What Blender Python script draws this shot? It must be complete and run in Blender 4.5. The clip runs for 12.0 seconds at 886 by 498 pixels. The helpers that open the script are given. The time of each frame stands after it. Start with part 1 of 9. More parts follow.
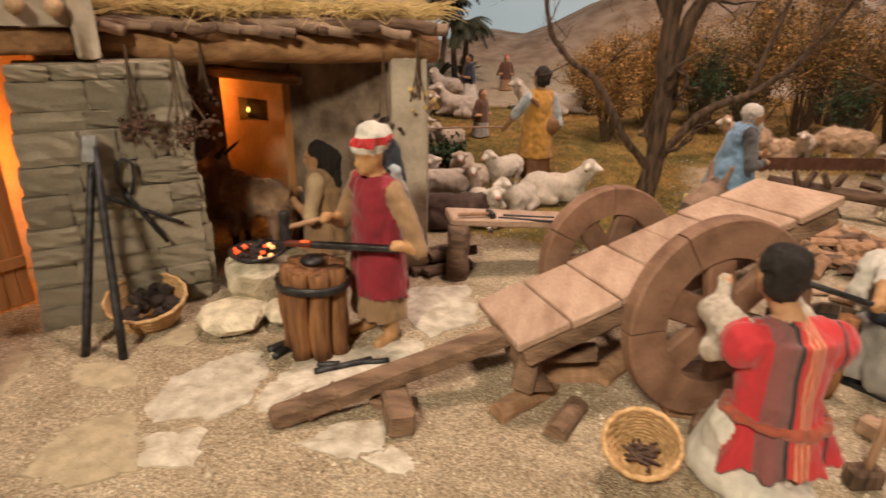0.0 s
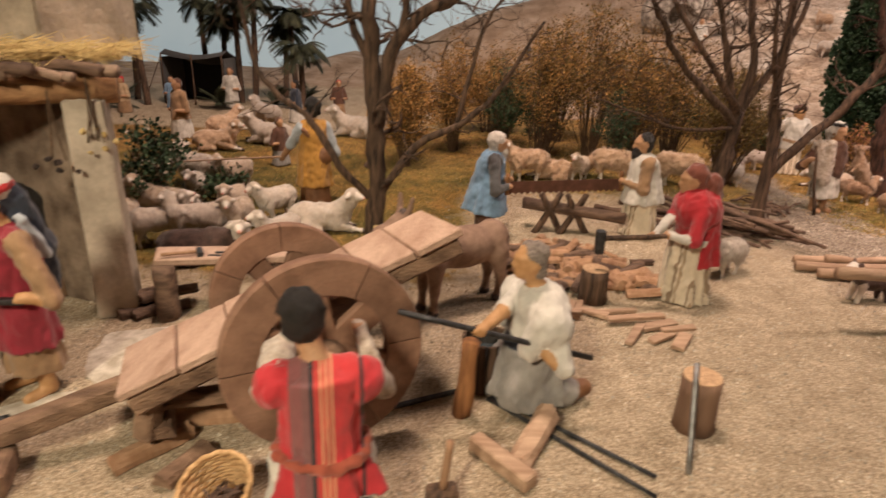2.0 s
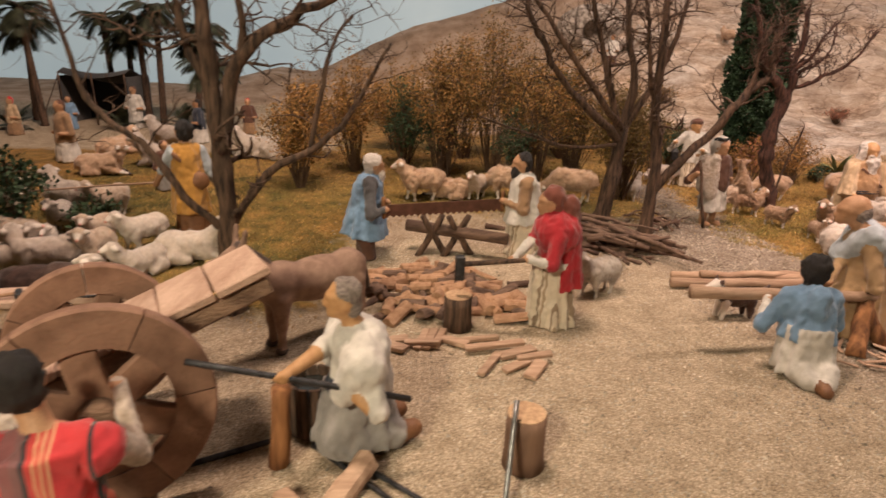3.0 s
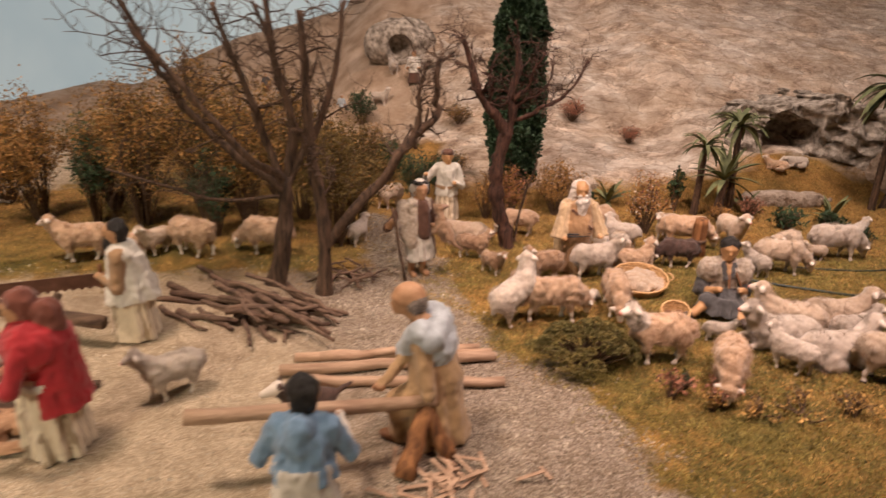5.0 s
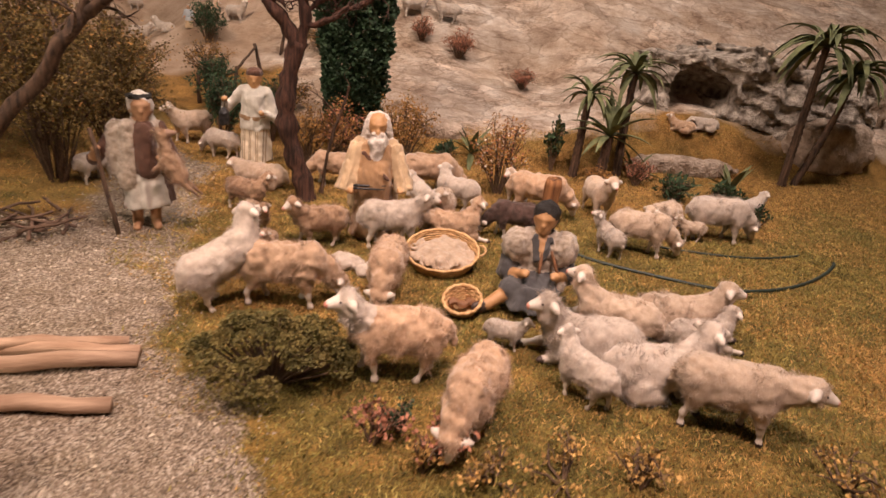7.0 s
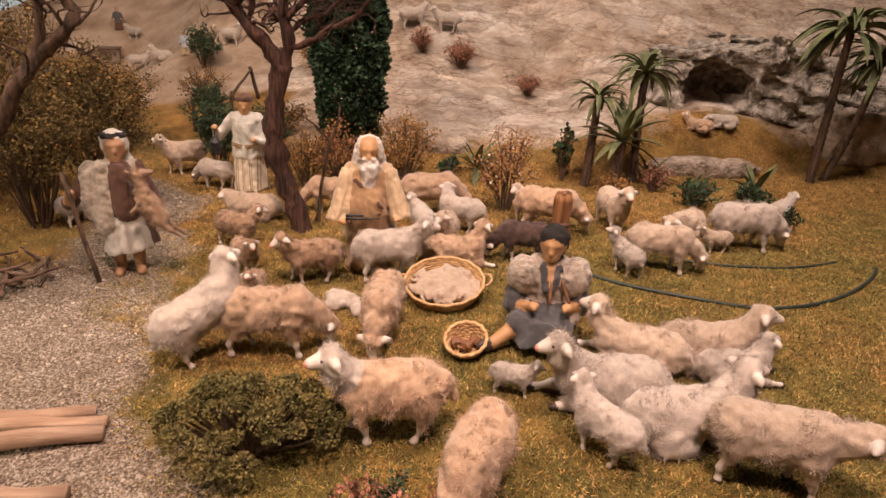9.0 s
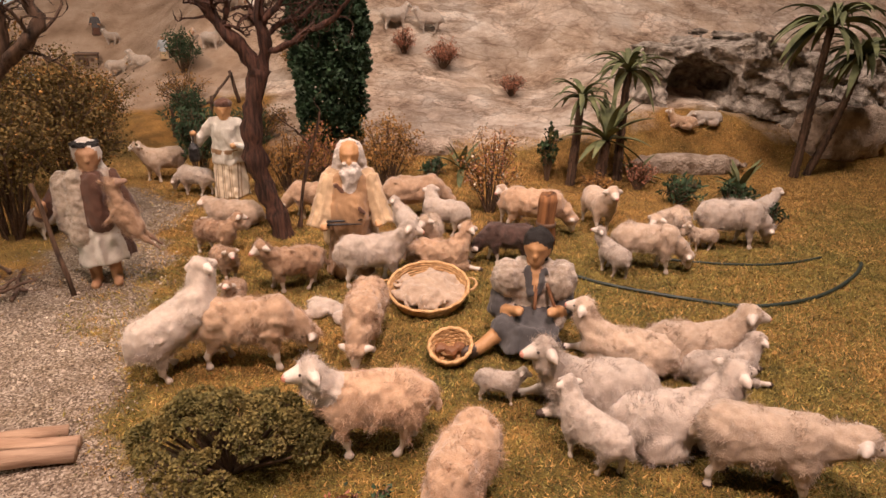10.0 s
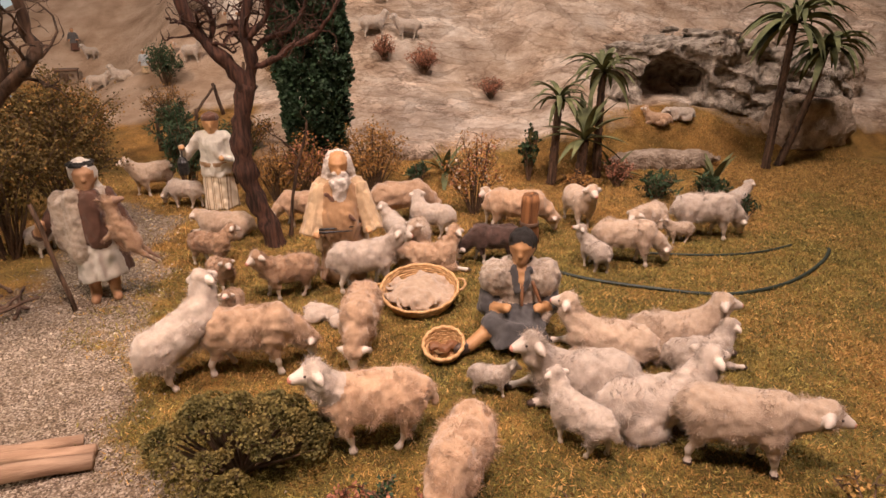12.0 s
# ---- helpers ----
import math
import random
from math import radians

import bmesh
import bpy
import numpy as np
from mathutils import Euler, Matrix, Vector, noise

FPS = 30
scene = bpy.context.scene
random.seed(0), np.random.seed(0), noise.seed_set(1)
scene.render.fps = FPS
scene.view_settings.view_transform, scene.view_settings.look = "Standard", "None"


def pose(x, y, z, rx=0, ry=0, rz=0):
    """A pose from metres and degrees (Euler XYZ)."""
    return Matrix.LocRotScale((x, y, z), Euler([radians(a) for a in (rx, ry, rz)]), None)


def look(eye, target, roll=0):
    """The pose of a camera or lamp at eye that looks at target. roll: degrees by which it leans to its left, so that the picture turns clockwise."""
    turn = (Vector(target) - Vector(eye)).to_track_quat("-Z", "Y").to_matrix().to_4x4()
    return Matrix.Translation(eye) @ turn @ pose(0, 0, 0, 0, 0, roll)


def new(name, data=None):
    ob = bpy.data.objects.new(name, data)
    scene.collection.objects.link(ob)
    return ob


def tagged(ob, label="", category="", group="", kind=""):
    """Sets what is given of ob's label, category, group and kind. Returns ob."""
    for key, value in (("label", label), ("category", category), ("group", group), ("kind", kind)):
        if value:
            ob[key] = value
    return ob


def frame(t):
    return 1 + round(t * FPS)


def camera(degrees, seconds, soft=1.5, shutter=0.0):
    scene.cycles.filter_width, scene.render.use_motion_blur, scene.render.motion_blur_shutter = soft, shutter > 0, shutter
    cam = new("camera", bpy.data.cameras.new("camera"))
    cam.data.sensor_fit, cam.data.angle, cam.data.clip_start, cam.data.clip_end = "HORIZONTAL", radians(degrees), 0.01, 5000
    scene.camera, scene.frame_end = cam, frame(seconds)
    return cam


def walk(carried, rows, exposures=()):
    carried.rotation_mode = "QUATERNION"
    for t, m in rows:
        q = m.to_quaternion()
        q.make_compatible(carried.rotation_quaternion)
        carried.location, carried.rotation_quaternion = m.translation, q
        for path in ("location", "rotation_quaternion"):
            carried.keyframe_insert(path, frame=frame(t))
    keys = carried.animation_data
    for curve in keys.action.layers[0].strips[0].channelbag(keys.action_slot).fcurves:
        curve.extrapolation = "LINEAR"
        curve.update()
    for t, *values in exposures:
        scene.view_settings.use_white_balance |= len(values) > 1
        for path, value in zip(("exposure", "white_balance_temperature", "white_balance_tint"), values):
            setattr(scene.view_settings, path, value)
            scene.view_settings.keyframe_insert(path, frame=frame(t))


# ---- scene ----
cam = camera(73.1, 12.0, 1.5, 0.5)
PATH = [
    (0, (0.58, 0.173, 0.357), (0.216, 1.987, -0.404), 1.6),
    (0.5, (0.637, 0.17, 0.355), (0.378, 2.009, -0.388), 1.8),
    (1, (0.713, 0.174, 0.36), (0.51, 2.024, -0.372), 1.7),
    (1.5, (0.789, 0.197, 0.364), (0.655, 2.056, -0.362), 1.7),
    (2, (0.858, 0.208, 0.391), (0.773, 2.079, -0.311), 1.9),
    (2.5, (0.946, 0.227, 0.402), (0.948, 2.107, -0.279), 1.9),
    (3, (1.001, 0.251, 0.406), (1.062, 2.138, -0.254), 1.7),
    (3.5, (1.101, 0.283, 0.409), (1.278, 2.169, -0.234), 1.3),
    (3.7, (1.148, 0.294, 0.415), (1.413, 2.17, -0.226), 2.2),
    (5.3, (1.652, 0.449, 0.492), (1.922, 2.315, -0.174), 1.5),
    (5.5, (1.699, 0.475, 0.47), (1.947, 2.332, -0.23), 1.9),
    (6, (1.784, 0.514, 0.466), (2.063, 2.344, -0.29), 1.7),
    (6.2, (1.832, 0.572, 0.486), (2.206, 2.369, -0.305), 2.2),
    (6.5, (1.878, 0.599, 0.444), (2.278, 2.412, -0.298), 3.0),
    (6.7, (1.924, 0.63, 0.392), (2.333, 2.428, -0.385), 6.8),
    (8.5, (2.009, 0.733, 0.387), (2.346, 2.551, -0.376), 4.6),
    (9, (2.001, 0.746, 0.397), (2.34, 2.563, -0.365), 2.9),
    (9.5, (2.009, 0.751, 0.4), (2.368, 2.566, -0.362), 2.7),
    (10, (2.012, 0.759, 0.398), (2.386, 2.571, -0.363), 2.1),
    (10.5, (2.015, 0.76, 0.397), (2.402, 2.568, -0.366), 1.7),
    (11, (2.011, 0.756, 0.398), (2.409, 2.562, -0.364), 1.3),
    (11.5, (2.006, 0.743, 0.408), (2.414, 2.548, -0.35), 0.7),
    (12, (2.0, 0.728, 0.415), (2.422, 2.53, -0.344), 0.4),
]
walk(cam, [(t, look(eye, target, roll)) for t, eye, target, roll in PATH])

# ---- light ----
world = bpy.data.worlds.new("hall")
scene.world = world
world.use_nodes = True
world.node_tree.nodes["Background"].inputs[0].default_value = (1.0, 0.80, 0.60, 1)
world.node_tree.nodes["Background"].inputs[1].default_value = 0.055


def area_lamp(name, eye, target, size, watts, color):
    lamp = bpy.data.lights.new(name, "AREA")
    lamp.shape, lamp.size, lamp.energy, lamp.color = "DISK", size, watts, color
    ob = new(name, lamp)
    ob.matrix_world = look(eye, target)
    return ob


def bulb_lamp(name, place, watts, color, radius=0.01):
    lamp = bpy.data.lights.new(name, "POINT")
    lamp.energy, lamp.color, lamp.shadow_soft_size = watts, color, radius
    ob = new(name, lamp)
    ob.location = place
    return ob


def spot_lamp(name, eye, target, watts, color, cone, radius=0.06):
    lamp = bpy.data.lights.new(name, "SPOT")
    lamp.energy, lamp.color, lamp.shadow_soft_size = watts, color, radius
    lamp.spot_size, lamp.spot_blend = radians(cone), 1.0
    ob = new(name, lamp)
    ob.matrix_world = look(eye, target)
    return ob


WARM = (1.0, 0.735, 0.58)
PALE = (1.0, 0.85, 0.615)
ROSY = (1.0, 0.69, 0.585)
spot_lamp("spot_workshop", (0.30, -0.68, 1.22), (0.70, 0.74, 0.0), 122, PALE, 66, 0.12)
spot_lamp("spot_pasture", (2.05, 0.45, 2.0), (2.22, 1.50, 0.0), 186, ROSY, 52, 0.09)
area_lamp("spot_back", (0.75, 1.15, 2.2), (0.85, 2.55, 0.1), 0.4, 54, WARM)
# added fill with no known source, brightens the rock slope
area_lamp("fill_slope", (2.7, 1.5, 2.3), (3.1, 2.7, 0.3), 0.5, 50, (1.0, 0.78, 0.67))
bulb_lamp("hut_bulb", (-0.045, 1.092, 0.215), 1.5, (1.0, 0.30, 0.04))
bulb_lamp("room_bulb", (-0.13, 0.72, 0.16), 0.8, (1.0, 0.32, 0.05))

# ---- materials ----
def nodes_of(m):
    m.use_nodes = True
    return m.node_tree.nodes, m.node_tree.links


def mat(name, c1, c2, scale=60.0, rough=0.85, bump=0.3, fine=None, metal=0.0, stretch=(1, 1, 1), jitter=0.12, dist=0.002, stripes=None, sheen=0.0):
    """A surface of two colours mixed by noise at two scales, with fine relief."""
    m = bpy.data.materials.new(name)
    n, l = nodes_of(m)
    p = n["Principled BSDF"]
    tc = n.new("ShaderNodeTexCoord")
    mp = n.new("ShaderNodeMapping")
    mp.inputs["Scale"].default_value = stretch
    l.new(tc.outputs["Object"], mp.inputs[0])
    na, nb = n.new("ShaderNodeTexNoise"), n.new("ShaderNodeTexNoise")
    na.inputs["Scale"].default_value, na.inputs["Detail"].default_value = scale, 5
    nb.inputs["Scale"].default_value, nb.inputs["Detail"].default_value = fine or scale * 6, 3
    l.new(mp.outputs[0], na.inputs[0]), l.new(mp.outputs[0], nb.inputs[0])
    ra = n.new("ShaderNodeValToRGB")
    ra.color_ramp.elements[0].position, ra.color_ramp.elements[1].position = 0.33, 0.67
    ra.color_ramp.elements[0].color, ra.color_ramp.elements[1].color = (*c1, 1), (*c2, 1)
    l.new(na.outputs[0], ra.inputs[0])
    color = ra.outputs[0]
    if stripes:
        axis, per_metre, bands = stripes
        sx = n.new("ShaderNodeSeparateXYZ")
        l.new(tc.outputs["Object"], sx.inputs[0])
        mul = n.new("ShaderNodeMath")
        mul.operation, mul.inputs[1].default_value = "MULTIPLY_ADD", per_metre
        mul.inputs[2].default_value = 50.5
        l.new(sx.outputs[axis], mul.inputs[0])
        fr = n.new("ShaderNodeMath")
        fr.operation = "FRACT"
        l.new(mul.outputs[0], fr.inputs[0])
        rb = n.new("ShaderNodeValToRGB")
        rb.color_ramp.interpolation = "CONSTANT"
        for i, (pos, c) in enumerate(bands):
            e = rb.color_ramp.elements[i] if i < 2 else rb.color_ramp.elements.new(pos)
            e.position, e.color = pos, (*c, 1)
        l.new(fr.outputs[0], rb.inputs[0])
        mx = n.new("ShaderNodeMix")
        mx.data_type, mx.blend_type = "RGBA", "MULTIPLY"
        mx.inputs[0].default_value = 0.35
        l.new(rb.outputs[0], mx.inputs[6]), l.new(ra.outputs[0], mx.inputs[7])
        color = mx.outputs[2]
    hv = n.new("ShaderNodeHueSaturation")
    oi = n.new("ShaderNodeObjectInfo")
    mr = n.new("ShaderNodeMapRange")
    mr.inputs[3].default_value, mr.inputs[4].default_value = 1 - jitter, 1 + jitter
    l.new(oi.outputs["Random"], mr.inputs[0])
    fm = n.new("ShaderNodeMapRange")
    fm.inputs[3].default_value, fm.inputs[4].default_value = 0.82, 1.18
    l.new(nb.outputs[0], fm.inputs[0])
    vm = n.new("ShaderNodeMath")
    vm.operation = "MULTIPLY"
    l.new(mr.outputs[0], vm.inputs[0]), l.new(fm.outputs[0], vm.inputs[1])
    l.new(vm.outputs[0], hv.inputs["Value"]), l.new(color, hv.inputs["Color"])
    l.new(hv.outputs[0], p.inputs["Base Color"])
    p.inputs["Roughness"].default_value, p.inputs["Metallic"].default_value = rough, metal
    if sheen:
        p.inputs["Sheen Weight"].default_value = sheen
        p.inputs["Sheen Roughness"].default_value = 0.5
    bp = n.new("ShaderNodeBump")
    bp.inputs["Strength"].default_value, bp.inputs["Distance"].default_value = bump, dist
    ad = n.new("ShaderNodeMath")
    ad.operation = "ADD"
    l.new(na.outputs[0], ad.inputs[0]), l.new(nb.outputs[0], ad.inputs[1])
    l.new(ad.outputs[0], bp.inputs["Height"]), l.new(bp.outputs[0], p.inputs["Normal"])
    return m


def glow(name, color, strength):
    m = bpy.data.materials.new(name)
    n, l = nodes_of(m)
    p = n["Principled BSDF"]
    p.inputs["Base Color"].default_value = (*color, 1)
    p.inputs["Emission Color"].default_value, p.inputs["Emission Strength"].default_value = (*color, 1), strength
    return m


def cloth(name, c, d=None, **k):
    d = d or tuple(v * 0.72 for v in c)
    return mat(name, d, c, scale=55, fine=900, rough=0.95, bump=0.35, dist=0.0012, sheen=0.25, **k)


def wood(name, c1, c2, axis=2, scale=60, **k):
    s = [1.0, 1.0, 1.0]
    s[axis] = 0.12
    return mat(name, c1, c2, scale=scale, fine=scale * 5, rough=0.85, bump=0.45, stretch=s, **k)


M_SKIN = mat("doll_skin", (0.40, 0.215, 0.115), (0.50, 0.29, 0.165), 120, 0.6, 0.1)
M_SKIN2 = mat("doll_skin_ochre", (0.44, 0.235, 0.10), (0.54, 0.31, 0.15), 120, 0.55, 0.1)
M_BLACK = mat("black_hair", (0.008, 0.006, 0.006), (0.022, 0.018, 0.016), 300, 0.6, 0.8)
M_WHITEHAIR = mat("white_hair", (0.60, 0.53, 0.48), (0.80, 0.74, 0.68), 300, 0.8, 0.8)
M_GREYHAIR = mat("grey_brown_hair", (0.17, 0.135, 0.115), (0.36, 0.30, 0.26), 300, 0.8, 0.8)
M_CRIMSON = cloth("crimson_cloth", (0.30, 0.022, 0.04))
M_RED = cloth("red_cloth", (0.55, 0.03, 0.035))
M_REDSTRIPE = mat("striped_red_cloth", (0.6, 0.6, 0.6), (1, 1, 1), 60, 0.95, 0.4, 900, dist=0.001, sheen=0.25,
                  stripes=(0, 9.0, [(0.0, (0.50, 0.032, 0.042)), (0.30, (0.24, 0.085, 0.085)), (0.38, (0.20, 0.09, 0.09)), (0.43, (0.03, 0.03, 0.035)), (0.46, (0.50, 0.05, 0.045)),
                                     (0.50, (0.62, 0.32, 0.18)), (0.512, (0.55, 0.06, 0.05)), (0.535, (0.62, 0.32, 0.18)), (0.547, (0.50, 0.06, 0.05)), (0.57, (0.62, 0.32, 0.18)),
                                     (0.585, (0.55, 0.04, 0.045)), (0.76, (0.03, 0.03, 0.035)), (0.785, (0.50, 0.032, 0.042))]))
M_STRIPE = mat("striped_cream_cloth", (0.6, 0.6, 0.6), (1, 1, 1), 60, 0.95, 0.4, 900, dist=0.001, sheen=0.25,
               stripes=(0, 70.0, [(0.0, (0.72, 0.62, 0.48)), (0.55, (0.40, 0.30, 0.20)), (0.70, (0.66, 0.56, 0.43)), (0.85, (0.30, 0.22, 0.15))]))
M_BLUE = cloth("light_blue_cloth", (0.20, 0.33, 0.50))
M_PALEBLUE = cloth("pale_blue_grey_cloth", (0.48, 0.53, 0.58))
M_NAVY = cloth("dark_blue_cloth", (0.035, 0.045, 0.07))
M_GREYBLUE = cloth("grey_blue_cloth", (0.092, 0.09, 0.095))
M_TAN = cloth("tan_cloth", (0.36, 0.22, 0.12))
M_OCHRE = cloth("ochre_cloth", (0.52, 0.26, 0.05))
M_OCHRETAN = cloth("ochre_tan_robe_cloth", (0.46, 0.30, 0.16))
M_CREAM = cloth("cream_cloth", (0.62, 0.45, 0.28))
M_WHITE = cloth("white_cloth", (0.70, 0.66, 0.60))
M_GREY = cloth("grey_cloth", (0.33, 0.31, 0.29))
M_BROWN = cloth("brown_cloth", (0.12, 0.055, 0.035))
M_LEATHER = mat("brown_leather", (0.16, 0.07, 0.03), (0.24, 0.11, 0.05), 90, 0.6, 0.3)
M_PELT = mat("pale_pelt", (0.36, 0.285, 0.215), (0.58, 0.495, 0.41), 160, 0.95, 0.9, 700, dist=0.003, sheen=0.4)
M_FLEECE_TAN = mat("tan_fleece", (0.42, 0.275, 0.175), (0.54, 0.37, 0.25), 150, 0.95, 0.5, 900, dist=0.002, sheen=0.35)
M_FLEECE_BEIGE = mat("beige_fleece", (0.43, 0.325, 0.24), (0.55, 0.43, 0.33), 150, 0.95, 0.5, 900, dist=0.002, sheen=0.35)
M_FLEECE_WHITE = mat("white_fleece", (0.42, 0.35, 0.295), (0.53, 0.455, 0.39), 150, 0.95, 0.5, 900, dist=0.002, sheen=0.35)
M_FLEECE_DARK = mat("dark_fleece", (0.045, 0.026, 0.02), (0.10, 0.055, 0.045), 90, 0.95, 0.5, 620, dist=0.002, sheen=0.2)
M_FLEECE_BROWN = mat("brown_fleece", (0.28, 0.17, 0.1), (0.41, 0.265, 0.17), 150, 0.95, 0.5, 900, dist=0.002, sheen=0.3)
for wool_mat in (M_FLEECE_TAN, M_FLEECE_BEIGE, M_FLEECE_WHITE, M_FLEECE_BROWN, M_PELT):
    soft = nodes_of(wool_mat)[0]["Principled BSDF"]
    soft.inputs["Subsurface Weight"].default_value, soft.inputs["Subsurface Scale"].default_value = 0.2, 0.004
    soft.inputs["Subsurface Radius"].default_value = (1.0, 0.75, 0.55)
M_FACE = mat("painted_sheep_face", (0.60, 0.525, 0.46), (0.69, 0.62, 0.555), 120, 0.5, 0.1)
M_NOSE = mat("pink_nose", (0.62, 0.25, 0.19), (0.70, 0.36, 0.28), 200, 0.5, 0.1)
M_HOOF = mat("dark_hoof", (0.05, 0.035, 0.03), (0.09, 0.06, 0.05), 200, 0.5, 0.2)
M_DONKEY = mat("brown_donkey_hair", (0.20, 0.12, 0.085), (0.31, 0.20, 0.145), 70, 0.85, 0.5, 700, stretch=(1, 1, 1))
M_IRON = mat("dark_iron", (0.028, 0.028, 0.03), (0.075, 0.075, 0.08), 120, 0.45, 0.4, metal=0.7)
M_STEEL = mat("grey_steel_rod", (0.20, 0.20, 0.20), (0.34, 0.34, 0.34), 120, 0.4, 0.2, metal=0.8)
M_LOG = wood("split_log_wood", (0.30, 0.165, 0.09), (0.44, 0.265, 0.16), 2, 120)
M_LOGX = wood("cut_pole_wood", (0.32, 0.20, 0.13), (0.50, 0.345, 0.24), 0, 120)
M_ANVIL = wood("dark_red_brown_wood", (0.09, 0.035, 0.014), (0.36, 0.165, 0.065), 2, 120)
M_BARK = wood("rough_bark", (0.022, 0.013, 0.009), (0.165, 0.098, 0.062), 2, 190, dist=0.009)
M_BARKX = wood("rough_branch_bark", (0.07, 0.04, 0.028), (0.20, 0.125, 0.085), 0, 110, dist=0.004)
M_ENDGRAIN = mat("end_grain", (0.42, 0.26, 0.15), (0.60, 0.40, 0.24), 220, 0.85, 0.4)
M_CART = mat("pinkish_brown_cart_wood", (0.12, 0.068, 0.042), (0.32, 0.20, 0.13), 60, 0.85, 0.7, 420, stretch=(0.25, 1, 1), dist=0.005)
M_PLANK = mat("pinkish_bed_plank", (0.39, 0.245, 0.175), (0.58, 0.405, 0.31), 42, 0.85, 0.6, 380, stretch=(1, 0.35, 1), dist=0.004)
M_WHEEL = mat("red_brown_wheel_wood", (0.165, 0.085, 0.053), (0.315, 0.178, 0.118), 30, 0.75, 0.35, 260, dist=0.003)
M_BEAM = wood("golden_brown_beam", (0.20, 0.10, 0.045), (0.42, 0.24, 0.115), 0, 90)
M_STRAW = mat("yellow_straw", (0.42, 0.29, 0.11), (0.66, 0.50, 0.22), 200, 0.8, 0.2)
M_WICKER = mat("wicker", (0.42, 0.24, 0.10), (0.66, 0.43, 0.22), 200, 0.7, 0.3)
M_COAL = mat("coal", (0.018, 0.012, 0.011), (0.06, 0.035, 0.028), 160, 0.55, 0.9)
M_STONE = mat("grey_limestone", (0.47, 0.40, 0.295), (0.82, 0.73, 0.565), 55, 0.92, 0.9, 300, jitter=0.22, dist=0.005)
M_MORTAR = mat("sandy_joint_mortar", (0.24, 0.19, 0.135), (0.40, 0.33, 0.25), 80, 0.95, 0.6)
M_SLAB = mat("white_plaster_flagstone", (0.42, 0.36, 0.28), (0.70, 0.64, 0.55), 60, 0.9, 0.6, 300, dist=0.003)
M_SLABTAN = mat("sandy_flagstone", (0.36, 0.29, 0.195), (0.52, 0.43, 0.30), 60, 0.9, 0.6, 300, dist=0.003)
M_PLASTER = mat("rough_plaster", (0.36, 0.30, 0.235), (0.56, 0.475, 0.385), 26, 0.95, 0.45, 150, dist=0.003)
# dark brown and paler brown tones mixed by noise, darker than M_PLASTER
M_PLASTERDARK = mat("mottled_dark_plaster", (0.085, 0.055, 0.036), (0.31, 0.235, 0.175), 20, 0.95, 0.6, 150, dist=0.004)
# plaster tinted orange: part of the bulbs' glow is put into its colour
M_PLASTERWARM = mat("orange_lit_plaster", (0.62, 0.40, 0.22), (0.75, 0.52, 0.32), 30, 0.9, 0.4)
M_DOORWOOD = wood("amber_plank", (0.34, 0.15, 0.05), (0.48, 0.24, 0.10), 2)
M_ROCK = mat("grey_rock", (0.15, 0.12, 0.095), (0.62, 0.545, 0.47), 42, 0.95, 1.0, 210, dist=0.012)
M_DRIED = mat("dried_flower", (0.055, 0.024, 0.016), (0.135, 0.07, 0.045), 300, 0.9, 0.4)
M_TWIG = mat("thin_twig", (0.075, 0.045, 0.026), (0.16, 0.10, 0.06), 200, 0.85, 0.4)


def leaf_mat(name, c1, c2, dull=0.6, bright=1.45):
    m = mat(name, c1, c2, 35, 0.75, 0.1, 200)
    n, l = nodes_of(m)
    g = n.new("ShaderNodeNewGeometry")
    mr = n.new("ShaderNodeMapRange")
    mr.inputs[3].default_value, mr.inputs[4].default_value = dull, bright
    l.new(g.outputs["Random Per Island"], mr.inputs[0])
    hv = next(x for x in n if x.bl_idname == "ShaderNodeHueSaturation")
    l.new(mr.outputs[0], hv.inputs["Value"])
    return m


M_RUST = leaf_mat("rust_leaf", (0.26, 0.13, 0.032), (0.44, 0.235, 0.07))
M_OLIVE = leaf_mat("olive_leaf", (0.085, 0.058, 0.012), (0.175, 0.115, 0.030))
M_GREENLEAF = leaf_mat("dark_green_leaf", (0.018, 0.04, 0.016), (0.045, 0.085, 0.035))
M_CYPRESS = leaf_mat("cypress_leaf", (0.012, 0.035, 0.014), (0.035, 0.075, 0.032))
M_SHRUB = leaf_mat("mossy_green_leaf", (0.085, 0.078, 0.020), (0.215, 0.165, 0.050))
M_REDBUD = leaf_mat("red_brown_bud", (0.29, 0.115, 0.07), (0.44, 0.20, 0.125))
M_PALM = leaf_mat("palm_frond", (0.06, 0.072, 0.030), (0.165, 0.18, 0.078))
M_GRASS = leaf_mat("moss_blade", (0.155, 0.135, 0.032), (0.31, 0.25, 0.072), 0.3, 1.9)
M_DRYGRASS = leaf_mat("dry_moss_blade", (0.29, 0.17, 0.05), (0.50, 0.31, 0.105), 0.3, 1.8)
M_GRIT = leaf_mat("grit", (0.30, 0.25, 0.185), (0.66, 0.59, 0.48))
M_GRAVEL = leaf_mat("gravel_grain", (0.26, 0.205, 0.155), (0.48, 0.41, 0.335))
M_EMBER = glow("ember", (1.0, 0.10, 0.02), 0.9)
M_EMBERHOT = glow("hot_ember", (1.0, 0.42, 0.15), 1.3)
M_FLAME = glow("candle_flame", (1.0, 0.6, 0.12), 2.5)


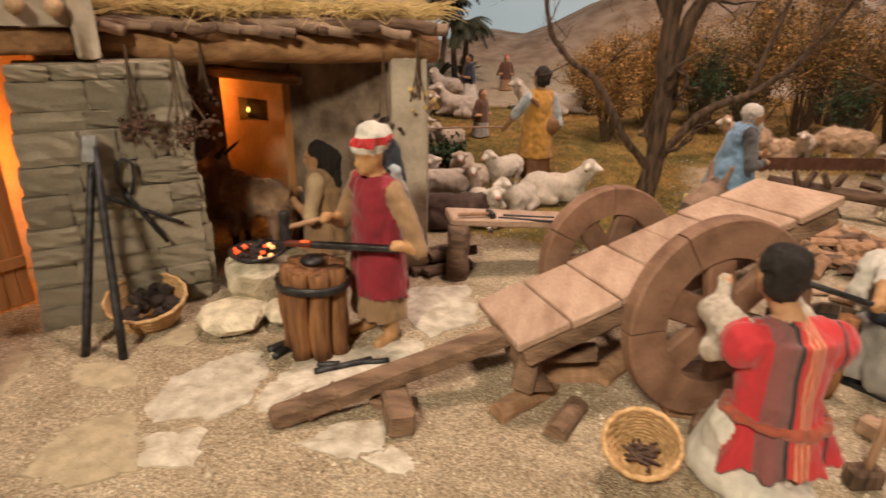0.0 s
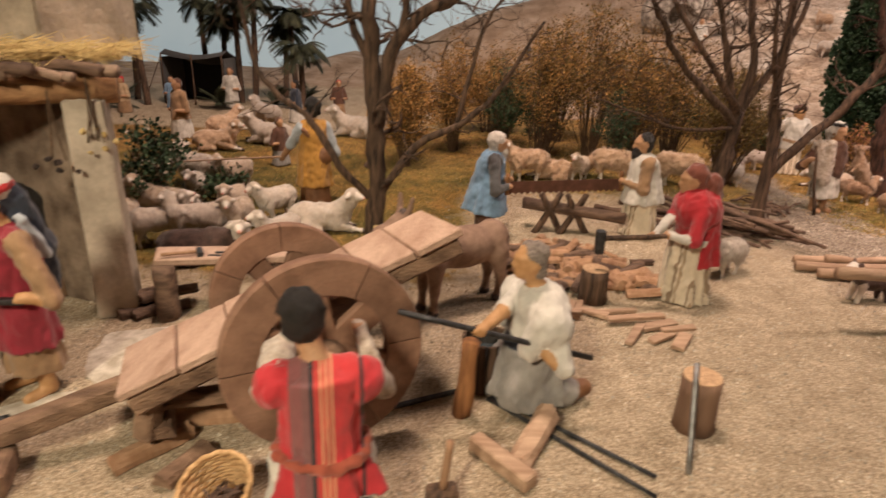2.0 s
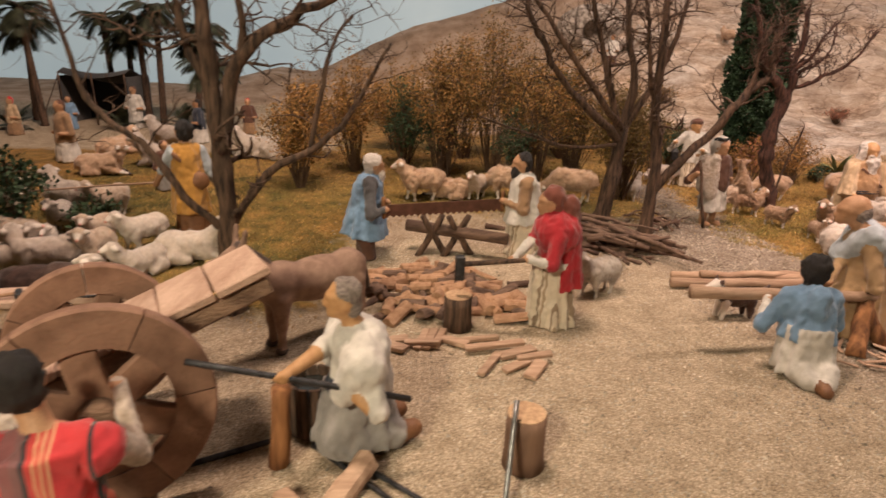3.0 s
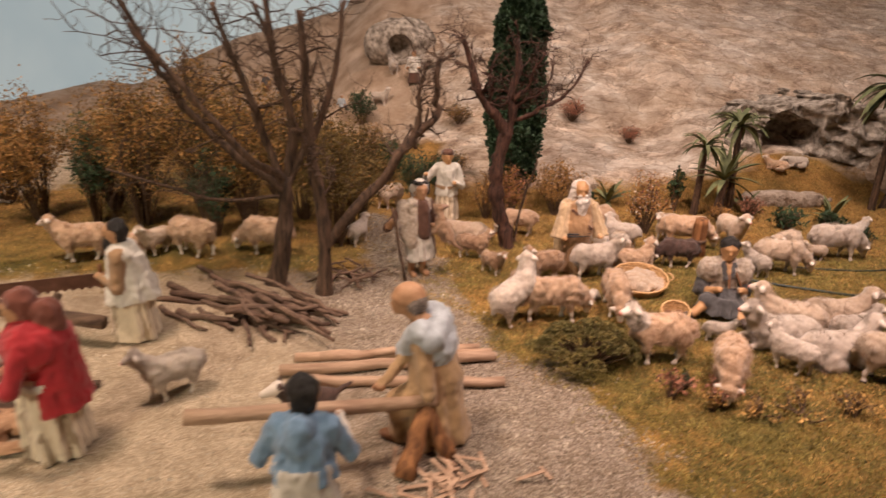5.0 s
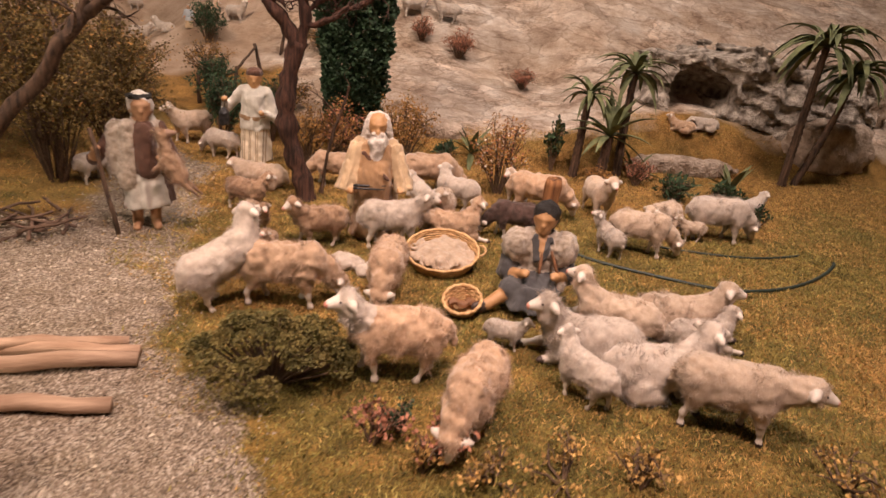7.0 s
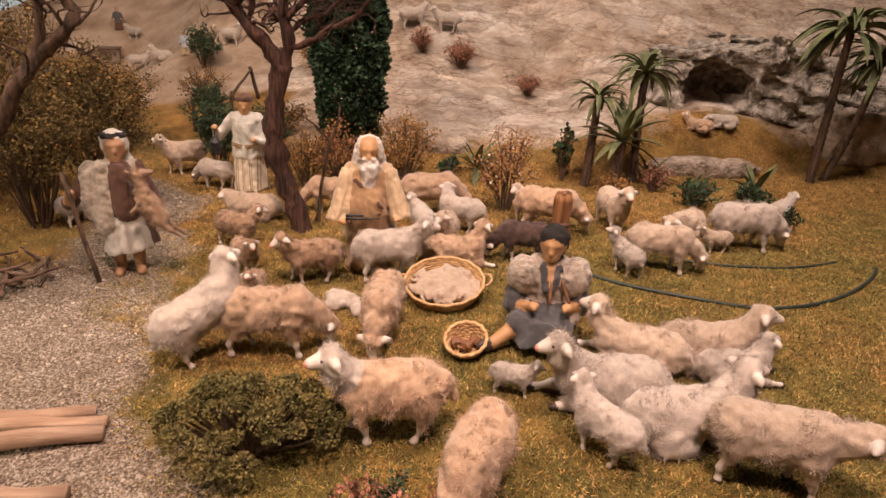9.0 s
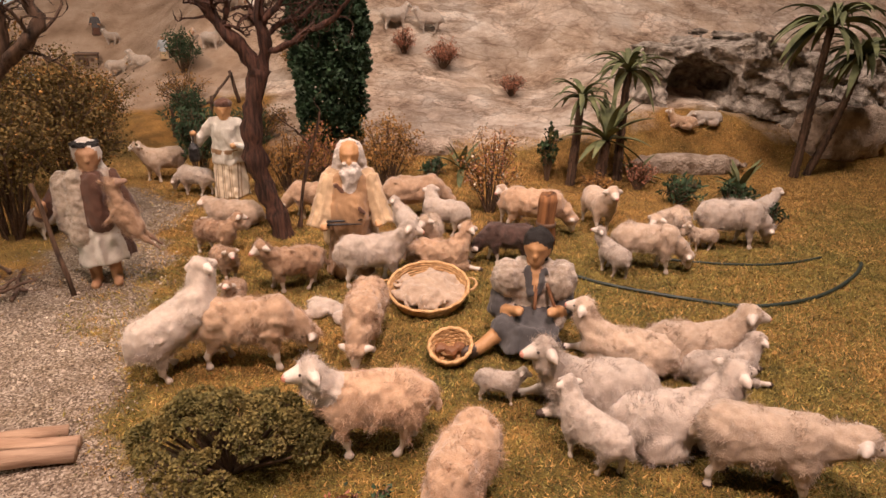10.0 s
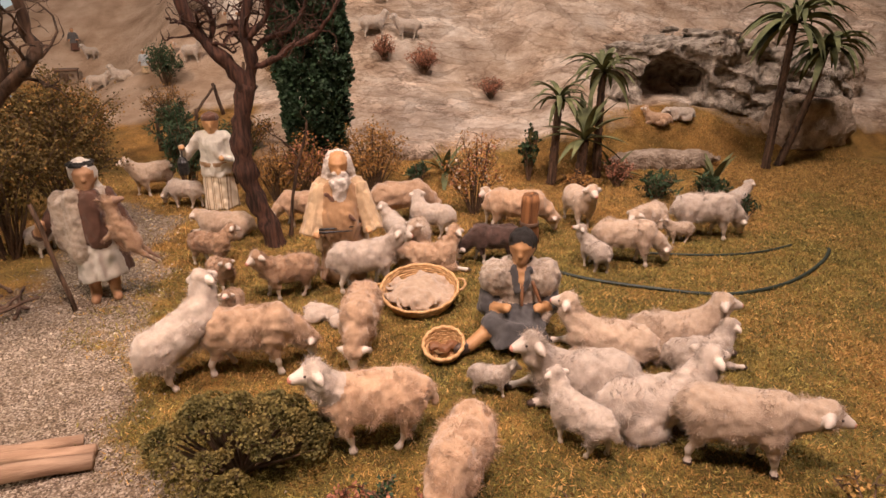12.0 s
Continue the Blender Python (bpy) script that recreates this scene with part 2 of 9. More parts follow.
# ---- shapes ----
def mesh_object(name, verts, faces, materials, parent=None, smooth=True, face_mats=None, loc=None):
    me = bpy.data.meshes.new(name)
    me.from_pydata(verts if isinstance(verts, list) else verts.tolist(), [], faces if isinstance(faces, list) else faces.tolist())
    for m in materials if isinstance(materials, (list, tuple)) else [materials]:
        me.materials.append(m)
    if face_mats is not None:
        me.polygons.foreach_set("material_index", np.asarray(face_mats, dtype=np.int32))
    me.polygons.foreach_set("use_smooth", [smooth] * len(me.polygons))
    me.update()
    ob = new(name, me)
    ob.parent = parent
    if loc is not None:
        ob.matrix_basis = loc
    return ob


def part(name, bm, material, parent, label="", smooth=False):
    me = bpy.data.meshes.new(name)
    bm.to_mesh(me)
    bm.free()
    me.materials.append(material)
    if smooth:
        me.polygons.foreach_set("use_smooth", [True] * len(me.polygons))
    ob = new(name, me)
    ob.parent = parent
    return tagged(ob, label)


def thing(name, m, label, category, group="", kind=""):
    ob = new(name)
    ob.empty_display_size = 0.02
    ob.matrix_basis = m
    return tagged(ob, label, category, group, kind)


def lattice(ix, iy, iz, seed):
    h = (ix.astype(np.int64) * 374761393 + iy.astype(np.int64) * 668265263 + iz.astype(np.int64) * 2147483647 + seed * 1274126177) & 0xFFFFFFFF
    h = ((h ^ (h >> 13)) * 1274126177) & 0xFFFFFFFF
    h = h ^ (h >> 16)
    return (h & 0xFFFF) / 32767.5 - 1.0


SKEW = [np.array(Euler(a).to_matrix()) for a in ((0.4, 0.7, 0.3), (1.1, 0.2, 0.9), (0.6, 1.3, 1.7))]


def vnoise(p, scale, seed=0, octaves=1):
    """Value noise from -1 to 1 at the points p (n, 3)."""
    out, amp, total = 0.0, 1.0, 0.0
    for o in range(octaves):
        q = (p @ SKEW[o % 3]) * scale
        i = np.floor(q)
        f = q - i
        f = f * f * (3 - 2 * f)
        x, y, z = i[:, 0], i[:, 1], i[:, 2]
        v = 0.0
        for dx in (0, 1):
            wx = f[:, 0] if dx else 1 - f[:, 0]
            for dy in (0, 1):
                wy = f[:, 1] if dy else 1 - f[:, 1]
                for dz in (0, 1):
                    wz = f[:, 2] if dz else 1 - f[:, 2]
                    v = v + wx * wy * wz * lattice(x + dx, y + dy, z + dz, seed + o)
        out, total, amp, scale = out + amp * v, total + amp, amp * 0.5, scale * 2.03
    return out / total


def surface(field, lo, hi, step):
    """The zero surface of field(points) inside a box, as vertices and quads."""
    lo, hi = np.array(lo, float), np.array(hi, float)
    n = np.maximum(np.ceil((hi - lo) / step).astype(int), 3) + 1
    ax = [lo[i] + step * np.arange(n[i]) for i in range(3)]
    g = np.stack(np.meshgrid(*ax, indexing="ij"), -1).reshape(-1, 3)
    f = field(g).reshape(n)
    s = f < 0
    cells = tuple(n - 1)
    acc, cnt = np.zeros(cells + (3,)), np.zeros(cells)
    corner = [(a, b, c) for a in (0, 1) for b in (0, 1) for c in (0, 1)]

    def cut(a, o):
        return a[o[0]:o[0] + cells[0], o[1]:o[1] + cells[1], o[2]:o[2] + cells[2]]

    for a in corner:
        for k in range(3):
            if a[k]:
                continue
            b = list(a)
            b[k] = 1
            fa, fb = cut(f, a), cut(f, b)
            hit = cut(s, a) != cut(s, b)
            t = np.where(hit, fa / np.where(hit, fa - fb, 1), 0)
            cnt += hit
            for j in range(3):
                acc[..., j] += np.where(hit, a[j] + (t if j == k else 0), 0)
    used = cnt > 0
    index = np.full(cells, -1)
    index[used] = np.arange(used.sum())
    base = np.stack(np.meshgrid(*[np.arange(c) for c in cells], indexing="ij"), -1)[used]
    verts = lo + step * (base + acc[used] / cnt[used][:, None])
    faces = []
    for k in range(3):
        u, v = (k + 1) % 3, (k + 2) % 3
        sl0 = [slice(0, n[j] - 1) if j == k else slice(1, n[j] - 1) for j in range(3)]
        sl1 = [slice(1, n[j]) if j == k else slice(1, n[j] - 1) for j in range(3)]
        a, b = s[tuple(sl0)], s[tuple(sl1)]
        cross = a != b
        at = np.argwhere(cross) + np.array([0 if j == k else 1 for j in range(3)])
        if not len(at):
            continue
        flip = a[cross]
        quad = []
        for du, dv in ((0, 0), (1, 0), (1, 1), (0, 1)):
            q = at.copy()
            q[:, u] -= du
            q[:, v] -= dv
            quad.append(index[q[:, 0], q[:, 1], q[:, 2]])
        quad = np.stack(quad, 1)
        quad[~flip] = quad[~flip][:, ::-1]
        faces.append(quad)
    return verts, np.concatenate(faces)


def prim_distance(p, pr):
    """Distance of points (in cm) to one rounded piece."""
    kind = pr[0]
    if kind == "e":
        _, c, r, m, *turn = pr
        q = p - np.array(c)
        if turn:
            q = q @ np.array(Euler([radians(a) for a in turn[0]]).to_matrix())
        r = np.array(r, float)
        k = np.linalg.norm(q / r, axis=1)
        return (k - 1) * r.min()
    a, b = np.array(pr[1], float), np.array(pr[3], float)
    ra, rb = pr[2], pr[4]
    d = b - a
    t = np.clip(((p - a) @ d) / (d @ d), 0, 1)
    off = p - a - t[:, None] * d
    r = ra + (rb - ra) * t
    if kind == "r":
        folds, amp = pr[6], pr[7]
        ang = np.arctan2(off[:, 0], off[:, 1])
        r = r * (1 + amp * (0.25 + 0.75 * t) * np.sin(folds * ang + 1.3 + 2.0 * np.sin(3 * ang)))
        flat = pr[8] if len(pr) > 8 else 1.0
        lat = np.sqrt(off[:, 0] ** 2 + (off[:, 1] / flat) ** 2 + 1e-9)
        along = ((p - a) @ d) / np.linalg.norm(d)
        end = np.maximum(along - np.linalg.norm(d), -along)
        return np.maximum(lat - r, end) * 0.9
    return np.linalg.norm(off, axis=1) - r


def sculpt(name, prims, mats, step=0.25, blend=0.35, wool=(), wool_amp=0.22, wool_scale=1.6, fuzz=0, seed=1, wrinkle=0.05, fuzz_len=0.36, calm=()):
    """One mesh from rounded pieces (in cm) melted together; each face takes the material of the nearest piece."""
    lo, hi = np.full(3, 1e9), np.full(3, -1e9)
    for pr in prims:
        pts = [(pr[1], max(pr[2]))] if pr[0] == "e" else [(pr[1], pr[2]), (pr[3], pr[4])]
        for c, r in pts:
            lo, hi = np.minimum(lo, np.array(c) - r * 1.15 - 0.5), np.maximum(hi, np.array(c) + r * 1.15 + 0.5)
    mi = [pr[3] if pr[0] == "e" else pr[5] for pr in prims]

    boxes = []
    for pr in prims:
        pts = [(pr[1], max(pr[2]))] if pr[0] == "e" else [(pr[1], pr[2]), (pr[3], pr[4])]
        boxes.append((np.min([np.array(c) - r for c, r in pts], 0) * 1.0 - 1.1, np.max([np.array(c) + r for c, r in pts], 0) + 1.1))

    def melt(p, wn, nearest=False):
        acc, best, who = np.full(len(p), 9.0), np.full(len(p), 9.0), np.zeros(len(p), int)
        for i, pr in enumerate(prims):
            lo_i, hi_i = boxes[i]
            at = np.flatnonzero((p[:, 0] > lo_i[0]) & (p[:, 0] < hi_i[0]) & (p[:, 1] > lo_i[1]) & (p[:, 1] < hi_i[1]) & (p[:, 2] > lo_i[2]) & (p[:, 2] < hi_i[2]))
            if not len(at):
                continue
            d = prim_distance(p[at], pr)
            if wn is not None and mi[i] in wool:
                d = d - wn[at]
            if nearest:
                closer = d < best[at]
                best[at[closer]], who[at[closer]] = d[closer], i
                continue
            old = acc[at]
            h = np.clip(0.5 + 0.5 * (old - d) / blend, 0, 1)
            acc[at] = old * (1 - h) + d * h - blend * h * (1 - h)
        return who if nearest else acc

    def field(p, nearest=False):
        if nearest:
            return melt(p, None, True)
        acc = melt(p, None)
        band = np.flatnonzero(np.abs(acc) < 0.9)
        q = p[band]
        wn = vnoise(q, wool_scale, seed, 2) * wool_amp if wool else None
        if wool:
            acc[band] = melt(q, wn)
        soft = np.isin(np.array(mi)[melt(q, None, True)], calm)
        amp = np.where(soft, 0.03, wrinkle)
        acc[band] -= amp * (0.6 * vnoise(q * np.array([1, 1, 0.45]), 0.95, seed + 9, 2) + 0.55 * vnoise(q * np.array([1, 1, 0.6]), 2.1, seed + 5, 1))
        return acc

    v, f = surface(field, lo, hi, step)
    v[:, 2] = np.maximum(v[:, 2], 0.0)
    who = field(v[f].mean(1), True)
    fm = np.array(mi)[who]
    verts, faces, fmats = (v * 0.01), f.tolist(), fm
    if fuzz:
        rng = np.random.default_rng(seed)
        ok = np.flatnonzero(np.isin(fm, wool))
        if len(ok):
            pick = rng.choice(ok, fuzz)
            q = v[f[pick]]
            nrm = np.cross(q[:, 2] - q[:, 0], q[:, 3] - q[:, 1])
            nrm /= np.linalg.norm(nrm, axis=1)[:, None] + 1e-9
            w = rng.random((fuzz, 2))
            c = (q[:, 0] * (1 - w[:, :1]) + q[:, 1] * w[:, :1]) * (1 - w[:, 1:]) + (q[:, 3] * (1 - w[:, :1]) + q[:, 2] * w[:, :1]) * w[:, 1:]
            side = np.cross(nrm, rng.normal(size=(fuzz, 3)))
            side /= np.linalg.norm(side, axis=1)[:, None] + 1e-9
            curl = np.stack([vnoise(c, 0.9, seed + 20 + j, 1) for j in range(3)], 1)
            tip = c + (nrm * 0.40 + curl * 1.1 + rng.normal(size=(fuzz, 3)) * 0.28 + np.array([0, 0, -0.15])) * fuzz_len * (0.5 + rng.random((fuzz, 1)))
            tri = np.stack([c - side * 0.028 - nrm * 0.08, c + side * 0.028 - nrm * 0.08, tip], 1).reshape(-1, 3)
            tri[:, 2] = np.maximum(tri[:, 2], 0.02)
            n0 = len(verts)
            verts = np.concatenate([verts, tri * 0.01])
            faces += (n0 + np.arange(fuzz * 3).reshape(-1, 3)).tolist()
            fmats = np.concatenate([fm, fm[pick]])
    return mesh_object(name, verts, faces, mats, face_mats=fmats)


def tube(bm, pts, radii, sides=7, rng=None, rough=0.0, cap=True):
    """A round limb along a line of points."""
    rings, prev = [], None
    pts = [Vector(p) for p in pts]
    for i, p in enumerate(pts):
        d = (pts[min(i + 1, len(pts) - 1)] - pts[max(i - 1, 0)]).normalized()
        a = d.orthogonal().normalized() if prev is None else (prev - d * prev.dot(d)).normalized()
        prev, b = a, d.cross(a)
        ring = []
        for k in range(sides):
            g = 2 * math.pi * k / sides
            r = radii[i] * (1 + (rng.uniform(-rough, rough) if rng else 0))
            ring.append(bm.verts.new(p + (a * math.cos(g) + b * math.sin(g)) * r))
        rings.append(ring)
    for r0, r1 in zip(rings, rings[1:]):
        for k in range(sides):
            bm.faces.new((r0[k], r0[(k + 1) % sides], r1[(k + 1) % sides], r1[k]))
    if cap:
        bm.faces.new(rings[0][::-1])
        bm.faces.new(rings[-1])
    return bm


def block(bm, sx, sy, sz, m=None, bevel=0.0, rng=None, rough=0.0):
    """A box with worn edges, its middle at the pose m."""
    made = bmesh.ops.create_cube(bm, size=1.0)["verts"]
    for v in made:
        v.co = Vector((v.co.x * sx, v.co.y * sy, v.co.z * sz))
        if rng:
            v.co += Vector([rng.uniform(-rough, rough) for _ in range(3)])
    if bevel:
        edges = list({e for v in made for e in v.link_edges})
        out = bmesh.ops.bevel(bm, geom=edges, offset=bevel, segments=1, affect="EDGES", profile=0.5)
        made = list({v for f in out["faces"] for v in f.verts} | {v for v in made if v.is_valid})
    if m is not None:
        bmesh.ops.transform(bm, matrix=m, verts=[v for v in made if v.is_valid])
    return bm


def lathe(bm, profile, sides=28, wave=0.0, waves=0):
    rings = []
    for r, z in profile:
        rings.append([bm.verts.new((r * (1 + wave * math.sin(waves * 2 * math.pi * k / sides)) * math.cos(2 * math.pi * k / sides), r * (1 + wave * math.sin(waves * 2 * math.pi * k / sides)) * math.sin(2 * math.pi * k / sides), z)) for k in range(sides)])
    for a, b in zip(rings, rings[1:]):
        for k in range(sides):
            bm.faces.new((a[k], a[(k + 1) % sides], b[(k + 1) % sides], b[k]))
    return bm, rings


def smooth_step(a, b, x):
    t = np.clip((np.asarray(x, float) - a) / (b - a), 0, 1)
    return t * t * (3 - 2 * t)

# ---- ground, hills, sky, hall ----
def land(x, y):
    """Height of the ground."""
    x, y = np.asarray(x, float), np.asarray(y, float)
    p = np.stack([x, y, np.zeros_like(x)], -1).reshape(-1, 3)
    fine = (vnoise(p, 14, 3, 2) * 0.0025).reshape(x.shape)
    left = 1 - smooth_step(1.25, 1.75, x)
    z = 0.05 * smooth_step(1.15, 2.0, y) * left
    foot = 2.10 + 0.25 * smooth_step(2.1, 1.6, x) + 0.05 * smooth_step(2.8, 3.3, x)
    right = smooth_step(1.15, 1.75, x)
    s = np.maximum(y - foot, 0)
    slope = 0.34 * s + 0.10 * smooth_step(0.5, 0.8, s) + 0.16 * np.maximum(s - 0.8, 0)
    u = np.stack([0.86 * p[:, 0] - 0.5 * p[:, 1], 0.5 * p[:, 0] + 0.86 * p[:, 1], p[:, 2]], 1)
    strata = (vnoise(u * np.array([0.8, 1.5, 1]), 2.2, 11, 2)).reshape(x.shape) * 0.03
    step_wall = 0.07 * smooth_step(0.0, 0.16, y - 2.16) * smooth_step(2.62, 2.85, x)
    t = (u[:, 1] + 0.16 * vnoise(u, 2.6, 33, 3) + 0.035 * vnoise(u, 11.0, 35, 2)) * 7.5
    ledge = t - np.floor(t)
    ledge = np.where(ledge < 0.8, ledge * 0.25, 0.2 + (ledge - 0.8) * 4.0) - ledge
    rough = np.clip(vnoise(u, 3.2, 39, 2) * 1.6 + 0.45, 0.0, 1.0)
    t2 = (u[:, 1] * 0.9 + 0.25 * u[:, 0] + 0.10 * vnoise(u, 5.0, 53, 3)) * 19
    fine_ledge = t2 - np.floor(t2)
    fine_ledge = np.where(fine_ledge < 0.75, 0.2 * fine_ledge, 0.15 + (fine_ledge - 0.75) * 3.4) - fine_ledge
    crag = (ledge * 0.032 * rough + fine_ledge * 0.012 * np.clip(1.3 - rough, 0, 1) * np.clip(vnoise(u, 4.5, 57, 2) * 2.5 + 0.4, 0, 1) + (1 - np.abs(vnoise(u * np.array([0.5, 1.6, 1]), 9.0, 31, 2))) * 0.012 * rough + vnoise(u * np.array([0.5, 1.5, 1]), 26.0, 37, 1) * 0.0045 + np.abs(vnoise(u, 13.0, 91, 3)) * 0.016).reshape(x.shape)
    z = z + right * (slope + crag * smooth_step(0.05, 0.3, s) + strata * smooth_step(0.05, 0.4, s) + step_wall)
    crest = np.interp(x, [-3, -0.9, -0.47, -0.2, 0.02, 0.24, 0.42, 0.62, 0.9, 1.2, 1.6, 2.2, 3.2, 5.5], [0.16, 0.11, 0.13, 0.19, 0.24, 0.215, 0.29, 0.40, 0.52, 0.60, 0.70, 0.9, 1.2, 1.3])
    rise = smooth_step(3.15, 4.15, y)
    hill = (crest - 0.04) * rise + vnoise(p, 3.0, 23, 3).reshape(x.shape) * 0.025 * rise
    z = np.maximum(z, 0) * (1 - rise * (1 - right)) + np.where(right > 0, hill * (1 - right), hill)
    z = np.where(rise > 0, np.maximum(z, hill), z)
    return z + fine * smooth_step(0.2, 0.5, y)


def land_at(x, y):
    return float(land(np.array([x]), np.array([y]))[0])


EDGE_Y = [0.3, 0.75, 0.98, 1.10, 1.22, 1.32, 1.44, 1.63, 1.8, 2.0, 2.3]
EDGE_X = [2.12, 1.99, 1.92, 1.905, 1.87, 1.80, 1.755, 1.74, 1.74, 1.72, 1.5]


def grass_mask(x, y):
    x, y = np.asarray(x, float), np.asarray(y, float)
    edge = np.interp(y, EDGE_Y, EDGE_X)
    q = np.stack([x, y, np.zeros_like(x)], -1).reshape(-1, 3)
    wob = (vnoise(q, 7.0, 71, 2) * 0.085 + vnoise(q, 22.0, 73, 2) * 0.060).reshape(x.shape)
    along = (y - 1.37) / 0.17
    a = smooth_step(-0.07, 0.08, x - edge + wob)
    a = np.maximum(a, 0.75 * np.exp(-((x - 1.775 + 0.09 * along + wob) / 0.035) ** 2 - along ** 2))
    b = smooth_step(0.98, 1.2, y) * smooth_step(0.98, 0.72, x)
    c = smooth_step(1.48, 1.72, y) * smooth_step(1.66, 1.5, x)
    d = smooth_step(2.0, 2.2, y) * smooth_step(0.55, 0.85, x + 0.15 * np.sin(7 * y))
    b = b * (1 - smooth_step(2.05, 2.25, y))
    c = c * (1 - smooth_step(2.05, 2.25, y) * smooth_step(0.85, 0.55, x))
    return np.maximum(np.maximum(a, b), np.maximum(c, d))


def dry_mask(x, y):
    """Where the moss turns golden: the back of the pasture and a worn spot at its front."""
    x, y = np.asarray(x, float), np.asarray(y, float)
    q = np.stack([x, y, np.zeros_like(x)], -1).reshape(-1, 3)
    wob = (vnoise(q, 5.0, 81, 2) * 0.22 + vnoise(q, 17.0, 83, 2) * 0.18).reshape(x.shape)
    back = smooth_step(1.45, 1.95, y + wob)
    worn = np.exp(-((x - 2.72) / 0.16) ** 2 - ((y - 1.12) / 0.20) ** 2)
    shade = np.exp(-((x - 1.95) / 0.20) ** 2 - ((y - 1.45) / 0.14) ** 2)
    return np.clip(np.maximum(np.maximum(back, worn + wob), 0.8 * shade + wob), 0, 1)


def gravel_mask(x, y):
    """Coarse grey gravel on the path beside the pasture."""
    x, y = np.asarray(x, float), np.asarray(y, float)
    return smooth_step(1.35, 1.68, x + 0.25 * (y - 1.2))


def earth_mask(x, y):
    """The brown hills that carry on from the pale rock slope."""
    x, y = np.asarray(x, float), np.asarray(y, float)
    return smooth_step(2.0, 1.55, x - 0.25 * (y - 2.8)) * smooth_step(2.3, 2.8, y)


def rock_mask(x, y):
    x, y = np.asarray(x, float), np.asarray(y, float)
    a = smooth_step(2.12, 2.42, y) * smooth_step(1.75, 2.0, x)
    a = a * (1 - 0.9 * np.exp(-((x - 3.03) / 0.16) ** 2 - ((y - 2.27) / 0.07) ** 2))
    a = np.maximum(a, smooth_step(2.45, 2.8, y) * smooth_step(0.9, 1.3, x))
    return np.maximum(a, smooth_step(3.2, 3.6, y) * 0.9)


xs = np.concatenate([np.arange(-3.2, -0.4, 0.05), np.arange(-0.4, 1.5, 0.014), np.arange(1.5, 3.5, 0.010), np.arange(3.5, 5.8, 0.05)])
ys = np.concatenate([np.arange(-1.6, 0.2, 0.06), np.arange(0.2, 2.2, 0.014), np.arange(2.2, 3.3, 0.010), np.arange(3.3, 4.5, 0.025)])
gx, gy = np.meshgrid(xs, ys, indexing="ij")
gz = land(gx, gy)
nx, ny = gx.shape
ids = np.arange(nx * ny).reshape(nx, ny)
quads = np.stack([ids[:-1, :-1], ids[1:, :-1], ids[1:, 1:], ids[:-1, 1:]], -1).reshape(-1, 4)


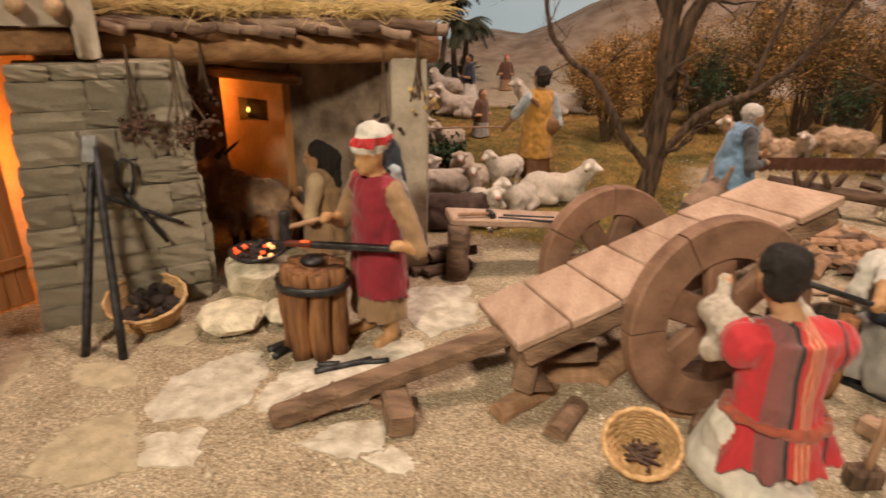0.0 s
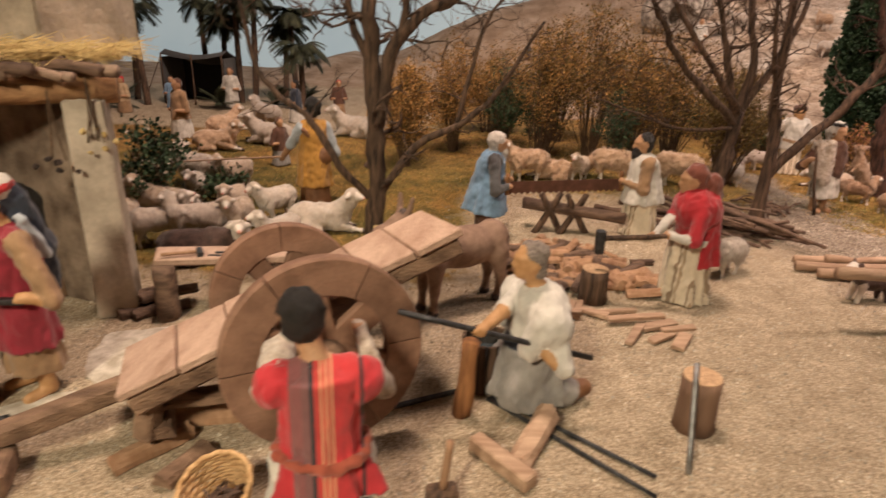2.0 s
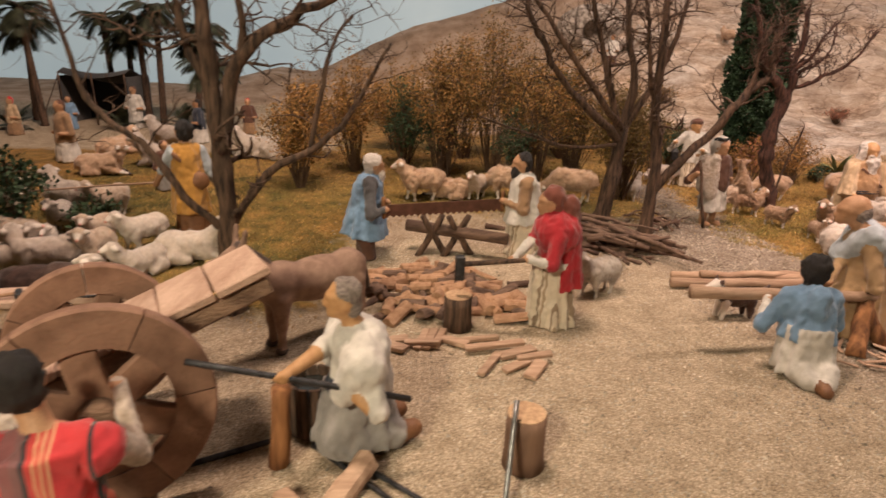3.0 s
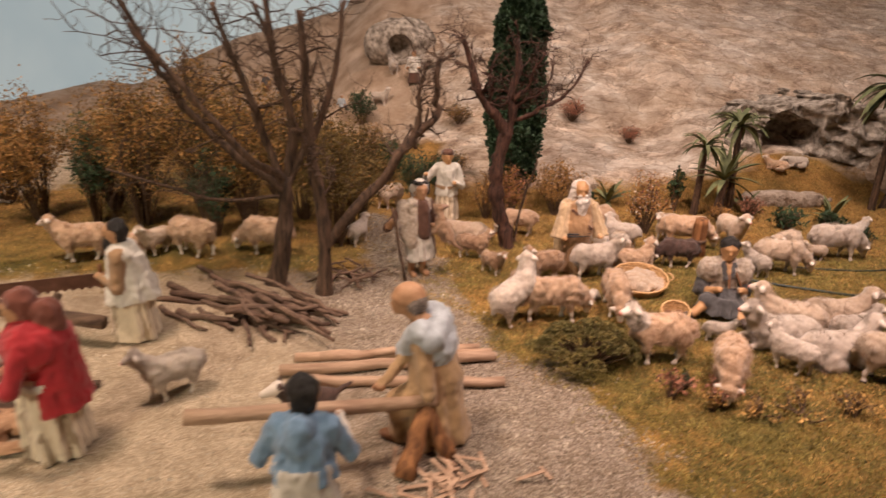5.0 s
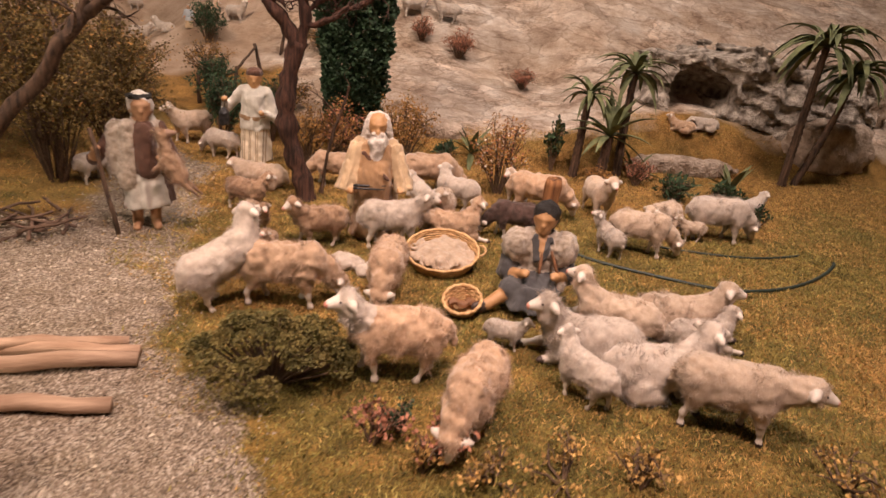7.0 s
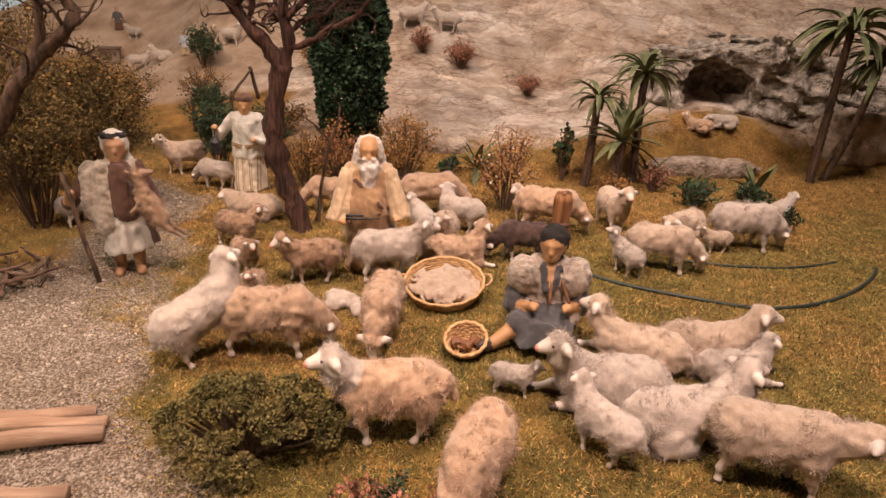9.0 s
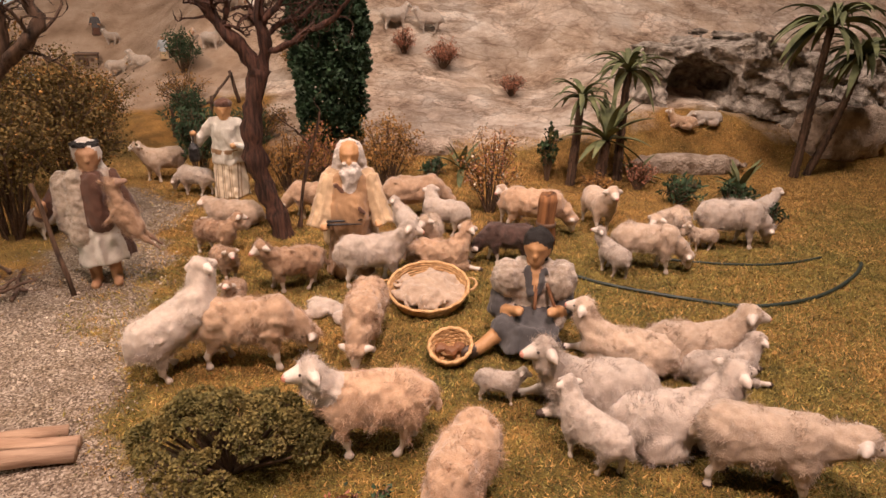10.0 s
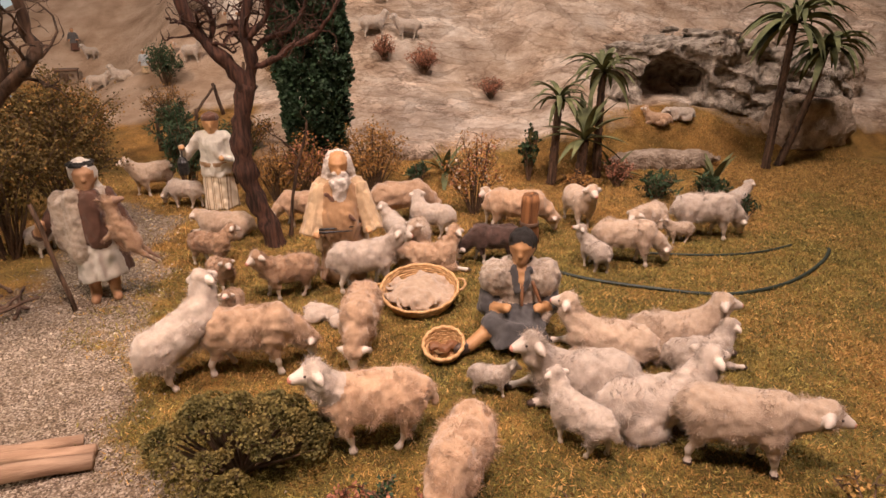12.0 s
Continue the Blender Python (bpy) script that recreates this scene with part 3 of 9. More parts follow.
def ground_material():
    m = bpy.data.materials.new("sand_moss_and_rock")
    n, l = nodes_of(m)
    p = n["Principled BSDF"]
    p.inputs["Roughness"].default_value = 0.95
    tc = n.new("ShaderNodeTexCoord")

    def noise_of(scale, detail=4, stretch=(1, 1, 1), turn=0, harsh=0.5):
        mp = n.new("ShaderNodeMapping")
        mp.inputs["Rotation"].default_value = (0, 0, radians(turn))
        mp.inputs["Scale"].default_value = stretch
        l.new(tc.outputs["Object"], mp.inputs[0])
        t = n.new("ShaderNodeTexNoise")
        t.inputs["Scale"].default_value, t.inputs["Detail"].default_value, t.inputs["Roughness"].default_value = scale, detail, harsh
        l.new(mp.outputs[0], t.inputs[0])
        return t.outputs[0]

    def ramp(src, *stops):
        r = n.new("ShaderNodeValToRGB")
        for i, (pos, c) in enumerate(stops):
            e = r.color_ramp.elements[i] if i < 2 else r.color_ramp.elements.new(pos)
            e.position, e.color = pos, (*c, 1)
        l.new(src, r.inputs[0])
        return r.outputs[0]

    def mix(fac, a, b, blend="MIX"):
        x = n.new("ShaderNodeMix")
        x.data_type, x.blend_type = "RGBA", blend
        if isinstance(fac, float):
            x.inputs[0].default_value = fac
        else:
            l.new(fac, x.inputs[0])
        l.new(a, x.inputs[6]), l.new(b, x.inputs[7])
        return x.outputs[2]

    def edge(attr, wobble, lo, hi, amount):
        a = n.new("ShaderNodeAttribute")
        a.attribute_name = attr
        ma = n.new("ShaderNodeMath")
        ma.operation, ma.inputs[1].default_value = "MULTIPLY_ADD", amount
        l.new(wobble, ma.inputs[0]), l.new(a.outputs["Fac"], ma.inputs[2])
        mr = n.new("ShaderNodeMapRange")
        mr.inputs[1].default_value, mr.inputs[2].default_value = lo + amount / 2, hi + amount / 2
        l.new(ma.outputs[0], mr.inputs[0])
        return mr.outputs[0]

    big, mid, grain, grit = noise_of(5), noise_of(26), noise_of(240, 2), noise_of(620, 2)
    sand = ramp(mid, (0.3, (0.50, 0.415, 0.315)), (0.7, (0.70, 0.605, 0.485)))
    sand = mix(0.6, sand, ramp(grit, (0.36, (0.28, 0.22, 0.15)), (0.46, (0.80, 0.75, 0.66)), (0.60, (1.0, 0.97, 0.90))), "MULTIPLY")
    sand = mix(0.45, sand, ramp(grain, (0.35, (0.62, 0.55, 0.45)), (0.6, (1, 1, 1))), "MULTIPLY")
    vo = n.new("ShaderNodeTexVoronoi")
    vo.inputs["Scale"].default_value = 520
    l.new(tc.outputs["Object"], vo.inputs[0])
    sp = n.new("ShaderNodeSeparateColor")
    l.new(vo.outputs["Color"], sp.inputs[0])
    sand = mix(0.5, sand, ramp(sp.outputs[0], (0.06, (0.30, 0.25, 0.19)), (0.30, (0.85, 0.80, 0.72)), (0.70, (1.0, 0.98, 0.95)), (0.88, (1.5, 1.5, 1.5))), "MULTIPLY")
    sand = mix(0.55, sand, ramp(vo.outputs["Distance"], (0.4, (1.1, 1.1, 1.1)), (0.85, (0.45, 0.39, 0.32))), "MULTIPLY")
    gravel = ramp(sp.outputs[2], (0.08, (0.11, 0.08, 0.057)), (0.35, (0.24, 0.186, 0.138)), (0.65, (0.33, 0.265, 0.205)), (0.92, (0.56, 0.49, 0.415)))
    gravel = mix(0.6, gravel, ramp(grain, (0.35, (0.55, 0.50, 0.42)), (0.6, (1, 1, 1))), "MULTIPLY")
    gravel = mix(0.5, gravel, ramp(mid, (0.35, (0.62, 0.55, 0.42)), (0.6, (1, 1, 1))), "MULTIPLY")
    sand = mix(edge("gravel", mid, 0.2, 0.8, 0.3), sand, gravel)
    moss = ramp(mid, (0.30, (0.13, 0.108, 0.026)), (0.5, (0.26, 0.185, 0.05)), (0.70, (0.46, 0.29, 0.10)))
    moss = mix(edge("dry", mid, 0.25, 0.75, 0.5), moss, ramp(mid, (0.3, (0.26, 0.155, 0.045)), (0.65, (0.54, 0.325, 0.115))))
    moss = mix(0.6, moss, ramp(big, (0.40, (0.50, 0.62, 0.36)), (0.60, (1.0, 0.86, 0.62))), "MULTIPLY")
    moss = mix(0.85, moss, ramp(grit, (0.36, (0.30, 0.28, 0.24)), (0.62, (1.15, 1.1, 1.0))), "MULTIPLY")
    moss = mix(0.5, moss, ramp(sp.outputs[1], (0.1, (0.45, 0.5, 0.35)), (0.8, (1, 1, 1))), "MULTIPLY")
    streak = noise_of(12, 12, (0.85, 1.25, 1.3), 28, 0.68)
    rock = ramp(streak, (0.34, (0.36, 0.27, 0.21)), (0.44, (0.56, 0.46, 0.38)), (0.53, (0.68, 0.585, 0.50)), (0.64, (0.86, 0.80, 0.735)))
    rock = mix(0.35, rock, ramp(big, (0.4, (1, 1, 1)), (0.62, (0.72, 0.52, 0.30))), "MULTIPLY")
    rock = mix(0.3, rock, ramp(grain, (0.3, (0.55, 0.5, 0.45)), (0.6, (1, 1, 1))), "MULTIPLY")
    patchy = ramp(noise_of(6, 3), (0.40, (0, 0, 0)), (0.60, (1, 1, 1)))
    for scale, turn, sharp in ((6, 28, 0.020), (12, 36, 0.024), (24, 18, 0.030)):
        crack = noise_of(scale, 6, (0.7, 1.5, 1.8), turn, 0.58)
        # dark crack lines, one side lightened as a ridge highlight painted into the colour
        lines = ramp(crack, (0.492 - sharp, (1, 1, 1)), (0.495, (0.34, 0.265, 0.21)), (0.50 + sharp * 0.5, (1.12, 1.1, 1.08)))
        white = n.new("ShaderNodeMix")
        white.data_type = "RGBA"
        white.inputs[6].default_value = (1, 1, 1, 1)
        l.new(patchy, white.inputs[0]), l.new(lines, white.inputs[7])
        rock = mix(0.55, rock, white.outputs[2], "MULTIPLY")
    tilt = n.new("ShaderNodeMapping")
    tilt.inputs["Rotation"].default_value, tilt.inputs["Scale"].default_value = (0.3, 0.2, 0.6), (0.7, 1.5, 1.6)
    l.new(tc.outputs["Object"], tilt.inputs[0])
    bend = n.new("ShaderNodeVectorMath")
    bend.operation = "MULTIPLY_ADD"
    wave = n.new("ShaderNodeTexNoise")
    wave.inputs["Scale"].default_value, wave.inputs["Detail"].default_value = 9, 5
    l.new(tilt.outputs[0], wave.inputs[0]), l.new(wave.outputs["Color"], bend.inputs[0]), l.new(tilt.outputs[0], bend.inputs[2])
    bend.inputs[1].default_value = (0.14, 0.14, 0.14)
    plate, rim = n.new("ShaderNodeTexVoronoi"), n.new("ShaderNodeTexVoronoi")
    rim.feature = "DISTANCE_TO_EDGE"
    for v in (plate, rim):
        v.inputs["Scale"].default_value = 10
        l.new(bend.outputs[0], v.inputs[0])
    sep = n.new("ShaderNodeSeparateColor")
    l.new(plate.outputs["Color"], sep.inputs[0])
    rock = mix(0.8, rock, ramp(sep.outputs[0], (0.1, (0.80, 0.77, 0.74)), (0.9, (1.10, 1.09, 1.08))), "MULTIPLY")
    rock = mix(0.5, rock, ramp(rim.outputs[0], (0.0, (0.42, 0.34, 0.28)), (0.045, (1, 1, 1))), "MULTIPLY")
    earth = ramp(noise_of(9, 6), (0.3, (0.30, 0.20, 0.13)), (0.5, (0.47, 0.335, 0.235)), (0.7, (0.62, 0.48, 0.37)))
    rock = mix(edge("earth", mid, 0.3, 0.7, 0.5), rock, earth)
    color = mix(edge("grass", mid, 0.35, 0.65, 0.9), sand, moss)
    stony = edge("rock", noise_of(7), 0.35, 0.6, 0.8)
    color = mix(stony, color, rock)
    l.new(color, p.inputs["Base Color"])
    b = n.new("ShaderNodeBump")
    b.inputs["Strength"].default_value, b.inputs["Distance"].default_value = 0.7, 0.003
    ad = n.new("ShaderNodeMath")
    ad.operation = "ADD"
    inv = n.new("ShaderNodeMath")
    inv.operation, inv.inputs[0].default_value = "SUBTRACT", 1.0
    l.new(vo.outputs["Distance"], inv.inputs[1])
    l.new(grit, ad.inputs[0]), l.new(inv.outputs[0], ad.inputs[1])
    ad2 = n.new("ShaderNodeMath")
    ad2.operation, ad2.inputs[1].default_value = "MULTIPLY_ADD", 1.5
    l.new(streak, ad2.inputs[0]), l.new(ad.outputs[0], ad2.inputs[2])
    crag = n.new("ShaderNodeMath")
    crag.operation = "MULTIPLY"
    facet = n.new("ShaderNodeMath")
    facet.operation, facet.inputs[1].default_value = "MULTIPLY_ADD", 0.55
    l.new(sep.outputs[1], facet.inputs[0]), l.new(noise_of(48, 8, (0.8, 1.3, 1.3), 28, 0.65), facet.inputs[2])
    l.new(facet.outputs[0], crag.inputs[0]), l.new(stony, crag.inputs[1])
    ad3 = n.new("ShaderNodeMath")
    ad3.operation, ad3.inputs[1].default_value = "MULTIPLY_ADD", 14.0
    l.new(crag.outputs[0], ad3.inputs[0]), l.new(ad2.outputs[0], ad3.inputs[2])
    l.new(ad3.outputs[0], b.inputs["Height"]), l.new(b.outputs[0], p.inputs["Normal"])
    return m


ground = mesh_object("ground", np.stack([gx, gy, gz], -1).reshape(-1, 3), quads, ground_material())
for key, mask in (("grass", grass_mask(gx, gy)), ("rock", rock_mask(gx, gy)), ("dry", dry_mask(gx, gy)), ("earth", earth_mask(gx, gy)), ("gravel", gravel_mask(gx, gy))):
    ground.data.attributes.new(key, "FLOAT", "POINT").data.foreach_set("value", mask.reshape(-1).astype(np.float32))
tagged(ground, "sandy ground turning to moss and pale rock slope", "ground", kind="structure")


def sky_material():
    m = bpy.data.materials.new("painted_sky")
    n, l = nodes_of(m)
    p = n["Principled BSDF"]
    tc, t, r = n.new("ShaderNodeTexCoord"), n.new("ShaderNodeTexNoise"), n.new("ShaderNodeValToRGB")
    t.inputs["Scale"].default_value, t.inputs["Detail"].default_value = 1.6, 4
    r.color_ramp.elements[0].color, r.color_ramp.elements[1].color = (0.24, 0.33, 0.38, 1), (0.42, 0.49, 0.50, 1)
    l.new(tc.outputs["Object"], t.inputs[0]), l.new(t.outputs[0], r.inputs[0])
    l.new(r.outputs[0], p.inputs["Base Color"]), l.new(r.outputs[0], p.inputs["Emission Color"])
    p.inputs["Emission Strength"].default_value, p.inputs["Roughness"].default_value = 0.68, 1.0
    return m


bm = bmesh.new()
block(bm, 9.0, 0.06, 3.2, pose(1.3, 4.50, 1.4))
tagged(part("backdrop", bm, sky_material(), None), "blue-grey painted sky behind the hills", "backdrop", kind="structure")
M_HALL = mat("dim_hall_plaster", (0.24, 0.19, 0.15), (0.30, 0.25, 0.20), 3, 0.95, 0.2)
for name, size, m in (("wall_south", (9.0, 0.08, 3.2), pose(1.3, -1.62, 1.4)), ("wall_west", (0.08, 6.1, 3.2), pose(-3.2, 1.44, 1.4)), ("wall_east", (0.08, 6.1, 3.2), pose(5.8, 1.44, 1.4)),
                      ("ceiling", (9.1, 6.3, 0.08), pose(1.3, 1.44, 3.04))):
    bm = bmesh.new()
    block(bm, *size, m)
    tagged(part(name, bm, M_HALL, None), "plain dim brown plaster of the hall", "ceiling" if name == "ceiling" else "wall", kind="structure")

# ---- hut ----
rng = random.Random(4)


def frame_of(a, b):
    """A pose at a with x along a to b, y to its left, z up, and the length."""
    d = Vector((b[0] - a[0], b[1] - a[1], 0))
    return pose(a[0], a[1], 0, 0, 0, math.degrees(math.atan2(d.y, d.x))), d.length


def stone_mesh(rng):
    """A hewn block with a broken, pillowed face and chipped corners."""
    bm = bmesh.new()
    block(bm, 1, 1, 1, None, 0.0)
    bmesh.ops.subdivide_edges(bm, edges=bm.edges[:], cuts=3, use_grid_fill=True)
    lean = [rng.uniform(-0.12, 0.12) for _ in range(4)]
    for v in bm.verts:
        x, y, z = v.co
        rim = max(abs(x), abs(z)) * 2
        push = 0.10 if rim > 0.95 else 0.0
        chip = 0.022 if abs(x) > 0.45 and abs(z) > 0.45 else 0.0
        v.co.y += (push if y < -0.3 else 0) + (lean[0] * x + lean[1] * z + rng.uniform(-0.09, 0.09) if y < -0.3 else 0)
        v.co.x += lean[2] * z * 0.35 - math.copysign(chip, x) + rng.uniform(-0.018, 0.018)
        v.co.z += lean[3] * x * 0.30 - math.copysign(chip * 1.3, z) + rng.uniform(-0.028, 0.028)
    me = bpy.data.meshes.new("stone")
    bm.to_mesh(me)
    bm.free()
    me.materials.append(M_STONE)
    return me


STONES = [stone_mesh(rng) for _ in range(14)]


def stone_at(parent, m, sx, sy, sz):
    ob = new("stone", rng.choice(STONES))
    ob.parent = parent
    ob.matrix_basis = m @ Matrix.Diagonal((sx, sy, sz, 1))
    return ob


STONE_JOBS = []


def stone_wall(parent, m, length, height, depth, batter=0.0):
    """Courses of uneven stones on the near face, kept for the end of the file."""
    z = 0.0
    while z < height - 0.006:
        hz = min(rng.choice((0.020, 0.026, 0.031, 0.036, 0.042)), height - z)
        x = -0.004 + batter * z
        while x < length - 0.004:
            w = min(rng.uniform(0.028, 0.070), length - x)
            if length - x - w < 0.016:
                w = length - x
            if hz > 0.028 and rng.random() < 0.3:
                for k, hh in ((0.0, 0.45), (0.45, 0.55)):
                    STONE_JOBS.append((parent, m @ pose(x + w / 2, rng.uniform(-0.003, 0.003), z + hz * (k + hh / 2), 0, rng.uniform(-0.8, 0.8), rng.uniform(-1.5, 1.5)), w - 0.0006, depth, hz * hh - 0.0004))
            else:
                STONE_JOBS.append((parent, m @ pose(x + w / 2, rng.uniform(-0.004, 0.004), z + hz / 2, 0, rng.uniform(-0.8, 0.8), rng.uniform(-1.5, 1.5)), w - 0.0008, depth, hz - 0.0005))
            x += w
        z += hz


hut = thing("hut", pose(0, 0, 0), "stone and plaster smithy hut with log and straw roof", "hut")
WM, WL = frame_of((0.022, 0.667), (0.153, 0.791))
bm = bmesh.new()
block(bm, WL - 0.026, 0.05, 0.288, WM @ pose(WL / 2 + 0.010, 0.0225, 0.146))
wall = part("stone_wall", bm, M_MORTAR, hut, "wall of uneven grey limestone blocks")
stone_wall(wall, WM, WL, 0.29, 0.02, 0.075)
# the end of the stone wall that turns into the porch
EM, EL = frame_of((0.153, 0.791), (0.112, 0.835))
stone_wall(wall, EM, EL, 0.29, 0.014)


def slab_of(name, material, a, b, z0, z1, thick, parent, label="", rough=0.0, cuts=0):
    m, length = frame_of(a, b)
    bm = bmesh.new()
    block(bm, length, thick, z1 - z0, m @ pose(length / 2, thick / 2, (z0 + z1) / 2), 0.003)
    if cuts:
        bmesh.ops.subdivide_edges(bm, edges=bm.edges[:], cuts=cuts, use_grid_fill=True)
        for v in bm.verts:
            v.co += Vector([rng.uniform(-rough, rough) for _ in range(3)])
    return part(name, bm, material, parent, label)


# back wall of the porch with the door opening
slab_of("back_wall", M_PLASTERDARK, (-0.14, 1.088), (0.018, 1.044), 0.0, 0.34, 0.03, hut, "mottled dark brown rough plaster", 0.0015, 4)
slab_of("back_wall", M_PLASTERDARK, (0.180, 0.999), (0.352, 0.951), 0.0, 0.34, 0.03, hut, "mottled dark brown rough plaster", 0.002, 5)
slab_of("wall_over_door", M_PLASTERDARK, (0.018, 1.044), (0.180, 0.999), 0.246, 0.34, 0.03, hut, "mottled dark brown rough plaster", 0.001, 3)
slab_of("door_lintel", M_BEAM, (0.03, 1.025), (0.20, 0.980), 0.244, 0.258, 0.022, hut, "thin dark wooden lintel")
slab_of("door_jamb", M_DOORWOOD, (0.166, 1.000), (0.181, 0.996), 0.0, 0.246, 0.02, hut, "amber wooden jamb")
# inner room
IM, IL = frame_of((-0.12, 1.142), (0.30, 1.025))
bm = bmesh.new()
for x0, x1, z0, z1 in ((0.0, 0.165, 0.0, 0.34), (0.228, IL, 0.0, 0.34), (0.165, 0.228, 0.0, 0.166), (0.165, 0.228, 0.204, 0.34)):
    block(bm, x1 - x0, 0.02, z1 - z0, IM @ pose((x0 + x1) / 2, 0.01, (z0 + z1) / 2))
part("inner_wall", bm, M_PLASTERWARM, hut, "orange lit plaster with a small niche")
# niche back takes the dark plaster, so the recess's shade is in its colour
slab_of("niche_back", M_PLASTERDARK, (0.02, 1.130), (0.115, 1.104), 0.16, 0.25, 0.012, hut, "niche back, shade in its dark colour")
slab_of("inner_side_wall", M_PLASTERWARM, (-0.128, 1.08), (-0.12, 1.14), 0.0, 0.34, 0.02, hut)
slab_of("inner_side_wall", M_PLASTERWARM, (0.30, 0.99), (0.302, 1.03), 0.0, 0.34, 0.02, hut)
# right pier
bm = bmesh.new()
block(bm, 0.046, 0.05, 0.292, pose(0, 0, 0.146), 0.003)
bmesh.ops.subdivide_edges(bm, edges=bm.edges[:], cuts=4, use_grid_fill=True)
for v in bm.verts:
    k = 1.12 - 0.12 * v.co.z / 0.292
    v.co = Vector((v.co.x * k, v.co.y * k, v.co.z)) + Vector([rng.uniform(-0.001, 0.001) for _ in range(3)])
bmesh.ops.transform(bm, matrix=pose(0.372, 0.945, 0, 0, 0, 24), verts=bm.verts[:])
part("pier", bm, M_PLASTER, hut, "whitewashed rough plaster pier", True)
# upper storey behind the roof
slab_of("upper_wall", M_PLASTER, (-0.75, 1.255), (0.31, 0.972), 0.335, 0.62, 0.16, hut, "pale plaster upper wall", 0.002, 6)
# roof: beam, poles, straw
M_ROOFPOLE = wood("pinkish_roof_pole", (0.16, 0.10, 0.07), (0.40, 0.28, 0.20), 0, 90)
BM_, BL_ = frame_of((-0.01, 0.772), (0.402, 0.958))


def rough_log(name, length, r0, r1, m, material, parent, label="", bend=0.004, sides=9, seed=0):
    q = random.Random(seed)
    pts = [(length * k / 6, q.uniform(-bend, bend), q.uniform(-bend, bend)) for k in range(7)]
    bm = bmesh.new()
    tube(bm, pts, [(r0 + (r1 - r0) * k / 6) * q.uniform(0.93, 1.07) for k in range(7)], sides, q, 0.06)
    bmesh.ops.transform(bm, matrix=m, verts=bm.verts[:])
    return part(name, bm, material, parent, label, True)


rough_log("front_beam", BL_ + 0.005, 0.021, 0.017, BM_ @ pose(0.0, 0.0, 0.303), M_BEAM, hut, "thick knotty golden-brown beam", 0.002, 12, 3)
for k in range(23):
    x = 0.02 + k * BL_ / 22.4 + rng.uniform(-0.006, 0.006)
    z = 0.327 + rng.uniform(-0.002, 0.003)
    rough_log("roof_pole", 0.15, rng.uniform(0.0045, 0.0082), 0.006, BM_ @ pose(x, -0.034 + rng.uniform(-0.006, 0.006), z - 0.004, 0, -4, 90 + rng.uniform(42, 78)), (M_BARKX, M_ROOFPOLE, M_ROOFPOLE)[k % 3], hut, "", 0.004, 7, 50 + k)
bm = bmesh.new()
block(bm, BL_ + 0.02, 0.26, 0.008, BM_ @ pose(BL_ / 2, 0.150, 0.3445, 2))
part("roof_mat", bm, M_STRAW, hut, "packed straw layer")
sv, sf = [], []
srng = np.random.default_rng(8)
for k in range(3400):
    x, y = srng.uniform(-0.03, BL_ + 0.015), srng.uniform(-0.012, 0.26) if k % 3 else srng.uniform(-0.020, 0.03)
    z = 0.343 + srng.uniform(0, 0.010) + 0.006 * math.sin(x * 37 + 1.3) * math.sin(x * 91)
    a, tilt, ln, w = srng.uniform(-3.1, 3.1), srng.uniform(-0.5, 0.35), srng.uniform(0.012, 0.055), 0.0006
    d = Vector((math.cos(a), math.sin(a), tilt)).normalized() * ln
    s = Vector((-math.sin(a), math.cos(a), 0)) * w
    o = Vector((x, y, z))
    i0 = len(sv)
    for q in (o - s, o + s, o + d + s * 0.5, o + d - s * 0.5, o + Vector((0, 0, w * 1.6)), o + d + Vector((0, 0, w))):
        sv.append(tuple(BM_ @ q))
    sf += [(i0, i0 + 1, i0 + 2, i0 + 3), (i0, i0 + 4, i0 + 5, i0 + 3), (i0 + 1, i0 + 4, i0 + 5, i0 + 2)]
tagged(mesh_object("straw", sv, sf, M_STRAW, hut, False), "loose yellow straw on the roof", kind="stuff")
# neighbouring room on the left: door opening, arch beam, log ends
LM, LL = frame_of((-0.36, 0.30), (0.022, 0.667))
slab_of("side_wall", M_PLASTER, (-0.36, 0.300), (-0.075, 0.574), 0.0, 0.46, 0.05, hut, "pale plaster side wall", 0.002, 4)
def side_block(name, x0, x1, y0, y1, z0, z1, material, label, rough, bevel=0.002):
    bm = bmesh.new()
    block(bm, x1 - x0, y1 - y0, z1 - z0, LM @ pose((x0 + x1) / 2, (y0 + y1) / 2, (z0 + z1) / 2), bevel)
    bmesh.ops.subdivide_edges(bm, edges=bm.edges[:], cuts=4, use_grid_fill=True)
    for v in bm.verts:
        v.co += Vector([rng.uniform(-rough, rough) for _ in range(3)])
    return part(name, bm, material, hut, label, True)


side_block("side_wall_top", 0.395, 0.6115, 0.0, 0.045, 0.325, 0.47, M_PLASTER, "pale plaster above the door", 0.0015)
side_block("pilaster", 0.612, 0.634, -0.004, 0.045, 0.294, 0.47, M_PLASTER, "pale plaster pilaster", 0.001)
side_block("arch_beam", 0.40, 0.6105, 0.006, 0.045, 0.2985, 0.3240, M_BEAM, "dark curved wooden arch beam", 0.0012)
for k, (a, z) in enumerate(((0.568, 0.344), (0.600, 0.3435), (0.535, 0.346))):
    rough_log("log_end", 0.045, 0.0080, 0.0080, LM @ pose(a, 0.03, z, 0, 0, -90), M_ENDGRAIN, hut, "round sawn log end", 0.0006, 10, 80 + k)
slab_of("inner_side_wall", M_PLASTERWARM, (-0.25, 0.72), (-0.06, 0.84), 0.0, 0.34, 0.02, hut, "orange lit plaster")
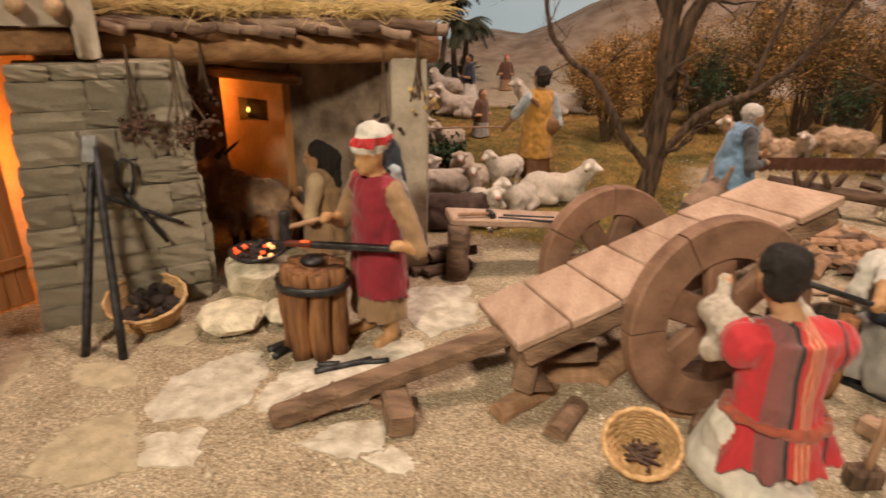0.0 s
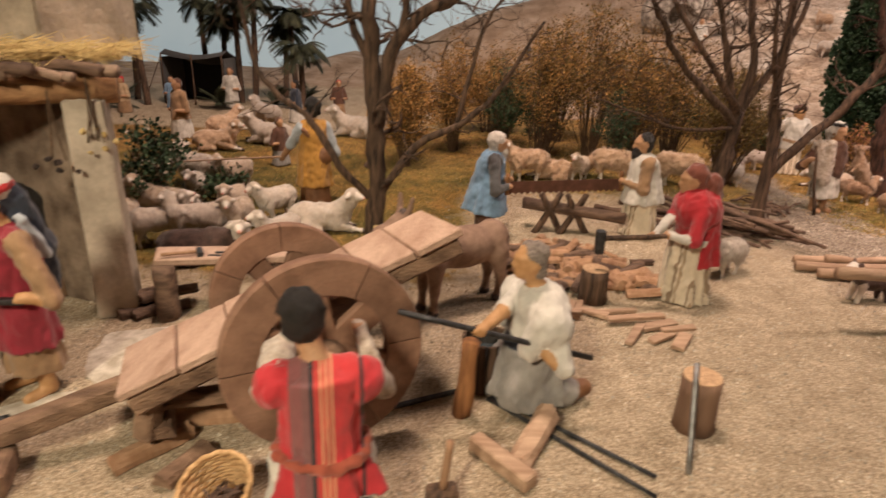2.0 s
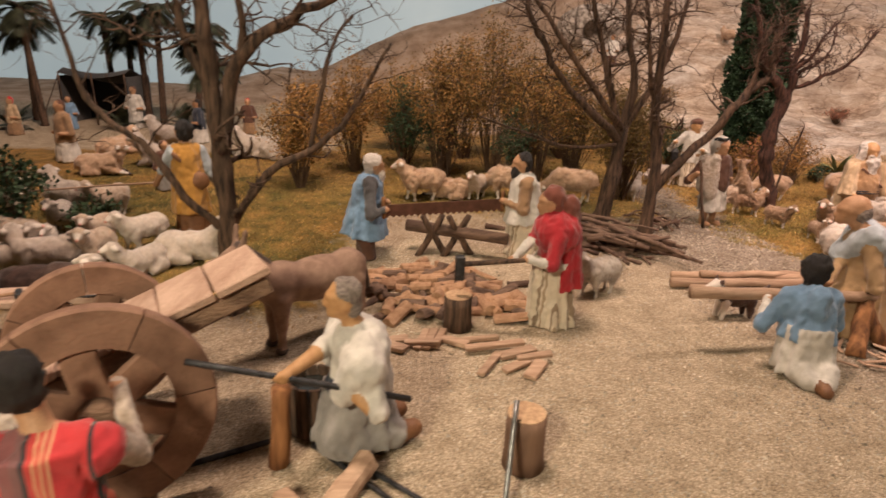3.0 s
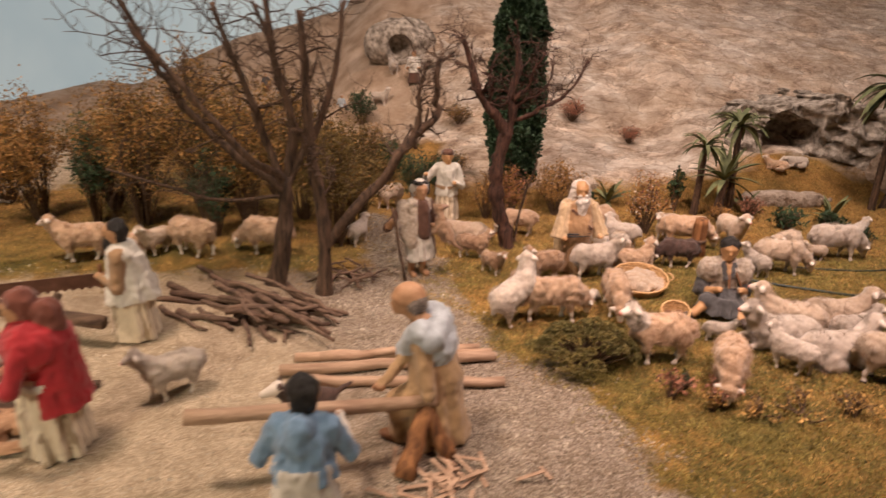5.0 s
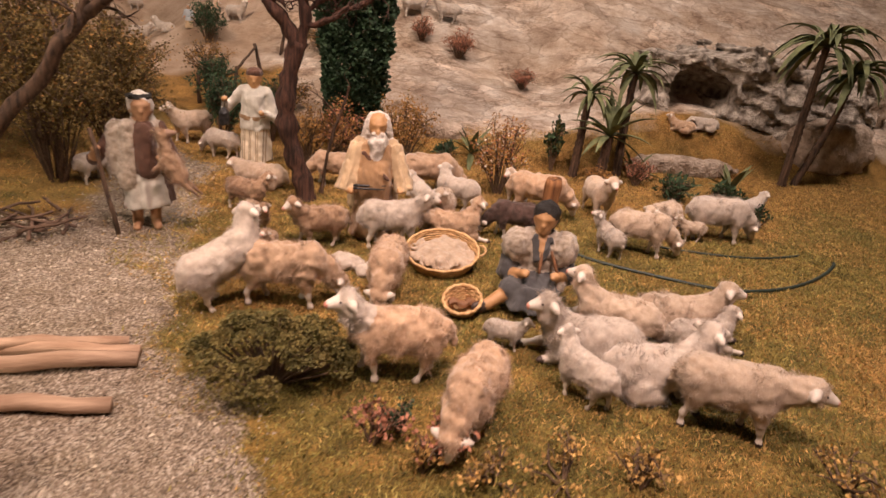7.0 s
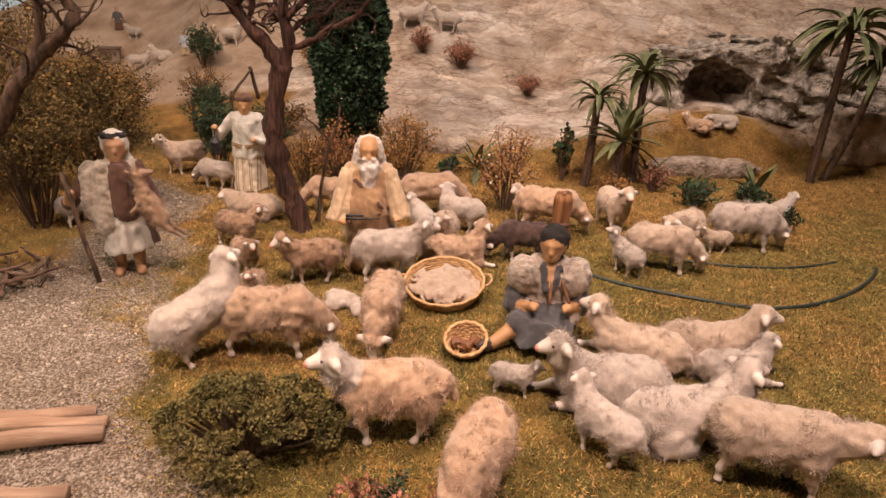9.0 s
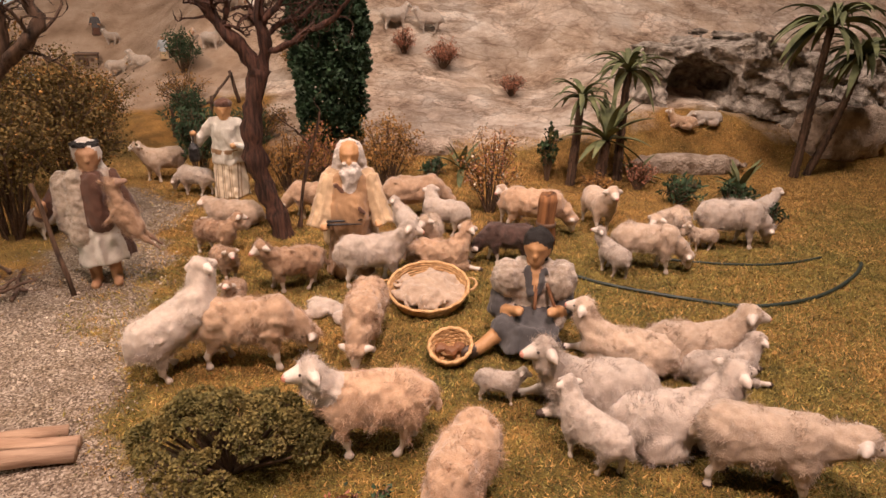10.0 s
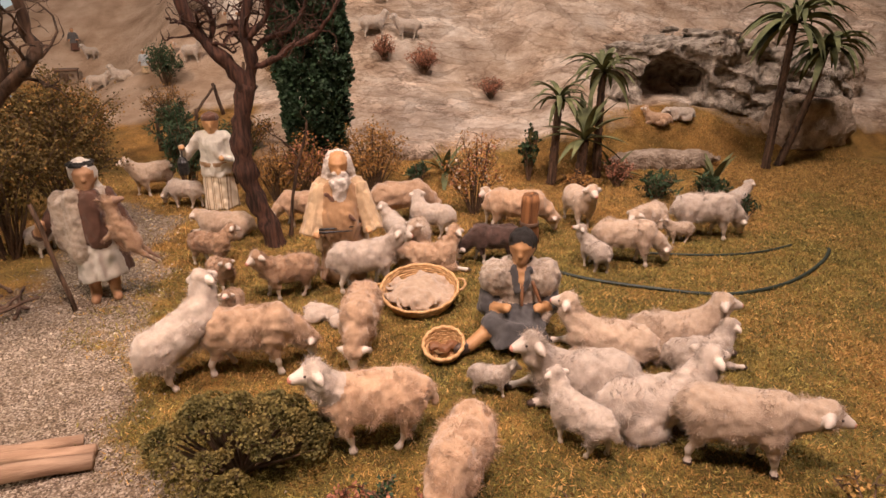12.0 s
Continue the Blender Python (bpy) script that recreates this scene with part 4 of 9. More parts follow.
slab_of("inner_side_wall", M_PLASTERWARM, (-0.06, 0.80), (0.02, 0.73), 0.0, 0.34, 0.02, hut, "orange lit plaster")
slab_of("inner_ceiling", M_DOORWOOD, (-0.25, 0.60), (0.06, 0.86), 0.335, 0.343, 0.20, hut)
door = thing("plank_door", LM @ pose(LL - 0.075, 0.055, 0, 0, 0, 22), "open amber plank door glowing in orange light", "door")
for k in range(5):
    bm = bmesh.new()
    block(bm, 0.0125, 0.006, 0.262, pose(0.0075 + k * 0.0135, 0, 0.135), 0.001)
    part("plank", bm, M_DOORWOOD, door)
for z in (0.06, 0.20):
    bm = bmesh.new()
    block(bm, 0.066, 0.005, 0.014, pose(0.034, -0.0057, z), 0.001)
    part("rail", bm, M_DOORWOOD, door)

# ---- smithy things ----
def pole(name, a, b, r0, r1, material, parent=None, sides=8, bend=0.0, seed=0, label="", cuts=5):
    q = random.Random(seed)
    a, b = Vector(a), Vector(b)
    pts = [a.lerp(b, k / cuts) + Vector([q.uniform(-bend, bend) for _ in range(3)]) for k in range(cuts + 1)]
    bm = bmesh.new()
    tube(bm, pts, [(r0 + (r1 - r0) * k / cuts) * (1 + (q.uniform(-0.06, 0.06) if bend else 0)) for k in range(cuts + 1)], sides, q, 0.05 if bend else 0.0)
    return part(name, bm, material, parent, label, True)


def bar(name, a, b, w, h, material, parent=None, bevel=0.001, label="", seed=0, rough=0.0):
    """A square bar from a to b."""
    a, b = Vector(a), Vector(b)
    d = b - a
    m = Matrix.Translation((a + b) / 2) @ d.to_track_quat("X", "Z").to_matrix().to_4x4()
    bm = bmesh.new()
    block(bm, d.length, w, h, m, bevel, random.Random(seed) if rough else None, rough)
    return part(name, bm, material, parent, label)


def half_log(name, length, r, m, material, parent=None, label="", seed=0):
    """A split log: a round back and a flat, uneven face."""
    q = random.Random(seed)
    bm = bmesh.new()
    rings = []
    for k in range(5):
        x = length * (k / 4 - 0.5)
        ring = []
        for j in range(8):
            g = math.pi * 1.15 * j / 7 - 0.24
            rr = r * q.uniform(0.86, 1.08)
            ring.append(bm.verts.new((x + q.uniform(-0.002, 0.002), rr * math.cos(g), max(rr * math.sin(g), -0.3 * r) + 0.3 * r)))
        rings.append(ring)
    for a, b in zip(rings, rings[1:]):
        for j in range(8):
            bm.faces.new((a[j], b[j], b[(j + 1) % 8], a[(j + 1) % 8]))
    bm.faces.new(rings[0])
    bm.faces.new(rings[-1][::-1])
    bmesh.ops.transform(bm, matrix=m, verts=bm.verts[:])
    return part(name, bm, material, parent, label)


def basket(m, r_top, r_bottom, height, label, thick=0.004, handles=False):
    """A woven bowl: stakes, wound rows and a plaited rim."""
    ob = thing("basket", m, label, "basket")
    n = max(7, int(height / 0.0030))
    bm = bmesh.new()
    for k in range(n + 1):
        f = k / n
        r = r_bottom + (r_top - r_bottom) * (f ** 0.7)
        z = 0.002 + height * f
        pts = []
        sides = 44
        for j in range(sides + 1):
            g = 2 * math.pi * j / sides
            w = r + 0.0006 * math.sin(11 * g + (math.pi if k % 2 else 0))
            pts.append((w * math.cos(g), w * math.sin(g), z + 0.0005 * math.sin(7 * g + k)))
        tube(bm, pts, [0.00165] * len(pts), 5)
    part("weave", bm, M_WICKER, ob, "", True)
    bm = bmesh.new()
    pts = []
    for j in range(61):
        g = 2 * math.pi * j / 60
        pts.append(((r_top + 0.0006 * math.sin(15 * g)) * math.cos(g), (r_top + 0.0006 * math.sin(15 * g)) * math.sin(g), height + 0.002 + 0.0005 * math.cos(15 * g)))
    tube(bm, pts, [0.0024] * len(pts), 6)
    part("rim", bm, M_WICKER, ob, "", True)
    bm = bmesh.new()
    _, rings = lathe(bm, [(0.001, 0.001), (r_bottom * 0.6, 0.001), (r_bottom, 0.0015)], 24)
    part("bottom", bm, M_WICKER, ob)
    for j in range(22):
        g = 2 * math.pi * j / 22
        c, s = math.cos(g), math.sin(g)
        bm = bmesh.new()
        tube(bm, [((r_bottom + (r_top - r_bottom) * (f ** 0.7)) * c, (r_bottom + (r_top - r_bottom) * (f ** 0.7)) * s, height * f + 0.002) for f in (0, 0.25, 0.5, 0.75, 1.0)], [0.0013] * 5, 4)
        part("stake", bm, M_WICKER, ob)
    if handles:
        for g in (0.0, math.pi):
            bm = bmesh.new()
            pts = [((r_top + 0.011 * math.sin(a)) * math.cos(g) - 0.014 * math.cos(a) * math.sin(g), (r_top + 0.011 * math.sin(a)) * math.sin(g) + 0.014 * math.cos(a) * math.cos(g), height + 0.002 + 0.003 * math.sin(a)) for a in [math.pi * k / 10 for k in range(11)]]
            tube(bm, pts, [0.002] * 11, 5)
            part("handle", bm, M_WICKER, ob, "", True)
    return ob


def lump(name, m, r, material, label, category, seed, flat=0.7, group="", rough=0.35, parent=None, scale3=None):
    """A small angular lump of stone, coal or wool."""
    q = random.Random(seed)
    bm = bmesh.new()
    bmesh.ops.create_icosphere(bm, subdivisions=2, radius=r)
    ph = [q.uniform(0, 6) for _ in range(6)]
    cuts = [Vector([q.gauss(0, 1) for _ in range(3)]).normalized() for _ in range(9)]
    for v in bm.verts:
        d = v.co.normalized()
        k = 1.0
        for c in cuts:
            e = d.dot(c)
            if e > 0.62:
                k = min(k, 0.70 / e)
        v.co = d * r * k * (1 + rough * 0.25 * math.sin(5 * d.x + ph[0]) * math.sin(4 * d.y + ph[1]))
        v.co.z *= flat
        if scale3:
            v.co = Vector((v.co.x * scale3[0], v.co.y * scale3[1], v.co.z * scale3[2]))
    lo = min(v.co.z for v in bm.verts)
    for v in bm.verts:
        v.co.z -= lo
    bmesh.ops.transform(bm, matrix=m, verts=bm.verts[:]) if parent else None
    ob = part(name, bm, material, parent)
    if not parent:
        ob.matrix_basis = m
        tagged(ob, label, category, group)
    return ob


# tongs leaning on the stone wall
tongs = thing("blacksmith_tongs", pose(0, 0, 0), "long black iron tongs leaning on the stone wall", "tongs")
TOP = Vector((0.098, 0.700, 0.205))
pole("leg", (0.105, 0.628, 0.0), TOP, 0.0048, 0.004, M_IRON, tongs)
pole("leg", (0.147, 0.633, 0.0), TOP + Vector((0.004, 0, 0.004)), 0.0048, 0.004, M_IRON, tongs)
bm = bmesh.new()
block(bm, 0.016, 0.008, 0.03, Matrix.Translation(TOP + Vector((0, -0.004, 0.002))) @ pose(0, 0, 0, -20, 8, 40), 0.002)
part("hinge", bm, M_STEEL, tongs, "worn grey hinge")
pliers = thing("hanging_pliers", WM @ pose(0.105, -0.016, 0.0), "black iron pliers hanging on the stone wall", "pliers")
bm = bmesh.new()
tube(bm, [(-0.002, 0, 0.150), (-0.008, 0, 0.165), (-0.006, 0, 0.185), (0.002, 0, 0.192), (0.009, 0, 0.184), (0.008, 0, 0.168), (0.003, 0, 0.150)], [0.0022] * 7, 6)
part("jaw", bm, M_IRON, pliers, "", True)
pole("handle", (-0.003, 0, 0.152), (0.032, 0, 0.088), 0.003, 0.0024, M_IRON, pliers)
pole("handle", (-0.036, 0, 0.158), (0.052, 0, 0.108), 0.0026, 0.0022, M_IRON, pliers)

coal_basket = basket(pose(0.122, 0.712, 0.006, 14, 2, 20), 0.043, 0.031, 0.028, "round wicker basket filled with dark coal by the wall")
for k in range(34):
    g, rr = rng.uniform(0, 6.28), 0.034 * math.sqrt(rng.random())
    lump("coal_lump", pose(0.121 + rr * math.cos(g), 0.711 + rr * math.sin(g), 0.016 + 0.008 * (1 - rr / 0.034) + 0.24 * rr * math.sin(g) + rng.uniform(0, 0.006), rng.uniform(0, 90), rng.uniform(0, 90), 0), rng.uniform(0.005, 0.010), M_COAL, "small black lump of coal in the wicker basket", "coal", k, 0.7, "coal in the basket")

# forge of stones with embers
lump("forge_stone", pose(0.222, 0.788, 0.0, 0, 0, 20), 0.050, M_STONE, "large rough grey stone carrying the ember bowl", "stone", 3, 0.8)
lump("flat_stone", pose(0.226, 0.728, 0.0, 0, 0, 15), 0.044, M_STONE, "flat grey stone lying before the forge", "stone", 5, 0.42)
lump("flat_stone", pose(0.272, 0.752, 0.0, 0, 0, 70), 0.030, M_STONE, "small grey stone beside the forge", "stone", 6, 0.5)
bowl = thing("ember_bowl", pose(0.226, 0.786, 0.058), "dark iron bowl of glowing red embers on a stone", "fire bowl")
bm = bmesh.new()
lathe(bm, [(0.002, 0.004), (0.020, 0.004), (0.030, 0.012), (0.034, 0.014), (0.033, 0.0165), (0.028, 0.014), (0.018, 0.008), (0.002, 0.007)], 26)
part("dish", bm, M_IRON, bowl, "", True)
for k in range(40):
    g, rr = rng.uniform(0, 6.28), 0.027 * math.sqrt(rng.random())
    lump("ember", pose(rr * math.cos(g), rr * math.sin(g), 0.011 + rng.uniform(0, 0.004), 0, 0, rng.uniform(0, 90)), rng.uniform(0.0025, 0.005), M_EMBERHOT if k % 7 == 0 else (M_EMBER if k % 5 == 1 else M_COAL), "", "", k, 0.8, parent=bowl)

# chopping block of upright split logs bound with iron
anvil = thing("work_block", pose(0.334, 0.706, 0.0, 0, 0, 8), "bundle of upright dark logs bound with an iron band", "work block")
for k, (x, y, r) in enumerate(((-0.025, -0.006, 0.0105), (-0.010, -0.022, 0.0115), (0.011, -0.021, 0.011), (0.026, -0.006, 0.0105), (-0.018, 0.014, 0.011), (0.003, 0.022, 0.011), (0.022, 0.013, 0.0105), (0.0, -0.001, 0.012))):
    q = random.Random(40 + k)
    bm = bmesh.new()
    pts = [(x * (1.05 if j == 0 else 1) + 0.0014 * math.sin(1.2 * j + k), y + 0.0012 * math.cos(1.0 * j + k), 0.0168 * j) for j in range(7)]
    tube(bm, pts, [r * (0.98 - 0.05 * math.sin(1.3 * j + k)) for j in range(7)], 10, q, 0.05)
    part("log", bm, M_ANVIL, anvil, "", True)
bm = bmesh.new()
pts = [(0.0395 * math.cos(g), 0.0372 * math.sin(g), 0.084 + 0.001 * math.sin(3 * g)) for g in [2 * math.pi * k / 40 for k in range(41)]]
for i in range(40):
    a, b = pts[i], pts[i + 1]
    quad = [bm.verts.new((p[0] * s, p[1] * s, p[2] + dz)) for p, s, dz in ((a, 1, -0.004), (b, 1, -0.004), (b, 1, 0.004), (a, 1, 0.004), (a, 0.93, -0.004), (b, 0.93, -0.004), (b, 0.93, 0.004), (a, 0.93, 0.004))]
    for f in ((0, 1, 2, 3), (3, 2, 6, 7), (1, 0, 4, 5), (5, 4, 7, 6)):
        bm.faces.new([quad[j] for j in f])
bmesh.ops.remove_doubles(bm, verts=bm.verts[:], dist=0.00001)
part("iron_band", bm, M_IRON, anvil, "dark iron band", True)
bm = bmesh.new()
lathe(bm, [(0.002, 0.103), (0.011, 0.103), (0.013, 0.105), (0.011, 0.109), (0.002, 0.110)], 18)
part("iron_plate", bm, M_IRON, anvil, "", True)
blade = thing("iron_bar", pose(0, 0, 0), "dark flat iron bar, one end glowing red, on the log bundle", "iron bar")
B0, B1 = Vector((0.292, 0.713, 0.118)), Vector((0.426, 0.716, 0.124))
bar("shaft", B0.lerp(B1, 0.30), B1, 0.009, 0.006, M_IRON, blade)
bar("hot_end", B0, B0.lerp(B1, 0.07), 0.008, 0.005, M_IRON, blade)
bar("hot_end", B0.lerp(B1, 0.07), B0.lerp(B1, 0.30), 0.0085, 0.0055, mat("heated_iron", (0.10, 0.02, 0.01), (0.18, 0.035, 0.02), 90, 0.5, 0.3), blade, 0.001, "dull red heated iron")
bar("glow_spot", B0.lerp(B1, 0.20), B0.lerp(B1, 0.27), 0.005, 0.0075, M_EMBER, blade, 0.001, "glowing red")
hammer = thing("smith_hammer", pose(0, 0, 0), "small iron hammer with wooden handle in the doll's fist", "hammer")
pole("handle", (0.303, 0.720, 0.134), (0.338, 0.738, 0.142), 0.0028, 0.0028, M_LOG, hammer)
bar("head", (0.301, 0.719, 0.119), (0.299, 0.719, 0.152), 0.010, 0.010, M_IRON, hammer, 0.002)
for k, (a, b, r) in enumerate((((0.352, 0.655), (0.402, 0.690), 0.004), ((0.350, 0.668), (0.372, 0.676), 0.0036), ((0.300, 0.670), (0.311, 0.700), 0.0042), ((0.288, 0.682), (0.303, 0.703), 0.0042), ((0.385, 0.680), (0.420, 0.694), 0.0036))):
    ob = pole("iron_rod", (*a, r), (*b, r), r, r, M_IRON, None, 8, 0.0006, k)
    tagged(ob, "short dark iron rod lying on the flagstones", "iron rod", "iron rods by the work block")

# tool bench behind the smith
bench = thing("tool_bench", pose(0, 0, 0), "low plank bench on round log legs with tools", "bench")
bar("top", (0.432, 0.945, 0.083), (0.600, 1.012, 0.070), 0.048, 0.011, M_PLANK, bench, 0.002, "", 3, 0.0015)
pole("leg", (0.450, 0.926, 0.0), (0.450, 0.930, 0.078), 0.0155, 0.015, M_BARKX, bench, 12, 0.0006, 5)
pole("leg", (0.585, 1.000, 0.0), (0.585, 1.004, 0.067), 0.0155, 0.015, M_BARKX, bench, 12, 0.0006, 6)
small_hammer = thing("bench_hammer", pose(0, 0, 0), "small hammer lying on the bench", "hammer")
pole("handle", (0.448, 0.930, 0.092), (0.490, 0.957, 0.089), 0.0025, 0.0025, M_LOG, small_hammer)
bar("head", (0.494, 0.948, 0.088), (0.484, 0.966, 0.088), 0.008, 0.008, M_IRON, small_hammer, 0.001)
bench_tongs = thing("bench_tongs", pose(0, 0, 0), "thin iron tongs lying on the bench", "tongs")
pole("handle", (0.500, 0.958, 0.083), (0.575, 0.975, 0.079), 0.0022, 0.0018, M_IRON, bench_tongs)
pole("handle", (0.505, 0.970, 0.083), (0.575, 0.995, 0.078), 0.0022, 0.0018, M_IRON, bench_tongs)
for k in range(6):
    x, y = 0.402 + 0.018 * (k % 3), 0.935 + 0.006 * k
    ob = half_log("firewood", rng.uniform(0.05, 0.07), 0.010, pose(x, y, 0.016 * (k // 3), 0, 0, 50 + rng.uniform(-15, 15)), M_BARKX, None, "", k)
    tagged(ob, "dark split firewood log beside the bench", "firewood", "firewood by the bench")

# ---- cart ----
cart = thing("wooden_cart", pose(0, 0, 0), "two-wheeled cart of pinkish brown wood tipped on its shaft", "cart")
CF, CB = Vector((0.532, 0.684, 0.068)), Vector((0.826, 0.848, 0.184))
cd = CB - CF
CM = Matrix.Translation(CF) @ pose(0, 0, 0, 0, 0, math.degrees(math.atan2(cd.y, cd.x))) @ pose(0, 0, 0, -7, -math.degrees(math.atan2(cd.z, math.hypot(cd.x, cd.y))), 0)
CL = cd.length
edges = [0.0, 0.155, 0.30, 0.44, 0.57, 0.70, 0.845, 1.0]
q = random.Random(12)
for a, b in zip(edges, edges[1:]):
    bm = bmesh.new()
    w = (b - a) * CL
    block(bm, w - 0.0016, 0.116 + q.uniform(-0.003, 0.003), 0.0085, CM @ pose((a + b) / 2 * CL, q.uniform(-0.002, 0.002), q.uniform(-0.0008, 0.0008), q.uniform(-0.6, 0.6), q.uniform(-0.6, 0.6), q.uniform(-1, 1)), 0.0014, q, 0.0008)
    part("bed_plank", bm, M_PLANK, cart)
for y in (-0.048, 0.048):
    bm = bmesh.new()
    block(bm, CL * 0.97, 0.013, 0.020, CM @ pose(CL / 2, y, -0.0145), 0.002, q, 0.001)
    part("side_rail", bm, M_CART, cart)
for x in (0.03, 0.52, 0.97):
    bm = bmesh.new()
    block(bm, 0.014, 0.084, 0.012, CM @ pose(x * CL, 0, -0.0155), 0.002)
    part("cross_beam", bm, M_CART, cart)
SH0, SH1 = Vector((0.345, 0.572, 0.006)), CM @ Vector((0.10, 0, -0.022))
bm = bmesh.new()
d = SH1 - SH0
block(bm, d.length, 0.021, 0.021, Matrix.Translation((SH0 + SH1) / 2) @ d.to_track_quat("X", "Z").to_matrix().to_4x4(), 0.004, q, 0.001)
bmesh.ops.subdivide_edges(bm, edges=[e for e in bm.edges if e.calc_length() > 0.1], cuts=7)
for v in bm.verts:
    v.co += Vector([q.uniform(-0.0008, 0.0008) for _ in range(3)])
part("shaft", bm, M_CART, cart, "long grooved wooden shaft")
for x0 in (0.035, 0.062):
    bm = bmesh.new()
    c = SH0.lerp(SH1, x0 / d.length)
    block(bm, 0.007, 0.0225, 0.0225, Matrix.Translation(c) @ d.to_track_quat("X", "Z").to_matrix().to_4x4(), 0.003)
    part("collar", bm, M_CART, cart)


def wheel(m, r, parent):
    """Six felloes, a flat spoked disc with openings, a hub."""
    w = thing("wheel", m, "", "")
    w.parent = parent
    for k in range(6):
        bm = bmesh.new()
        g0, g1 = k * math.pi / 3 + 0.2 + 0.008, (k + 1) * math.pi / 3 + 0.2 - 0.008
        rings = []
        for j in range(9):
            g = g0 + (g1 - g0) * j / 8
            rings.append([bm.verts.new((rr * math.cos(g), y, rr * math.sin(g))) for rr, y in ((r * 0.63, -0.0085), (r - 0.002, -0.0085), (r, -0.0065), (r, 0.0065), (r - 0.002, 0.0085), (r * 0.63, 0.0085))])
        for a, b in zip(rings, rings[1:]):
            for j in range(6):
                bm.faces.new((a[j], b[j], b[(j + 1) % 6], a[(j + 1) % 6]))
        bm.faces.new(rings[0])
        bm.faces.new(rings[-1][::-1])
        part("felloe", bm, M_WHEEL, w, "", False)
    for k in range(3):
        bm = bmesh.new()
        block(bm, r * 1.30, 0.011, r * 0.30, pose(0, (k - 1) * 0.0004, 0, 0, k * 60 + 12, 0), 0.002)
        part("spoke", bm, M_WHEEL, w)
    bm = bmesh.new()
    lathe(bm, [(0.001, -0.020), (0.013, -0.020), (0.015, -0.017), (0.017, 0.0), (0.015, 0.017), (0.013, 0.020), (0.001, 0.020)], 18)
    bmesh.ops.transform(bm, matrix=pose(0, 0, 0, 90), verts=bm.verts[:])
    part("hub", bm, M_CART, w, "", True)
    for k in range(12):
        g = k * math.pi / 6 + 0.3
        bm = bmesh.new()
        lathe(bm, [(0.0003, -0.0025), (0.0016, -0.002), (0.0018, 0.0)], 8)
        bmesh.ops.transform(bm, matrix=pose(0.82 * r * math.cos(g), -0.0085, 0.82 * r * math.sin(g), -90 + 180), verts=bm.verts[:])
        part("peg", bm, M_CART, w)
    return w


WA = math.degrees(math.atan2(cd.y, cd.x)) - 3
wheel(pose(0.730, 0.686, 0.103, -5, 10, WA), 0.094, cart)
wheel(pose(0.642, 0.848, 0.085, -5, 40, WA), 0.086, cart)
pole("axle", (0.730, 0.686, 0.103), (0.642, 0.848, 0.085), 0.009, 0.009, M_CART, cart)
# props under the cart
for k, (x, y, z, ang, ln, r, tilt) in enumerate(((0.590, 0.690, 0.036, 20, 0.085, 0.011, 0), (0.566, 0.660, 0.0, 52, 0.075, 0.0115, 0), (0.607, 0.640, 0.0, 68, 0.055, 0.011, 0), (0.600, 0.715, 0.0, 15, 0.095, 0.014, 0), (0.565, 0.690, 0.020, 115, 0.08, 0.011, 0),
                                               (0.705, 0.705, 0.0, 100, 0.07, 0.013, 0), (0.735, 0.745, 0.0, 30, 0.08, 0.014, 0), (0.66, 0.75, 0.0, 60, 0.09, 0.013, 0))):
    ob = half_log("split_log", ln, r, pose(x, y, z, 0, tilt, ang), M_LOG if k % 2 else M_CART, None, "", 20 + k)
    tagged(ob, "brown split log propping the cart", "split log", "logs under the cart")
prop = bar("prop_post", (0.565, 0.655, 0.018), (0.569, 0.665, 0.058), 0.022, 0.018, M_CART, None, 0.003)
tagged(prop, "short carved wooden post under the cart bed", "wooden post")
chock = bar("wheel_chock", (0.728, 0.640, 0.009), (0.752, 0.700, 0.009), 0.03, 0.018, M_CART, None, 0.003)
tagged(chock, "dark wooden block beneath the cart wheel", "wooden block")
blk = bar("shaft_block", (0.444, 0.630, 0.0125), (0.466, 0.583, 0.0125), 0.024, 0.025, M_CART, None, 0.003, "", 4, 0.0015)
tagged(blk, "rough square wooden block under the cart shaft", "wooden block")
b2 = bar("shaft_wedge", (0.425, 0.622, 0.006), (0.456, 0.618, 0.006), 0.012, 0.011, M_CART, None, 0.002)
tagged(b2, "small wooden wedge beside the shaft block", "wedge")

nail_basket = basket(pose(0.668, 0.592, 0.010, 24, -8, 0), 0.0295, 0.015, 0.030, "small wicker basket with dark iron nails on the sand")
M_NAIL = mat("rusty_nail_iron", (0.05, 0.03, 0.022), (0.13, 0.08, 0.06), 200, 0.6, 0.4, metal=0.3)
for k in range(30):
    g = rng.uniform(0, 6.28)
    c = Matrix.Translation((0.667, 0.586, 0.020)) @ Vector((rng.uniform(-0.009, 0.009), rng.uniform(-0.009, 0.009), rng.uniform(0, 0.006)))
    dd = Vector((math.cos(g), math.sin(g), rng.uniform(-0.15, 0.35))) * rng.uniform(0.006, 0.010)
    ob = bar("nail", c - dd, c + dd, 0.0026, 0.0026, M_NAIL, None, 0.0006)
    tagged(ob, "dark square iron nail in the wicker basket", "nail", "nails in the basket")

